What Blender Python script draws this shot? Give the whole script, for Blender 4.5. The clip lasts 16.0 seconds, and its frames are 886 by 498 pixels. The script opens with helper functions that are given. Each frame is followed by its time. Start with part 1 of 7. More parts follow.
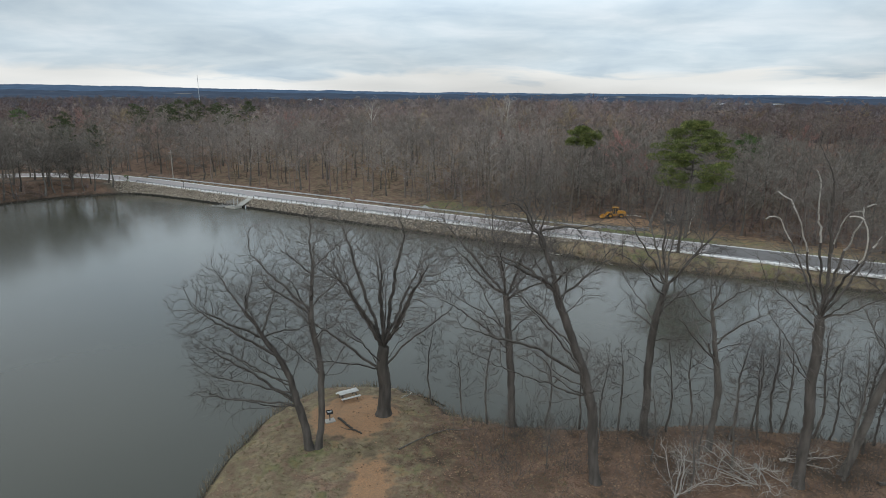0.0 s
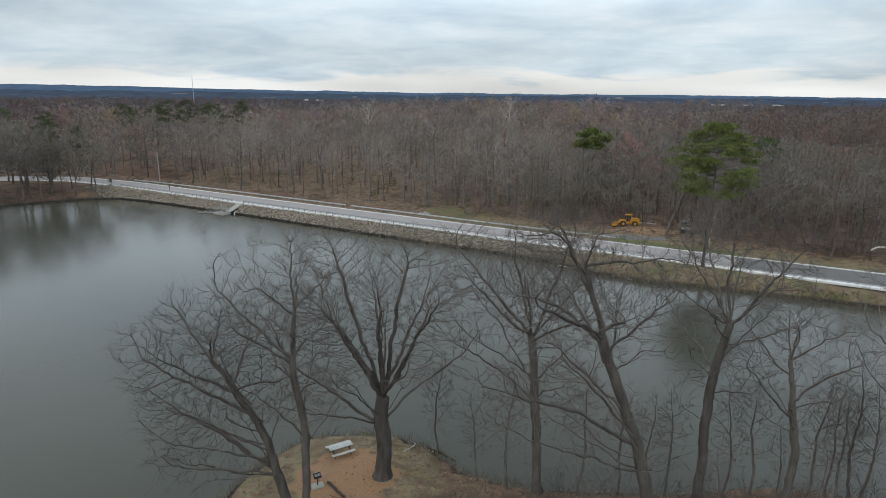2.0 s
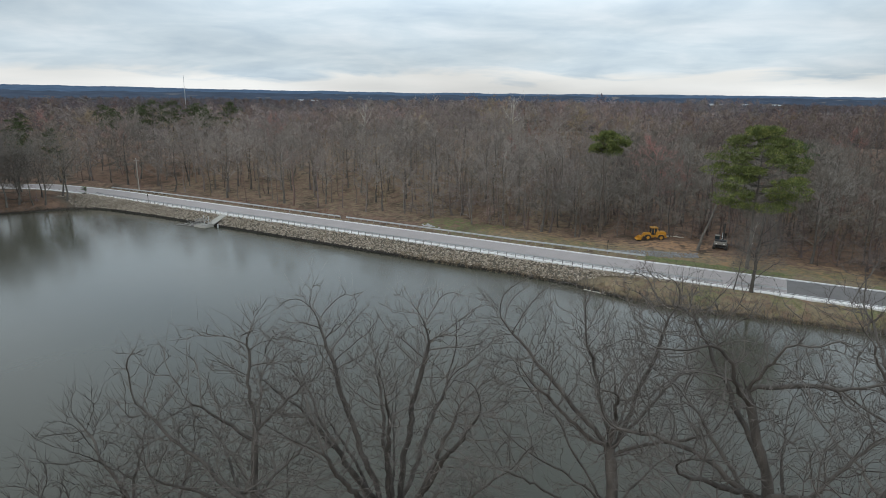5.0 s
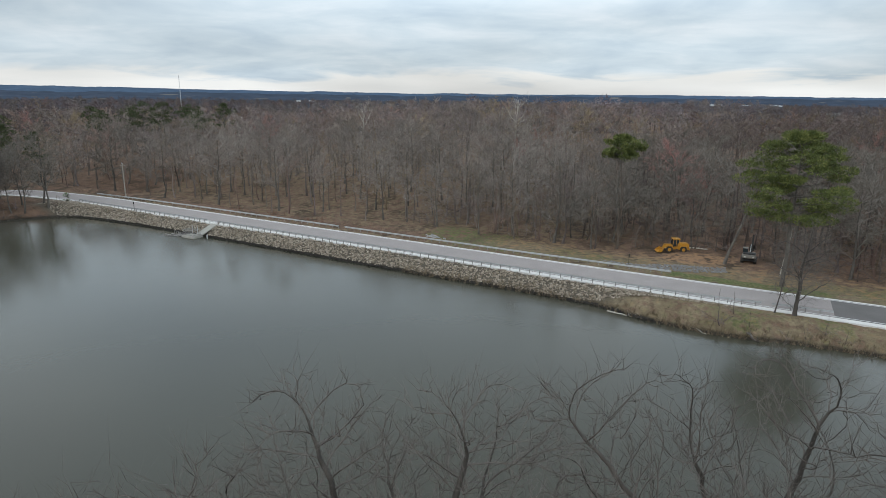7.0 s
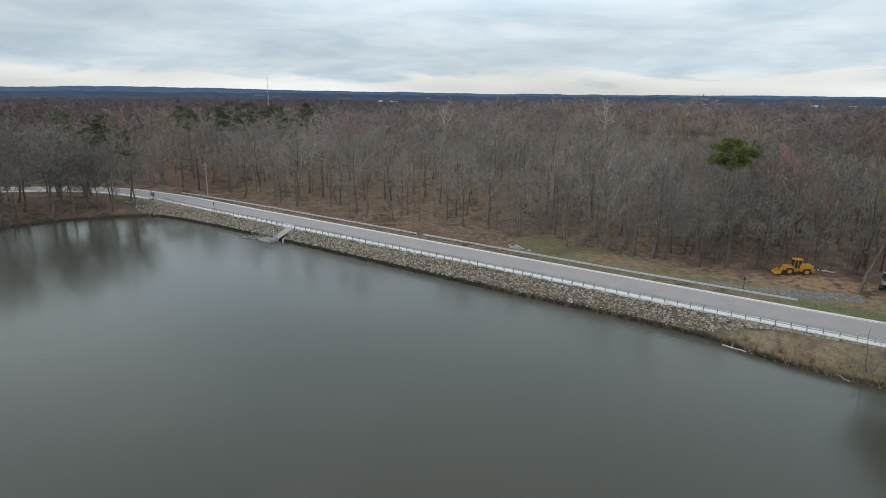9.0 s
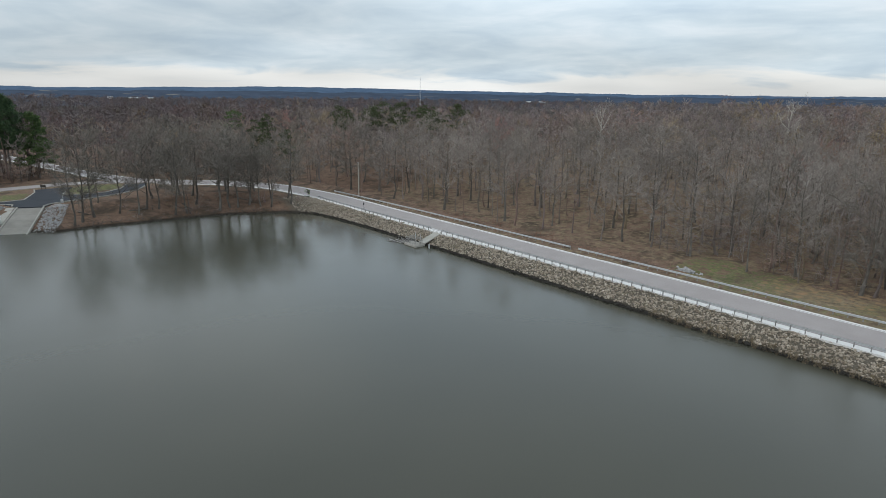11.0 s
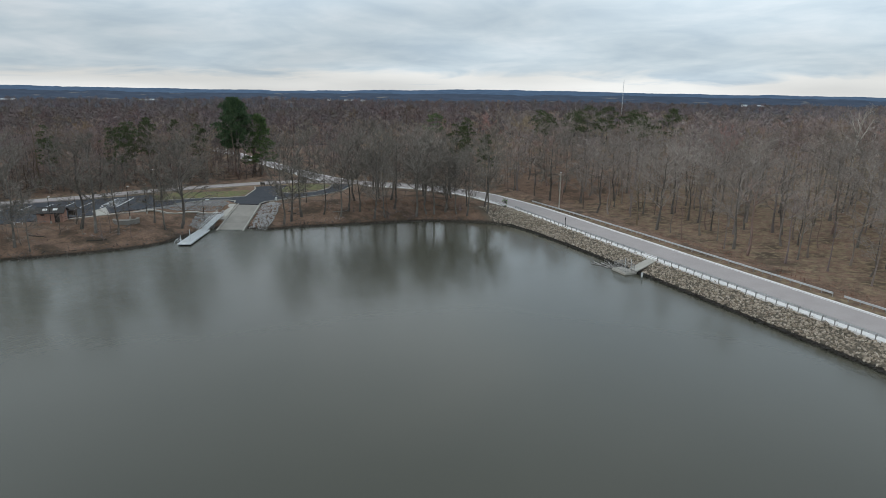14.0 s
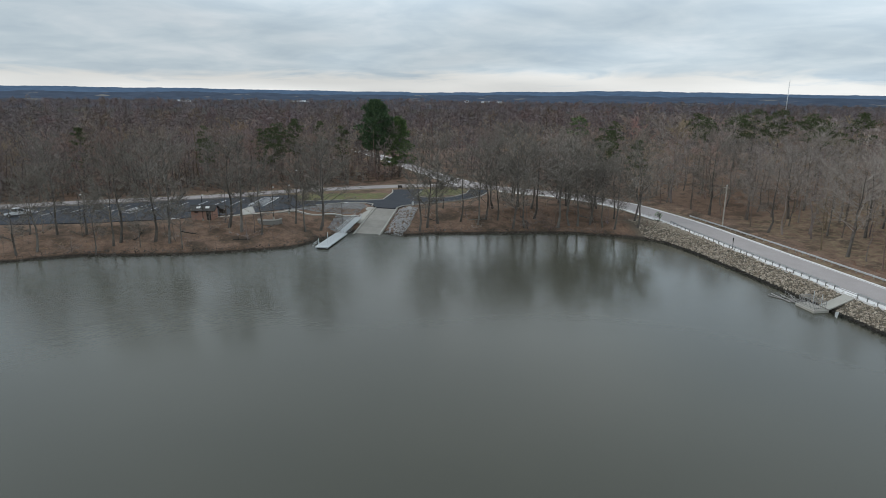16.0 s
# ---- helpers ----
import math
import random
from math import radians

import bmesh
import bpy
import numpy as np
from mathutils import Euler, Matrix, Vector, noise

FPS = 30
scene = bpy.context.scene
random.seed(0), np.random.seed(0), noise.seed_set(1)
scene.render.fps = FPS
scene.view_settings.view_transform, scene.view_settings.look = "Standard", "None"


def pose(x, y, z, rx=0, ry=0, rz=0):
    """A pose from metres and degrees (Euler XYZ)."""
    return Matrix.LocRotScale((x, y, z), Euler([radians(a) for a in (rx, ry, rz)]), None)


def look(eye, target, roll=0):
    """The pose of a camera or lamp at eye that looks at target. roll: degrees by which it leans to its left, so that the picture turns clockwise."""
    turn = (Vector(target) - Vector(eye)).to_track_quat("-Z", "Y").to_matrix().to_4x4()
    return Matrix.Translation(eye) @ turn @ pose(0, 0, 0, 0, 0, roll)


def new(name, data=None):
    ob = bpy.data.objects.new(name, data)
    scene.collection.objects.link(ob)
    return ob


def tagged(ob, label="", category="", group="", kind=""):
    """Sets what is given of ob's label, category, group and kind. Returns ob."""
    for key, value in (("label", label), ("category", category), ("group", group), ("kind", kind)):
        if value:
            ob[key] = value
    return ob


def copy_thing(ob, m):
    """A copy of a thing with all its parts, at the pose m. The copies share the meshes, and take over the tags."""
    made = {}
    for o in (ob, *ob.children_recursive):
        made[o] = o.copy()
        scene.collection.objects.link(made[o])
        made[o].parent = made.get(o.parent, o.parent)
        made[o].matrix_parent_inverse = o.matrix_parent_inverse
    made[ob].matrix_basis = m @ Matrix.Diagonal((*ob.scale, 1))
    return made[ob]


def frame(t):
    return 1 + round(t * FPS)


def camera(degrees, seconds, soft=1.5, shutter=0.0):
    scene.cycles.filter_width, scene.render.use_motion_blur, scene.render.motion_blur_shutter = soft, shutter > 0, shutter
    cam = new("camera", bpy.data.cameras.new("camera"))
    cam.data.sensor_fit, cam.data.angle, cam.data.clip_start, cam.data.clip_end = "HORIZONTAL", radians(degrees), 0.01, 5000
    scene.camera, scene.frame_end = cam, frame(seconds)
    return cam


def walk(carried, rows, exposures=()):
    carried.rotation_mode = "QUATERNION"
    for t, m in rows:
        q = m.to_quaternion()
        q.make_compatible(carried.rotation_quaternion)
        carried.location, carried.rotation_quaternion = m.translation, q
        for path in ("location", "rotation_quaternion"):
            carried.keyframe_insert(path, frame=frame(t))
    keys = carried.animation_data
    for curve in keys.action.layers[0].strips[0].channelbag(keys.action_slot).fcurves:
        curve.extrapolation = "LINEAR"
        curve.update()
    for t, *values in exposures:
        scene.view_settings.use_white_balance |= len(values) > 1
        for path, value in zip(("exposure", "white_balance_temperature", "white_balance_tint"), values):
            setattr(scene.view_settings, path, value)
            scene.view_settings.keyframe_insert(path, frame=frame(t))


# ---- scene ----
cam = camera(71.55, 16.0, 0.65)
# seconds, x, y, z in metres, then yaw, pitch and roll in degrees
ROWS = [
    (0.0, 0.01, 0.00, 30.17, -0.00, -14.24, 0.50),
    (0.5, -0.30, 2.41, 30.09, -0.11, -14.22, 0.59),
    (1.0, -0.58, 4.82, 30.02, -0.17, -14.21, 0.62),
    (1.5, -0.82, 7.23, 29.95, -0.20, -14.17, 0.64),
    (2.0, -1.07, 9.69, 29.90, -0.27, -14.18, 0.60),
    (2.5, -1.40, 12.08, 29.85, -0.29, -14.18, 0.51),
    (3.0, -1.82, 14.42, 29.80, -0.37, -14.20, 0.44),
    (3.5, -2.19, 16.79, 29.78, -0.42, -14.19, 0.41),
    (4.0, -2.43, 19.22, 29.80, -0.51, -14.20, 0.45),
    (6.5, -4.13, 31.11, 30.00, -0.82, -14.13, 0.55),
    (7.0, -4.49, 33.41, 30.01, -0.86, -14.13, 0.53),
    (7.5, -4.86, 35.71, 29.99, -0.45, -14.17, 0.57),
    (8.0, -5.22, 37.96, 29.95, 0.94, -14.18, 0.60),
    (8.5, -5.64, 40.12, 29.90, 3.54, -14.17, 0.56),
    (9.0, -6.18, 42.21, 29.86, 6.35, -14.15, 0.51),
    (9.5, -6.98, 44.22, 29.85, 9.99, -14.20, 0.50),
    (12.0, -12.30, 53.32, 30.01, 25.27, -14.22, 0.66),
    (12.5, -13.59, 54.98, 30.05, 28.13, -14.22, 0.61),
    (13.0, -15.07, 56.54, 30.08, 30.99, -14.20, 0.64),
    (13.5, -16.69, 58.04, 30.11, 34.08, -14.17, 0.61),
    (14.0, -18.45, 59.50, 30.13, 37.22, -14.18, 0.60),
    (14.5, -20.26, 60.90, 30.13, 40.32, -14.19, 0.55),
    (15.0, -22.13, 62.21, 30.14, 43.44, -14.17, 0.52),
    (15.5, -24.05, 63.44, 30.16, 46.57, -14.15, 0.52),
    (16.0, -26.00, 64.61, 30.19, 49.54, -14.14, 0.54),
]


def aim(x, y, z, yaw, pitch, roll):
    """The camera's pose from its place and its turn."""
    return pose(x, y, z, 0, 0, yaw) @ pose(0, 0, 0, 90 + pitch) @ pose(0, 0, 0, 0, 0, roll)


walk(cam, [(t, aim(*row)) for t, *row in ROWS])

# ---- light ----
SUN_EL, SUN_AZ = 32.0, 215.0
world = bpy.data.worlds.new("overcast_sky")
scene.world = world
world.use_nodes = True


def build_sky(tree):
    """A clear sky almost wholly covered by layered stratocumulus, with a pale open strip along the horizon."""
    n, k = tree.nodes, tree.links
    n.clear()
    coord = n.new("ShaderNodeTexCoord")
    sep = n.new("ShaderNodeSeparateXYZ")
    k.new(coord.outputs["Generated"], sep.inputs[0])

    def calc(op, a, b, clamp=False):
        node = n.new("ShaderNodeMath")
        node.operation, node.use_clamp = op, clamp
        for i, v in enumerate((a, b)):
            if isinstance(v, (int, float)):
                node.inputs[i].default_value = v
            else:
                k.new(v, node.inputs[i])
        return node.outputs[0]

    up = calc("MAXIMUM", sep.outputs["Z"], 0.0)
    deep = calc("ADD", up, 0.14)
    u, v = calc("DIVIDE", sep.outputs["X"], deep), calc("DIVIDE", sep.outputs["Y"], deep)
    flat = n.new("ShaderNodeCombineXYZ")
    k.new(u, flat.inputs[0]), k.new(v, flat.inputs[1])

    def clouds(scale, detail, rough, shift, twist=0.25):
        shifted = n.new("ShaderNodeVectorMath")
        shifted.operation = "ADD"
        k.new(flat.outputs[0], shifted.inputs[0])
        shifted.inputs[1].default_value = shift
        node = n.new("ShaderNodeTexNoise")
        node.inputs["Scale"].default_value, node.inputs["Detail"].default_value = scale, detail
        node.inputs["Roughness"].default_value = rough
        node.inputs["Distortion"].default_value = twist
        k.new(shifted.outputs[0], node.inputs["Vector"])
        return node.outputs["Fac"]

    broad, fine = clouds(1.0, 4, 0.52, (3.1, 1.7, 0), 0.6), clouds(2.6, 5, 0.55, (7.3, 2.2, 4), 0.5)
    mix = calc("ADD", calc("MULTIPLY", broad, 0.68), calc("MULTIPLY", fine, 0.32))
    ramp = n.new("ShaderNodeValToRGB")
    ramp.color_ramp.elements[0].position, ramp.color_ramp.elements[0].color = 0.34, (0.46, 0.56, 0.65, 1)
    ramp.color_ramp.elements[1].position, ramp.color_ramp.elements[1].color = 0.64, (0.69, 0.76, 0.815, 1)
    mid = ramp.color_ramp.elements.new(0.5)
    mid.color = (0.57, 0.665, 0.735, 1)
    k.new(mix, ramp.inputs[0])
    # the open strip low down
    low = n.new("ShaderNodeMapRange")
    low.inputs["From Min"].default_value, low.inputs["From Max"].default_value = 0.022, 0.034
    low.inputs["To Min"].default_value, low.inputs["To Max"].default_value = 1.0, 0.0
    k.new(calc("SUBTRACT", sep.outputs["Z"], calc("MULTIPLY", calc("SUBTRACT", broad, 0.5), 0.07)), low.inputs["Value"])
    strip = n.new("ShaderNodeMix")
    strip.data_type = "RGBA"
    k.new(calc("MULTIPLY", low.outputs[0], 0.75), strip.inputs["Factor"])
    k.new(ramp.outputs[0], strip.inputs["A"])
    strip.inputs["B"].default_value = (0.84, 0.83, 0.80, 1)
    cover = n.new("ShaderNodeBackground")
    # an overcast sky is brighter overhead than at the horizon
    over = n.new("ShaderNodeMapRange")
    over.interpolation_type = "SMOOTHSTEP"
    over.inputs["From Min"].default_value, over.inputs["From Max"].default_value = 0.10, 0.23
    over.inputs["To Min"].default_value, over.inputs["To Max"].default_value = 1.0, 1.78
    k.new(sep.outputs["Z"], over.inputs["Value"])
    # the cloud deck is thicker in some quarters than in others
    deck = n.new("ShaderNodeMapRange")
    deck.inputs["From Min"].default_value, deck.inputs["From Max"].default_value = 0.40, 0.63
    deck.inputs["To Min"].default_value, deck.inputs["To Max"].default_value = 0.87, 1.2
    k.new(clouds(0.3, 2, 0.5, (17.49, 53.63, -18.07), 0.0), deck.inputs["Value"])
    k.new(calc("MULTIPLY", over.outputs[0], deck.outputs[0]), cover.inputs["Strength"])
    k.new(strip.outputs["Result"], cover.inputs["Color"])
    sky = n.new("ShaderNodeTexSky")
    sky.sky_type, sky.sun_disc = "NISHITA", False
    sky.sun_elevation, sky.sun_rotation = radians(SUN_EL), radians(SUN_AZ)
    clear = n.new("ShaderNodeBackground")
    clear.inputs["Strength"].default_value = 0.1
    k.new(sky.outputs[0], clear.inputs["Color"])
    both = n.new("ShaderNodeMixShader")
    both.inputs[0].default_value = 0.93
    k.new(clear.outputs[0], both.inputs[1]), k.new(cover.outputs[0], both.inputs[2])
    out = n.new("ShaderNodeOutputWorld")
    k.new(both.outputs[0], out.inputs[0])


build_sky(world.node_tree)
sun = new("sun", bpy.data.lights.new("sun", "SUN"))
sun.data.energy, sun.data.angle, sun.data.color = 0.6, radians(25), (1.0, 0.96, 0.9)
sun.matrix_world = look((0, 0, 100), (-math.sin(radians(SUN_AZ)) * math.cos(radians(SUN_EL)), -math.cos(radians(SUN_AZ)) * math.cos(radians(SUN_EL)), 100 - math.sin(radians(SUN_EL))))

# ---- materials ----


def shade(name, roughness=0.8, metallic=0.0, specular=0.3):
    m = bpy.data.materials.new(name)
    m.use_nodes = True
    b = m.node_tree.nodes["Principled BSDF"]
    b.inputs["Roughness"].default_value, b.inputs["Metallic"].default_value = roughness, metallic
    b.inputs["Specular IOR Level"].default_value = specular
    return m, m.node_tree.nodes, m.node_tree.links, b


def blend(n, k, fac, a, b, mode="MIX"):
    """Mixes two colours (sockets or tuples) by a socket or number."""
    node = n.new("ShaderNodeMix")
    node.data_type, node.blend_type = "RGBA", mode
    for key, v in (("Factor", fac), ("A", a), ("B", b)):
        if isinstance(v, (int, float)):
            node.inputs[key].default_value = v
        elif isinstance(v, tuple):
            node.inputs[key].default_value = (*v[:3], 1)
        else:
            k.new(v, node.inputs[key])
    return node.outputs["Result"]


def grain(n, k, scale, detail=4.0, low=0.35, high=0.65, stretch=(1, 1, 1), where="Object"):
    """Noise between 0 and 1 with a chosen contrast, in metres."""
    coord, mapping = n.new("ShaderNodeTexCoord"), n.new("ShaderNodeMapping")
    mapping.inputs["Scale"].default_value = stretch
    k.new(coord.outputs[where], mapping.inputs[0])
    tex = n.new("ShaderNodeTexNoise")
    tex.inputs["Scale"].default_value, tex.inputs["Detail"].default_value = scale, detail
    k.new(mapping.outputs[0], tex.inputs["Vector"])
    r = n.new("ShaderNodeMapRange")
    r.inputs["From Min"].default_value, r.inputs["From Max"].default_value = low, high
    k.new(tex.outputs["Fac"], r.inputs["Value"])
    return r.outputs[0]


def relief(n, k, b, height, strength=0.4, distance=0.02):
    node = n.new("ShaderNodeBump")
    node.inputs["Strength"].default_value, node.inputs["Distance"].default_value = strength, distance
    k.new(height, node.inputs["Height"])
    k.new(node.outputs[0], b.inputs["Normal"])


def attr(n, name):
    node = n.new("ShaderNodeAttribute")
    node.attribute_name = name
    return node


def plain(name, color, other=None, scale=2.0, roughness=0.8, metallic=0.0, bump=0.2, fine=18.0, vary=0.0):
    """A two-scale surface: colour drifting to another colour, with fine relief; vary: from one object to the next."""
    m, n, k, b = shade(name, roughness, metallic)
    other = other or tuple(c * 0.72 for c in color)
    c = blend(n, k, grain(n, k, scale, 5, 0.3, 0.7), color, other)
    c = blend(n, k, grain(n, k, fine, 3, 0.2, 0.9), c, tuple(v * 0.8 for v in color))
    if vary:
        info = n.new("ShaderNodeObjectInfo")
        r = n.new("ShaderNodeMapRange")
        r.inputs["To Min"].default_value, r.inputs["To Max"].default_value = 1 - vary, 1 + vary
        k.new(info.outputs["Random"], r.inputs["Value"])
        hue = n.new("ShaderNodeHueSaturation")
        k.new(r.outputs[0], hue.inputs["Value"]), k.new(c, hue.inputs["Color"])
        c = hue.outputs[0]
    k.new(c, b.inputs["Base Color"])
    relief(n, k, b, grain(n, k, fine, 4), bump)
    return m


def make_ground():
    """Leaf litter, dry grass, green grass and bare earth, by the cover painted on the land."""
    m, n, k, b = shade("ground_cover", 0.95, 0, 0.15)
    cover = attr(n, "cover")
    sep = n.new("ShaderNodeSeparateColor")
    k.new(cover.outputs["Color"], sep.inputs[0])
    broad, mid, fine = grain(n, k, 0.12, 4, 0.35, 0.65), grain(n, k, 0.9, 5, 0.35, 0.65), grain(n, k, 9.0, 6, 0.34, 0.66)

    def edge(value, spread=0.45):
        a = n.new("ShaderNodeMath")
        a.operation = "MULTIPLY_ADD"
        k.new(mid, a.inputs[0])
        a.inputs[1].default_value = spread
        k.new(value, a.inputs[2])
        r = n.new("ShaderNodeMapRange")
        r.inputs["From Min"].default_value, r.inputs["From Max"].default_value = 0.5, 0.85
        k.new(a.outputs[0], r.inputs["Value"])
        return r.outputs[0]

    coarse, patch = grain(n, k, 2.3, 6, 0.36, 0.64), grain(n, k, 0.4, 6, 0.38, 0.62)
    litter = blend(n, k, coarse, blend(n, k, broad, (0.245, 0.130, 0.084), (0.18, 0.108, 0.076)), (0.06, 0.038, 0.028))
    litter = blend(n, k, fine, litter, (0.25, 0.168, 0.12))
    litter = blend(n, k, patch, litter, blend(n, k, coarse, (0.085, 0.058, 0.042), (0.185, 0.115, 0.078)))
    litter = blend(n, k, grain(n, k, 0.22, 7, 0.5, 0.66), litter, blend(n, k, fine, (0.05, 0.037, 0.028), (0.10, 0.07, 0.048)))
    dry = blend(n, k, coarse, blend(n, k, patch, (0.27, 0.215, 0.135), (0.19, 0.15, 0.09)), blend(n, k, fine, (0.115, 0.088, 0.056), (0.21, 0.165, 0.105)))
    green = blend(n, k, coarse, blend(n, k, patch, (0.13, 0.15, 0.055), (0.19, 0.17, 0.085)), (0.085, 0.10, 0.04))
    earth = blend(n, k, fine, blend(n, k, mid, (0.44, 0.235, 0.12), (0.33, 0.19, 0.105)), (0.26, 0.165, 0.10))
    c = blend(n, k, edge(sep.outputs[0]), litter, dry)
    c = blend(n, k, edge(sep.outputs[1]), c, green)
    c = blend(n, k, edge(sep.outputs[2], 0.6), c, earth)
    # ground between the riprap stones is coloured dark for the shade in the gaps
    c = blend(n, k, cover.outputs["Alpha"], blend(n, k, fine, (0.075, 0.064, 0.05), (0.16, 0.138, 0.108)), c)
    # wet mud at the water's edge, with the undercut bank's shade in its colour
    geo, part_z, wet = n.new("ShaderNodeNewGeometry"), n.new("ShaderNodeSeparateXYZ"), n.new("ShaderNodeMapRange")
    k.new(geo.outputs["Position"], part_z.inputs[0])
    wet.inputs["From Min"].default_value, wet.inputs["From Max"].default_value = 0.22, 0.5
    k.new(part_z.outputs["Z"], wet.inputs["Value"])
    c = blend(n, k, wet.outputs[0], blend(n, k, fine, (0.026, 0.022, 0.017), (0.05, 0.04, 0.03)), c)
    k.new(c, b.inputs["Base Color"])
    relief(n, k, b, grain(n, k, 3.0, 6), 0.5, 0.06)
    return m


def make_water():
    m, n, k, b = shade("lake_water", 0.06, 0, 0.5)
    c = blend(n, k, grain(n, k, 0.02, 3, 0.35, 0.65), (0.050, 0.048, 0.035), (0.060, 0.057, 0.041))
    k.new(c, b.inputs["Base Color"])
    b.inputs["IOR"].default_value = 1.33
    # breeze: patches of ripples on otherwise smooth water
    rough = n.new("ShaderNodeMapRange")
    rough.inputs["To Min"].default_value, rough.inputs["To Max"].default_value = 0.13, 0.19
    k.new(grain(n, k, 0.022, 3, 0.4, 0.62, (1, 0.6, 1)), rough.inputs["Value"])
    # the open western water is ruffled
    place, side = n.new("ShaderNodeTexCoord"), n.new("ShaderNodeSeparateXYZ")
    k.new(place.outputs["Object"], side.inputs[0])
    west = n.new("ShaderNodeMapRange")
    west.interpolation_type = "SMOOTHSTEP"
    west.inputs["From Min"].default_value, west.inputs["From Max"].default_value = -92, -134
    west.inputs["To Min"].default_value, west.inputs["To Max"].default_value = 0.0, 0.07
    k.new(side.outputs[0], west.inputs["Value"])
    rougher = n.new("ShaderNodeMath")
    k.new(rough.outputs[0], rougher.inputs[0]), k.new(west.outputs[0], rougher.inputs[1])
    k.new(rougher.outputs[0], b.inputs["Roughness"])
    small, large = grain(n, k, 2.2, 3, 0, 1, (1.0, 0.55, 1)), grain(n, k, 0.45, 2, 0, 1, (1.0, 0.5, 1))
    add = n.new("ShaderNodeMath")
    add.operation = "MULTIPLY_ADD"
    k.new(large, add.inputs[0])
    add.inputs[1].default_value = 1.6
    k.new(small, add.inputs[2])
    relief(n, k, b, add.outputs[0], 0.12, 0.05)
    chop = n.new("ShaderNodeMath")
    chop.operation = "MULTIPLY_ADD"
    k.new(west.outputs[0], chop.inputs[0])
    chop.inputs[1].default_value, chop.inputs[2].default_value = 9.0, 0.12
    k.new(chop.outputs[0], n["Bump"].inputs["Strength"])
    return m


def make_bark(name, color, other, tone=False, thin=0.0):
    """Bark and twigs; tone: each tree of a joined wood has its own tint."""
    m, n, k, b = shade(name, 0.92, 0, 0.15)
    c = blend(n, k, grain(n, k, 2.5, 5, 0.3, 0.7, (1, 1, 0.25)), color, other)
    if tone:
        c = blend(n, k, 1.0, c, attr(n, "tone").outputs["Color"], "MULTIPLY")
    else:
        info, r, hue = n.new("ShaderNodeObjectInfo"), n.new("ShaderNodeMapRange"), n.new("ShaderNodeHueSaturation")
        r.inputs["To Min"].default_value, r.inputs["To Max"].default_value = 0.75, 1.25
        k.new(info.outputs["Random"], r.inputs["Value"])
        k.new(r.outputs[0], hue.inputs["Value"]), k.new(c, hue.inputs["Color"])
        c = hue.outputs[0]
    k.new(c, b.inputs["Base Color"])
    if thin:
        # a translucent share is added to brighten the twig blades; twigs are opaque
        soft, both = n.new("ShaderNodeBsdfTranslucent"), n.new("ShaderNodeMixShader")
        k.new(c, soft.inputs["Color"])
        both.inputs[0].default_value = thin
        k.new(b.outputs[0], both.inputs[1]), k.new(soft.outputs[0], both.inputs[2])
        k.new(both.outputs[0], n["Material Output"].inputs["Surface"])
    else:
        relief(n, k, b, grain(n, k, 9.0, 5, 0.3, 0.7, (1, 1, 0.2)), 0.7, 0.03)
    return m


def make_asphalt(name, color, other, scale=0.35, gloss=(0.9, 0.25)):
    m, n, k, b = shade(name, gloss[0], 0, gloss[1])
    c = blend(n, k, grain(n, k, scale, 5, 0.3, 0.7), color, other)
    c = blend(n, k, grain(n, k, 30, 2, 0.2, 0.9), c, tuple(v * 0.75 for v in color))
    k.new(c, b.inputs["Base Color"])
    relief(n, k, b, grain(n, k, 40, 3), 0.3, 0.01)
    return m


def make_stone():
    m, n, k, b = shade("riprap_stone", 0.9, 0, 0.2)
    info = n.new("ShaderNodeNewGeometry")
    ob = n.new("ShaderNodeObjectInfo")
    add = n.new("ShaderNodeMath")
    add.operation = "ADD"
    k.new(info.outputs["Random Per Island"], add.inputs[0]), k.new(ob.outputs["Random"], add.inputs[1])
    fr = n.new("ShaderNodeMath")
    fr.operation = "FRACT"
    k.new(add.outputs[0], fr.inputs[0])
    ramp = n.new("ShaderNodeValToRGB")
    e = ramp.color_ramp.elements
    e[0].color, e[1].color = (0.145, 0.118, 0.09, 1), (0.58, 0.51, 0.43, 1)
    e.new(0.5).color = (0.38, 0.318, 0.25, 1)
    k.new(fr.outputs[0], ramp.inputs[0])
    c = blend(n, k, grain(n, k, 6, 4, 0.35, 0.7), ramp.outputs[0], (0.30, 0.245, 0.19))
    k.new(c, b.inputs["Base Color"])
    relief(n, k, b, grain(n, k, 12, 4), 0.5, 0.03)
    return m


def make_needles(name, dark, light):
    m, n, k, b = shade(name, 0.75, 0, 0.25)
    geo = n.new("ShaderNodeNewGeometry")
    c = blend(n, k, geo.outputs["Random Per Island"], dark, light)
    c = blend(n, k, grain(n, k, 0.7, 3, 0.35, 0.65), c, dark)
    k.new(c, b.inputs["Base Color"])
    return m


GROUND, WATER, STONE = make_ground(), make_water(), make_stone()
BARK = make_bark("oak_bark", (0.125, 0.109, 0.095), (0.06, 0.053, 0.047))
TWIG = make_bark("bare_twigs", (0.165, 0.144, 0.127), (0.10, 0.087, 0.077))
PALE_BARK = make_bark("bleached_dead_wood", (0.58, 0.54, 0.48), (0.38, 0.34, 0.29))
GREY_BARK = make_bark("grey_bark", (0.165, 0.147, 0.128), (0.085, 0.075, 0.066))
WOOD_TWIG = make_bark("woodland_twigs", (0.29, 0.249, 0.221), (0.215, 0.184, 0.163), True, 0.12)
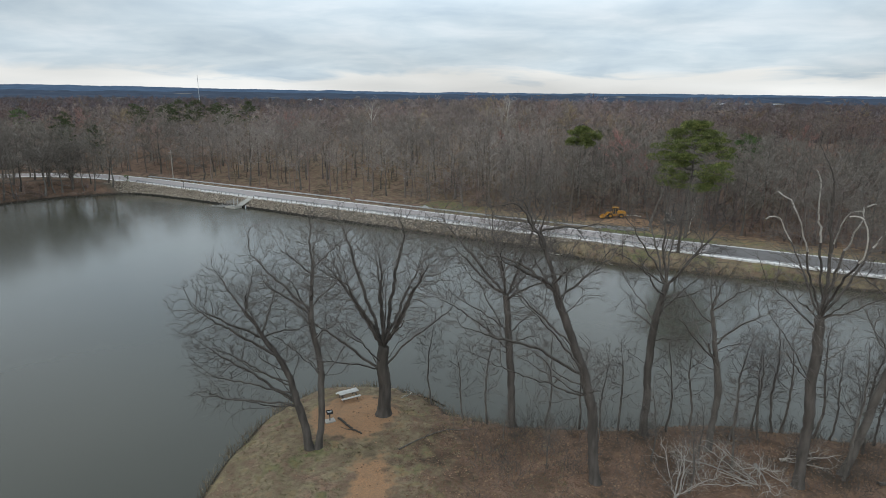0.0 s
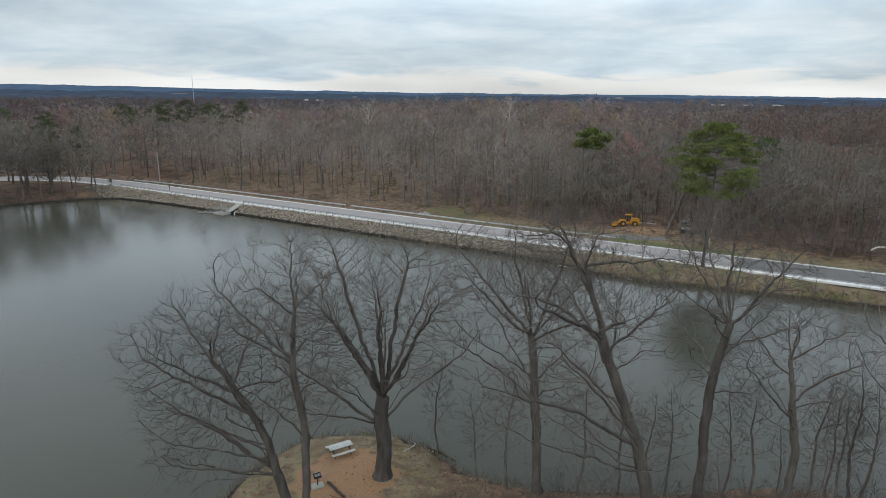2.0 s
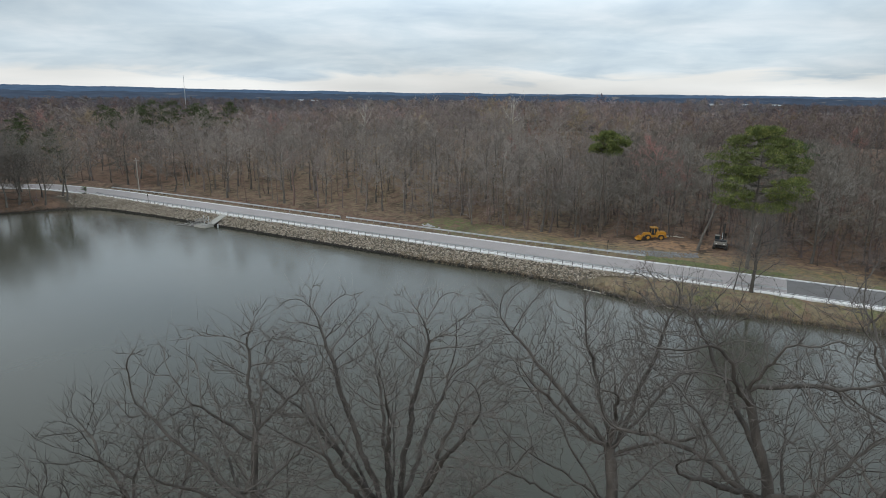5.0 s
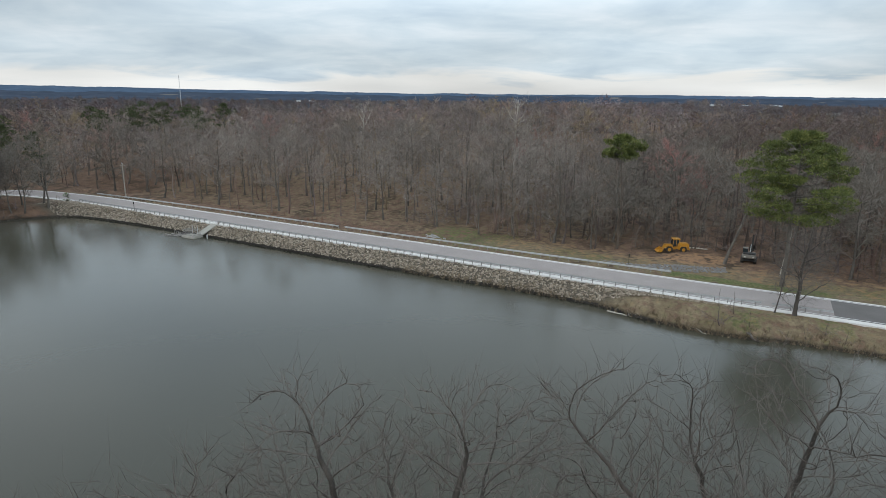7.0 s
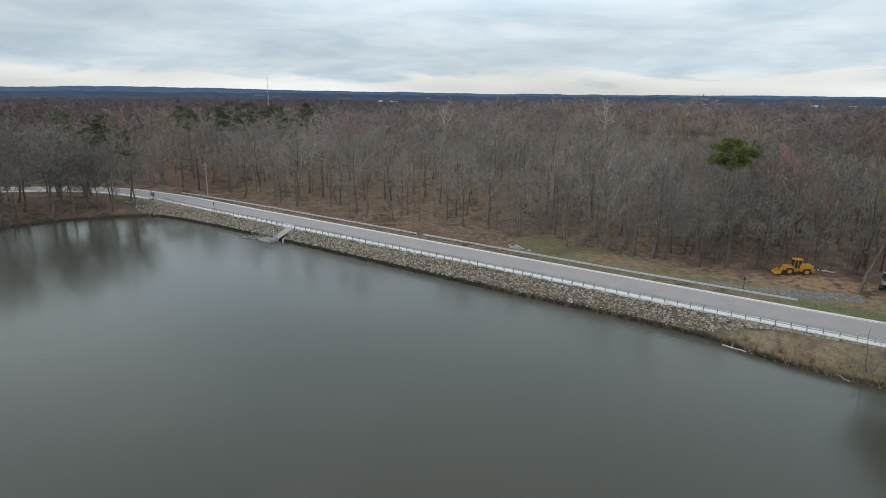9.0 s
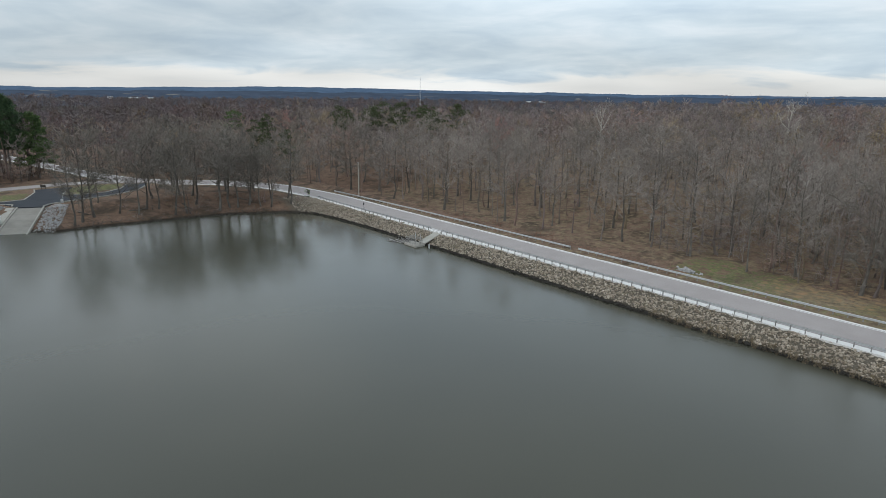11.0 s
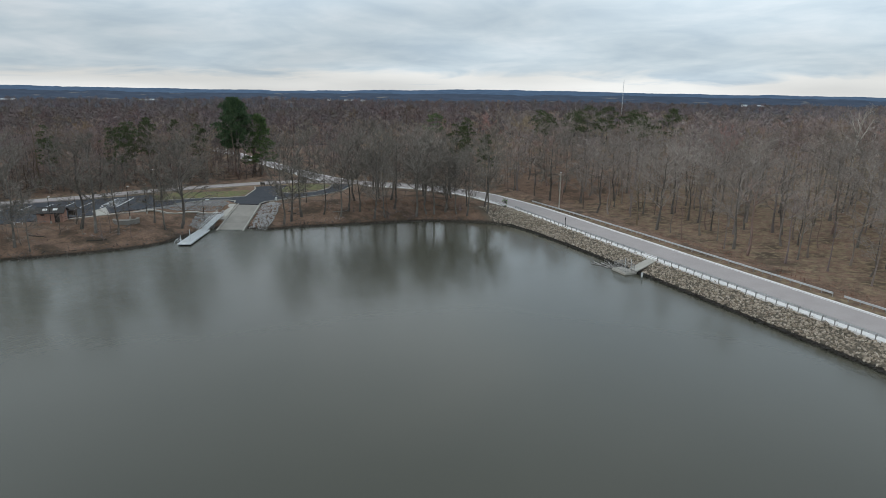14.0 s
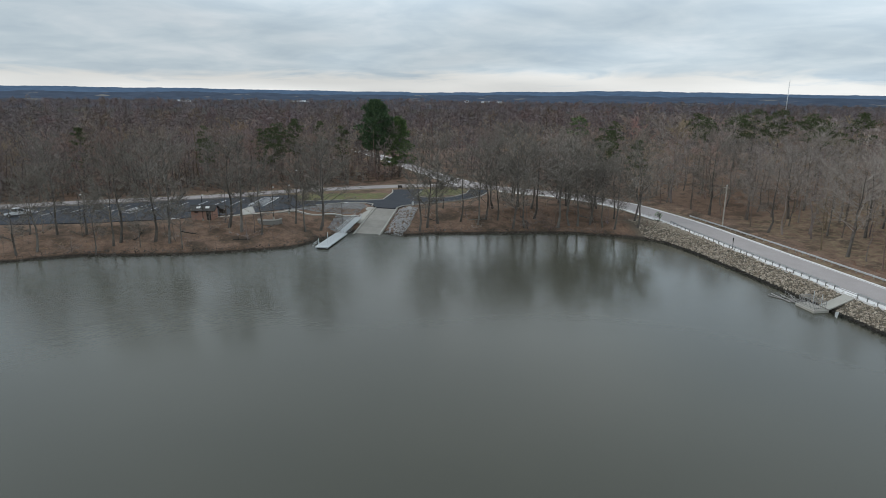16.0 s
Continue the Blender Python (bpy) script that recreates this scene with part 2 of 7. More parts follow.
# cooler than the near twigs: airlight of the distance is put into the colour
FAR_TWIG = make_bark("distant_twigs", (0.21, 0.18, 0.176), (0.155, 0.133, 0.13), True, 0.12)
NEEDLE = make_needles("pine_needles", (0.07, 0.092, 0.026), (0.30, 0.31, 0.10))
DARK_NEEDLE = make_needles("dark_pine_needles", (0.032, 0.06, 0.028), (0.10, 0.145, 0.058))
DULL_NEEDLE = make_needles("winter_needles", (0.05, 0.065, 0.025), (0.095, 0.11, 0.045))
ROAD = make_asphalt("worn_grey_asphalt", (0.335, 0.292, 0.276), (0.40, 0.352, 0.335), gloss=(0.7, 0.3))
DARK_ROAD = make_asphalt("resurfaced_asphalt", (0.15, 0.138, 0.132), (0.20, 0.185, 0.178), gloss=(0.8, 0.25))
NEW_ASPHALT = make_asphalt("fresh_dark_asphalt", (0.035, 0.038, 0.046), (0.055, 0.057, 0.064))
GRAVEL = make_asphalt("pale_gravel", (0.80, 0.77, 0.74), (0.68, 0.65, 0.62), 1.2)
TWIG_LIGHT = make_bark("edge_twigs", (0.30, 0.26, 0.228), (0.21, 0.182, 0.16), False, 0.12)
# darker copy of edge_twigs: the shade of dense stands is put into its colour
SHADED_TWIG = make_bark("shore_twigs", (0.215, 0.19, 0.164), (0.15, 0.132, 0.114))
RED_TWIG = make_bark("budding_red_twigs", (0.37, 0.20, 0.175), (0.27, 0.155, 0.135), False, 0.3)
DARK_CONCRETE = plain("dark_lake_concrete", (0.26, 0.245, 0.22), (0.17, 0.16, 0.14), 0.8, 0.9)
CONCRETE = plain("weathered_concrete", (0.42, 0.395, 0.35), (0.30, 0.28, 0.245), 0.6, 0.9)
PAINT = plain("road_marking_paint", (0.80, 0.79, 0.77), (0.66, 0.65, 0.63), 1.5, 0.7)
STEEL = plain("galvanised_steel", (0.64, 0.66, 0.67), (0.54, 0.56, 0.57), 3, 0.5, 0.15)
POST = plain("weathered_rail_post", (0.30, 0.285, 0.27), (0.22, 0.21, 0.20), 3, 0.85, vary=0.2)
POLE = plain("grey_timber_pole", (0.42, 0.38, 0.33), (0.28, 0.25, 0.21), 2, 0.9)

# ---- building helpers ----


def thing(name, place=(0, 0, 0), label="", category="", group="", kind="", turn=0.0):
    ob = new(name)
    ob.empty_display_size = 0.3
    ob.matrix_world = pose(*place, 0, 0, turn)
    return tagged(ob, label, category, group, kind)


def raw_mesh(name, verts, tris, mat, quads=None, smooth=False):
    """A mesh from arrays of corners, triangles and quads."""
    me = bpy.data.meshes.new(name)
    verts = np.asarray(verts, np.float32).reshape(-1, 3)
    tris = np.asarray(tris, np.int32).reshape(-1, 3)
    quads = np.asarray(quads if quads is not None else [], np.int32).reshape(-1, 4)
    me.vertices.add(len(verts))
    me.vertices.foreach_set("co", verts.ravel())
    me.loops.add(tris.size + quads.size)
    me.loops.foreach_set("vertex_index", np.concatenate([tris.ravel(), quads.ravel()]))
    me.polygons.add(len(tris) + len(quads))
    starts = np.concatenate([np.arange(len(tris)) * 3, tris.size + np.arange(len(quads)) * 4])
    me.polygons.foreach_set("loop_start", starts.astype(np.int32))
    me.polygons.foreach_set("use_smooth", np.full(len(tris) + len(quads), smooth))
    me.materials.append(mat)
    me.update(calc_edges=True)
    return me


def part(name, bm, mat, parent=None, label=""):
    """Links a bmesh, or a ready mesh, as one object under a thing or a part."""
    if isinstance(bm, bmesh.types.BMesh):
        me = bpy.data.meshes.new(name)
        bm.to_mesh(me)
        bm.free()
        me.materials.append(mat)
    else:
        me = bm
    ob = new(name, me)
    ob.parent = parent
    return tagged(ob, label)


def box(bm, x0, x1, y0, y1, z0, z1, bevel=0.0, m=None):
    """Adds a box, with rounded edges where bevel is given."""
    made = bmesh.ops.create_cube(bm, size=1.0, matrix=Matrix.Translation(((x0 + x1) / 2, (y0 + y1) / 2, (z0 + z1) / 2)) @ Matrix.Diagonal((x1 - x0, y1 - y0, z1 - z0, 1)))
    verts = made["verts"]
    if bevel:
        edges = list({e for v in verts for e in v.link_edges})
        out = bmesh.ops.bevel(bm, geom=edges, offset=bevel, segments=1, affect="EDGES", profile=0.5)
        verts = list({v for f in out["faces"] for v in f.verts} | {v for v in verts if v.is_valid})
    if m is not None:
        bmesh.ops.transform(bm, matrix=m, verts=verts)
    return bm


def boxed(*args, **kw):
    return box(bmesh.new(), *args, **kw)


def rod(bm, a, b, r0, r1=None, sides=8):
    """Adds a round bar from a to b."""
    a, b = Vector(a), Vector(b)
    d = b - a
    m = Matrix.Translation((a + b) / 2) @ d.to_track_quat("Z", "Y").to_matrix().to_4x4()
    bmesh.ops.create_cone(bm, cap_ends=True, segments=sides, radius1=r0, radius2=r0 if r1 is None else r1, depth=d.length, matrix=m)
    return bm


def rodded(*args, **kw):
    return rod(bmesh.new(), *args, **kw)


def smooth01(v, a, b):
    u = np.clip((np.asarray(v, float) - a) / (b - a), 0, 1)
    return u * u * (3 - 2 * u)


def ripple(x, y, size, seed=0.0):
    """Cheap smooth variation between about -1 and 1."""
    x, y = np.asarray(x, float) / size, np.asarray(y, float) / size
    return (np.sin(x * 2.1 + 1.3 * np.sin(y * 1.7 + seed) + seed) + np.sin(y * 2.4 + 1.1 * np.sin(x * 1.9 - seed) + 2 * seed) + 0.6 * np.sin(x * 4.7 - y * 3.9 + seed)) / 2.6


# ---- the plan ----
# along the dam: s runs to the right, n away over the crest
AX, AY = 0.8613, -0.5084


def dam(s, n):
    return (s * AX - n * AY, s * AY + n * AX)


def to_dam(x, y):
    return x * AX + y * AY, -x * AY + y * AX


LAKE = [
    (230, 15), (150, 57), (100, 80), (69.7, 92.9), (57.6, 98.1), (48.8, 101), (41, 104.6), (36, 106), (31, 108.2), (26.6, 111.4), (23.2, 114.5),
    (19.3, 119.1), (9.7, 125.2), (-6.1, 134.1), (-24, 144.8), (-44.4, 157.0), (-70.3, 172.1), (-83.7, 179.3), (-92, 182.6), (-98, 181.8),
    (-104, 178.5), (-111, 174), (-117, 166), (-123, 157.5), (-129.5, 148.5), (-131.5, 143), (-135.9, 141.2), (-140.3, 138.0), (-141.5, 133), (-139.5, 127),
    (-137.5, 122.5), (-137.3, 117.9), (-138.8, 112.8), (-141.8, 106.1), (-144.5, 100.6), (-149.5, 93), (-154.7, 86.3), (-156.6, 82), (-158.7, 73.5),
    (-166, 50), (-180, 10), (-200, -60), (-150, -110), (-60, -100), (-26, -60), (-21, -10), (-20.5, 20), (-18.6, 36),
    (-17.7, 46.6), (-17, 50.7), (-15.5, 54.6), (-12.4, 58.3), (-7.8, 59.2), (-4, 58.2), (-1.2, 56.4), (1, 53.2), (6.2, 51.3), (16.5, 51.0), (24.5, 51.6),
    (29.5, 51.2), (33.9, 49.9), (38.9, 49.0), (60, 47), (100, 41), (160, 25), (225, 0),
]


def shore(x, y):
    """Metres from the lake's edge: above 0 on land, below 0 on the water."""
    x, y = np.asarray(x, float), np.asarray(y, float)
    best, inside = np.full(x.shape, 1e9), np.zeros(x.shape, bool)
    for (x0, y0), (x1, y1) in zip(LAKE, LAKE[1:] + LAKE[:1]):
        dx, dy = x1 - x0, y1 - y0
        t = np.clip(((x - x0) * dx + (y - y0) * dy) / (dx * dx + dy * dy), 0, 1)
        best = np.minimum(best, np.hypot(x - x0 - t * dx, y - y0 - t * dy))
        if y1 != y0:
            inside ^= ((y0 > y) != (y1 > y)) & (x < (x1 - x0) * (y - y0) / (y1 - y0) + x0)
    return np.where(inside, -best, best)


# centre lines: x, y, z, half of the width
MAIN_ROAD = [(*dam(95, 125.0), 2.2, 4.6), (*dam(40, 123.6), 2.2, 4.4), (*dam(-5, 122.2), 2.2, 4.2), (*dam(-35, 121.2), 2.2, 3.9), (*dam(-80, 120.8), 2.2, 3.6), (*dam(-150, 120.4), 2.2, 3.5),
             (*dam(-178, 120.2), 2.3, 3.5), (-105.5, 199.6, 2.5, 3.5), (-115, 202.4, 2.7, 3.5), (-125, 203.0, 2.8, 3.5), (-136, 201.8, 2.9, 3.5), (-148, 197.2, 3.0, 3.7),
             (-158, 194.6, 3.0, 3.6), (-170, 195.2, 3.1, 3.3), (-186, 198.8, 3.3, 2.6), (-205, 204, 3.6, 2.4), (-232, 211, 4.2, 2.4), (-275, 222, 5, 2.4)]
LOT_ROAD = [(-150, 196.8, 3.0, 2.6), (-161, 191.8, 3.05, 2.7), (-171, 182.5, 3.15, 2.8), (-175.8, 172, 3.2, 2.8), (-181, 157, 3.25, 2.8), (-185.4, 141, 3.3, 2.7), (-188, 126, 3.3, 2.6), (-192.2, 113, 3.3, 2.6), (-198.9, 94.7, 3.3, 2.6), (-204, 78, 3.3, 2.6), (-213, 50, 3.3, 2.6), (-226, 10, 3.4, 2.6)]


def along(path, x, y):
    """Distance to a centre line, and its height and half width there."""
    best, zz, ww = np.full(np.shape(x), 1e9), np.zeros(np.shape(x)), np.zeros(np.shape(x))
    for (x0, y0, z0, w0), (x1, y1, z1, w1) in zip(path, path[1:]):
        dx, dy = x1 - x0, y1 - y0
        t = np.clip(((x - x0) * dx + (y - y0) * dy) / (dx * dx + dy * dy), 0, 1)
        d = np.hypot(x - x0 - t * dx, y - y0 - t * dy)
        near = d < best
        best, zz, ww = np.where(near, d, best), np.where(near, z0 + t * (z1 - z0), zz), np.where(near, w0 + t * (w1 - w0), ww)
    return best, zz, ww


def in_poly(poly, x, y):
    inside = np.zeros(np.shape(x), bool)
    for (x0, y0), (x1, y1) in zip(poly, poly[1:] + poly[:1]):
        if y1 != y0:
            inside ^= ((y0 > y) != (y1 > y)) & (x < (x1 - x0) * (y - y0) / (y1 - y0) + x0)
    return inside


def off_poly(poly, x, y):
    """Distance to a polygon, 0 inside it."""
    best = np.full(np.shape(x), 1e9)
    for (x0, y0), (x1, y1) in zip(poly, poly[1:] + poly[:1]):
        dx, dy = x1 - x0, y1 - y0
        t = np.clip(((x - x0) * dx + (y - y0) * dy) / (dx * dx + dy * dy), 0, 1)
        best = np.minimum(best, np.hypot(x - x0 - t * dx, y - y0 - t * dy))
    return np.where(in_poly(poly, x, y), 0, best)


LOT_Z = 3.2
LOT = [(-190, 40), (-180, 75.5), (-171.3, 89.4), (-165, 104.5), (-161.8, 118), (-160.8, 128), (-161, 138), (-159.5, 146), (-156.3, 149.6), (-149.4, 148.6), (-145.4, 151.6), (-147, 156), (-146.4, 162), (-144.6, 168.6),
       (-144.8, 175), (-146.5, 181), (-150, 187), (-153, 190.2), (-157.2, 186.6), (-152, 180.3), (-149.8, 173), (-152.5, 167.6), (-157, 166), (-163, 173), (-166, 176.5), (-170.3, 168.3),
       (-166, 165.3), (-157.6, 156), (-159.5, 152), (-164, 146.3), (-169, 137), (-178, 142), (-180, 139), (-184.6, 124.7), (-189, 111.8), (-193, 99.7), (-197, 88), (-201, 76), (-212, 40)]
RAMP = [(-140.6, 136.2), (-135.7, 140.0), (-145.0, 151.5), (-149.0, 148.0)]


def height(x, y):
    """The land's height."""
    x, y = np.asarray(x, float), np.asarray(y, float)
    sd = shore(x, y)
    s, n = to_dam(x, y)
    far = np.hypot(x, y - 100)
    base = 3.3 + 0.5 * ripple(x, y, 25, 1.0) + smooth01(far, 230, 520) * (-7.5 + 2.5 * ripple(x, y, 170, 2.0)) + 2.5 * np.exp(-((x + 10) / 95) ** 2 - ((y - 355) / 60) ** 2) + 8 * np.exp(-((x - 165) / 75) ** 2 - ((y - 235) / 80) ** 2)
    # the low ground and the wooded hill below the dam
    below = smooth01(n, 127, 133) * smooth01(s, -215, -192)
    low = 0.7 + 0.35 * ripple(x, y, 11, 4.0) + smooth01(n, 190, 290) * (base - 0.7)
    hill = 5.5 * smooth01(n, 141, 190) * smooth01(s, -80, -112)
    base = base * (1 - below) + (low + hill) * below
    base = base + 3.0 * smooth01(n, 132, 160) * smooth01(s, -185, -215) * smooth01(n, 300, 180)
    near = smooth01(y, 80, 68) * smooth01(x, -60, -35)
    base = base * (1 - near) + (1.5 + 0.35 * ripple(x, y, 6, 3.0) + 0.03 * np.clip(40 - y, 0, 60)) * near
    wall = smooth01(n, 100, 104) * smooth01(s, -187, -178) * smooth01(s, -12, -26)
    slope = 0.62 * wall + (1 - wall) * (0.2 + 0.05 * ripple(x, y, 4, 5.0))
    rise = np.where(sd > 0, (1 - wall) * 0.5 * smooth01(sd, 0, 0.5) + slope * sd, np.maximum(sd * 0.6, -2.5))
    z = np.minimum(base, rise)
    for path, pad in ((MAIN_ROAD, 1.9), (LOT_ROAD, 0.8)):
        d, zz, ww = along(path, x, y)
        f = smooth01(d, ww + pad + 4.5, ww + pad) * (sd > 0)
        z = np.where(sd > 0, z * (1 - f) + np.minimum(zz - 0.12, rise + 0.6 * (1 - wall) + wall * 0.05) * f, z)
    f = smooth01(off_poly(LOT, x, y), 5, 0.8) * (sd > 0)
    z = z * (1 - f) + (LOT_Z - 0.12) * f
    # the launching ramp is cut into the bank
    t = np.clip(((x + 138.2) * -0.606 + (y - 138.2) * 0.795) / 14.2, -0.4, 1)
    f = smooth01(off_poly(RAMP, x, y), 2.5, 0.3)
    return z * (1 - f) + (t * 3.3 - 0.35) * f


def land_at(x, y):
    return float(height(np.array([x]), np.array([y]))[0])


def spread_axis(a, b, step, reach):
    mid = list(np.arange(a, b + step / 2, step))
    lo, hi, d = [], [], step
    while (hi[-1] if hi else b) < reach or (lo[-1] if lo else a) > -reach:
        d *= 1.16
        hi.append((hi[-1] if hi else b) + d)
        lo.append((lo[-1] if lo else a) - d)
    return np.array(lo[::-1] + mid + hi)


def build_ground():
    xs, ys = spread_axis(-212, 92, 1.4, 4300), spread_axis(-5, 255, 1.4, 4300)
    gx, gy = np.meshgrid(xs, ys)
    x, y = gx.ravel(), gy.ravel()
    z = height(x, y)
    w, h = len(xs), len(ys)
    i = (np.arange(h - 1)[:, None] * w + np.arange(w - 1)[None, :]).ravel()
    me = raw_mesh("ground", np.stack([x, y, z], 1), [], GROUND, np.stack([i, i + 1, i + w + 1, i + w], 1), True)
    s, n = to_dam(x, y)
    road = np.minimum(along(MAIN_ROAD, x, y)[0] - 4, along(LOT_ROAD, x, y)[0] - 3)
    verge = smooth01(n, 150, 138) * smooth01(n, 124, 128) * smooth01(s, -88, -78)
    point = smooth01(y, 75, 66) * smooth01(x, 6, -4)
    dry = np.maximum.reduce([verge * 0.62, smooth01(n, 130, 140) * smooth01(n, 290, 240) * smooth01(s, -200, -185) * smooth01(s, -35, -60) * 0.36, point * 0.56, smooth01(s, -52, -42) * smooth01(n, 122, 116) * smooth01(n, 104, 108) * 0.55, smooth01(road, 4, 1) * 0.45])
    isle = np.minimum(off_poly([(-168.5, 139), (-160.5, 157), (-166.5, 163.5), (-178, 141)], x, y), off_poly([(-154, 167), (-153, 178), (-157, 186), (-164, 180), (-168, 168)], x, y))
    green = np.maximum.reduce([smooth01(isle, 2, 0) * 0.55, smooth01(s, -39, -35) * smooth01(s, -8, -18) * smooth01(n, 126, 127.5) * smooth01(n, 132, 130) * 0.75, verge * 0.46 * (0.7 + 0.5 * ripple(x, y, 7, 1.5)), smooth01(s, -92, -86) * smooth01(s, -66, -72) * smooth01(n, 131, 134) * smooth01(n, 149, 145) * 0.48, smooth01(s, -44, -34) * smooth01(n, 122, 116) * smooth01(n, 108, 111) * (0.26 + 0.26 * ripple(x, y, 4, 2.5)), point * 0.26 * (0.7 + ripple(x, y, 3, 2))])
    earth = np.maximum.reduce([smooth01(np.hypot((x + 8) / 4.2, (y - 51) / 4.6), 1.25, 0.4) * 0.9, smooth01(np.hypot((x + 5.2) / 2.2, (y - 40.5) / 4.5), 1.1, 0.4) * 0.75, smooth01(np.hypot((x - 44) / 9, (y - 143) / 5), 1.2, 0.4) * 0.45, smooth01(n, 131, 137) * smooth01(n, 150, 142) * smooth01(s, -80, -70) * 0.22])
    stony = smooth01(n, 106, 108) * smooth01(n, 117.5, 116.5) * smooth01(s, -190, -184) * smooth01(s, -38 + 3.0 * (n - 113), -46 + 3.0 * (n - 113))
    layer = me.color_attributes.new("cover", "FLOAT_COLOR", "POINT")
    layer.data.foreach_set("color", np.stack([dry, green, earth, 1 - stony], 1).astype(np.float32).ravel())
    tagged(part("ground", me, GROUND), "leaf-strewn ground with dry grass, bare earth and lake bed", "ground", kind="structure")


build_ground()


def build_water():
    bm = bmesh.new()
    verts = [bm.verts.new((px, py, 0.0)) for px, py in ((-260, -140), (330, -140), (330, 200), (-260, 200))]
    bm.faces.new(verts)
    tagged(part("water", bm, WATER), "grey-green lake water with faint ripples and reflections", "lake", kind="structure")


build_water()


def resample(path, step=2.0):
    """Points on a smooth curve through a centre line: x, y, z, half width, and the unit normal to the left."""
    p = np.array(path, float)
    out = []
    for i in range(len(p) - 1):
        p0, p1, p2, p3 = p[max(i - 1, 0)], p[i], p[i + 1], p[min(i + 2, len(p) - 1)]
        m1, m2 = (p2 - p0) / 2, (p3 - p1) / 2
        length = np.hypot(*(p2 - p1)[:2])
        if i == 0:
            m1 = p2 - p1
        scale1, scale2 = length / max(np.hypot(*m1[:2]), 1e-6), length / max(np.hypot(*m2[:2]), 1e-6)
        m1, m2 = m1 * min(scale1, 1.5), m2 * min(scale2, 1.5)
        for t in np.arange(0, 1, step / length):
            a, b2 = t * t, t * t * t
            out.append((2 * b2 - 3 * a + 1) * p1 + (b2 - 2 * a + t) * m1 + (3 * a - 2 * b2) * p2 + (b2 - a) * m2)
    out.append(p[-1])
    c = np.array(out)
    d = np.gradient(c[:, :2], axis=0)
    d /= np.linalg.norm(d, axis=1, keepdims=True)
    return c, np.stack([-d[:, 1], d[:, 0]], 1)


def ribbon(name, path, lo, hi, lift, mat, parent=None, thick=0.0, ends=(0.0, 1.0), dashes=None):
    """A strip along a centre line between two offsets, given in half widths plus metres: (share, metres)."""
    c, nrm = resample(path, 1.5)
    c, nrm = c[int(ends[0] * len(c)):max(int(ends[1] * len(c)), 2)], nrm[int(ends[0] * len(c)):max(int(ends[1] * len(c)), 2)]
    a, b = c[:, 3] * lo[0] + lo[1], c[:, 3] * hi[0] + hi[1]
    left = np.column_stack([c[:, :2] + nrm * a[:, None], c[:, 2] + lift])
    right = np.column_stack([c[:, :2] + nrm * b[:, None], c[:, 2] + lift])
    m = len(c)
    i = np.arange(m - 1)
    if dashes:
        i = i[(i % dashes[1]) < dashes[0]]
    quads = np.stack([i, i + m, i + m + 1, i + 1], 1)
    verts = np.concatenate([left, right])
    if thick:
        verts = np.concatenate([verts, verts - (0, 0, thick)])
        quads = np.concatenate([quads, np.stack([i, i + 1, i + 1 + 2 * m, i + 2 * m], 1), np.stack([i + m, i + 3 * m, i + 3 * m + 1, i + m + 1], 1)])
    return part(name, raw_mesh(name, verts, [], mat, quads), mat, parent)


road = tagged(ribbon("road", MAIN_ROAD, (-1, 0), (1, 0), 0, ROAD, None, 0.3, (0.235, 1.0)), "worn grey asphalt road over the dam", "road", kind="structure")
ribbon("shoulder", MAIN_ROAD, (-1, -0.6), (1, 1.2), -0.03, GRAVEL, road, 0.3).name = "shoulder"
# the stretch beyond the rail's end has a darker colour
ribbon("resurfaced_road", MAIN_ROAD, (-1, 0), (1, 0), 0, DARK_ROAD, road, 0.3, (0.0, 0.238))
ribbon("edge_line", MAIN_ROAD, (1, -0.42), (1, -0.24), 0.008, PAINT, road)
ribbon("edge_line", MAIN_ROAD, (-1, 0.24), (-1, 0.42), 0.008, PAINT, road)
lot_road = tagged(ribbon("road_behind_lot", LOT_ROAD, (-1, 0), (1, 0), 0.03, ROAD, None, 0.3), "grey asphalt lane behind the parking area", "road", kind="structure")

# ---- trees ----


def tubes(branches, sides):
    """Corners and faces of tapered round branches: a list of (points, radii)."""
    verts, quads, tris, base = [], [], [], 0
    ring = np.arange(sides)
    for pts, rad in branches:
        pts, rad = np.asarray(pts), np.asarray(rad)
        m = len(pts)
        d = np.gradient(pts, axis=0)
        d /= np.linalg.norm(d, axis=1, keepdims=True) + 1e-9
        side = np.cross(d, (0.31, 0.52, 0.11) if abs(d[0][2]) > 0.8 else (0, 0, 1.0))
        side /= np.linalg.norm(side, axis=1, keepdims=True) + 1e-9
        other = np.cross(d, side)
        ang = 2 * np.pi * ring / sides
        verts.append((pts[:, None] + rad[:, None, None] * (np.cos(ang)[None, :, None] * side[:, None] + np.sin(ang)[None, :, None] * other[:, None])).reshape(-1, 3))
        i, j = np.meshgrid(np.arange(m - 1), ring, indexing="ij")
        a, b = base + i * sides + j, base + i * sides + (j + 1) % sides
        quads.append(np.stack([a, b, b + sides, a + sides], -1).reshape(-1, 4))
        base += m * sides
    if not verts:
        return np.zeros((0, 3)), np.zeros((0, 4), int)
    return np.concatenate(verts), np.concatenate(quads)


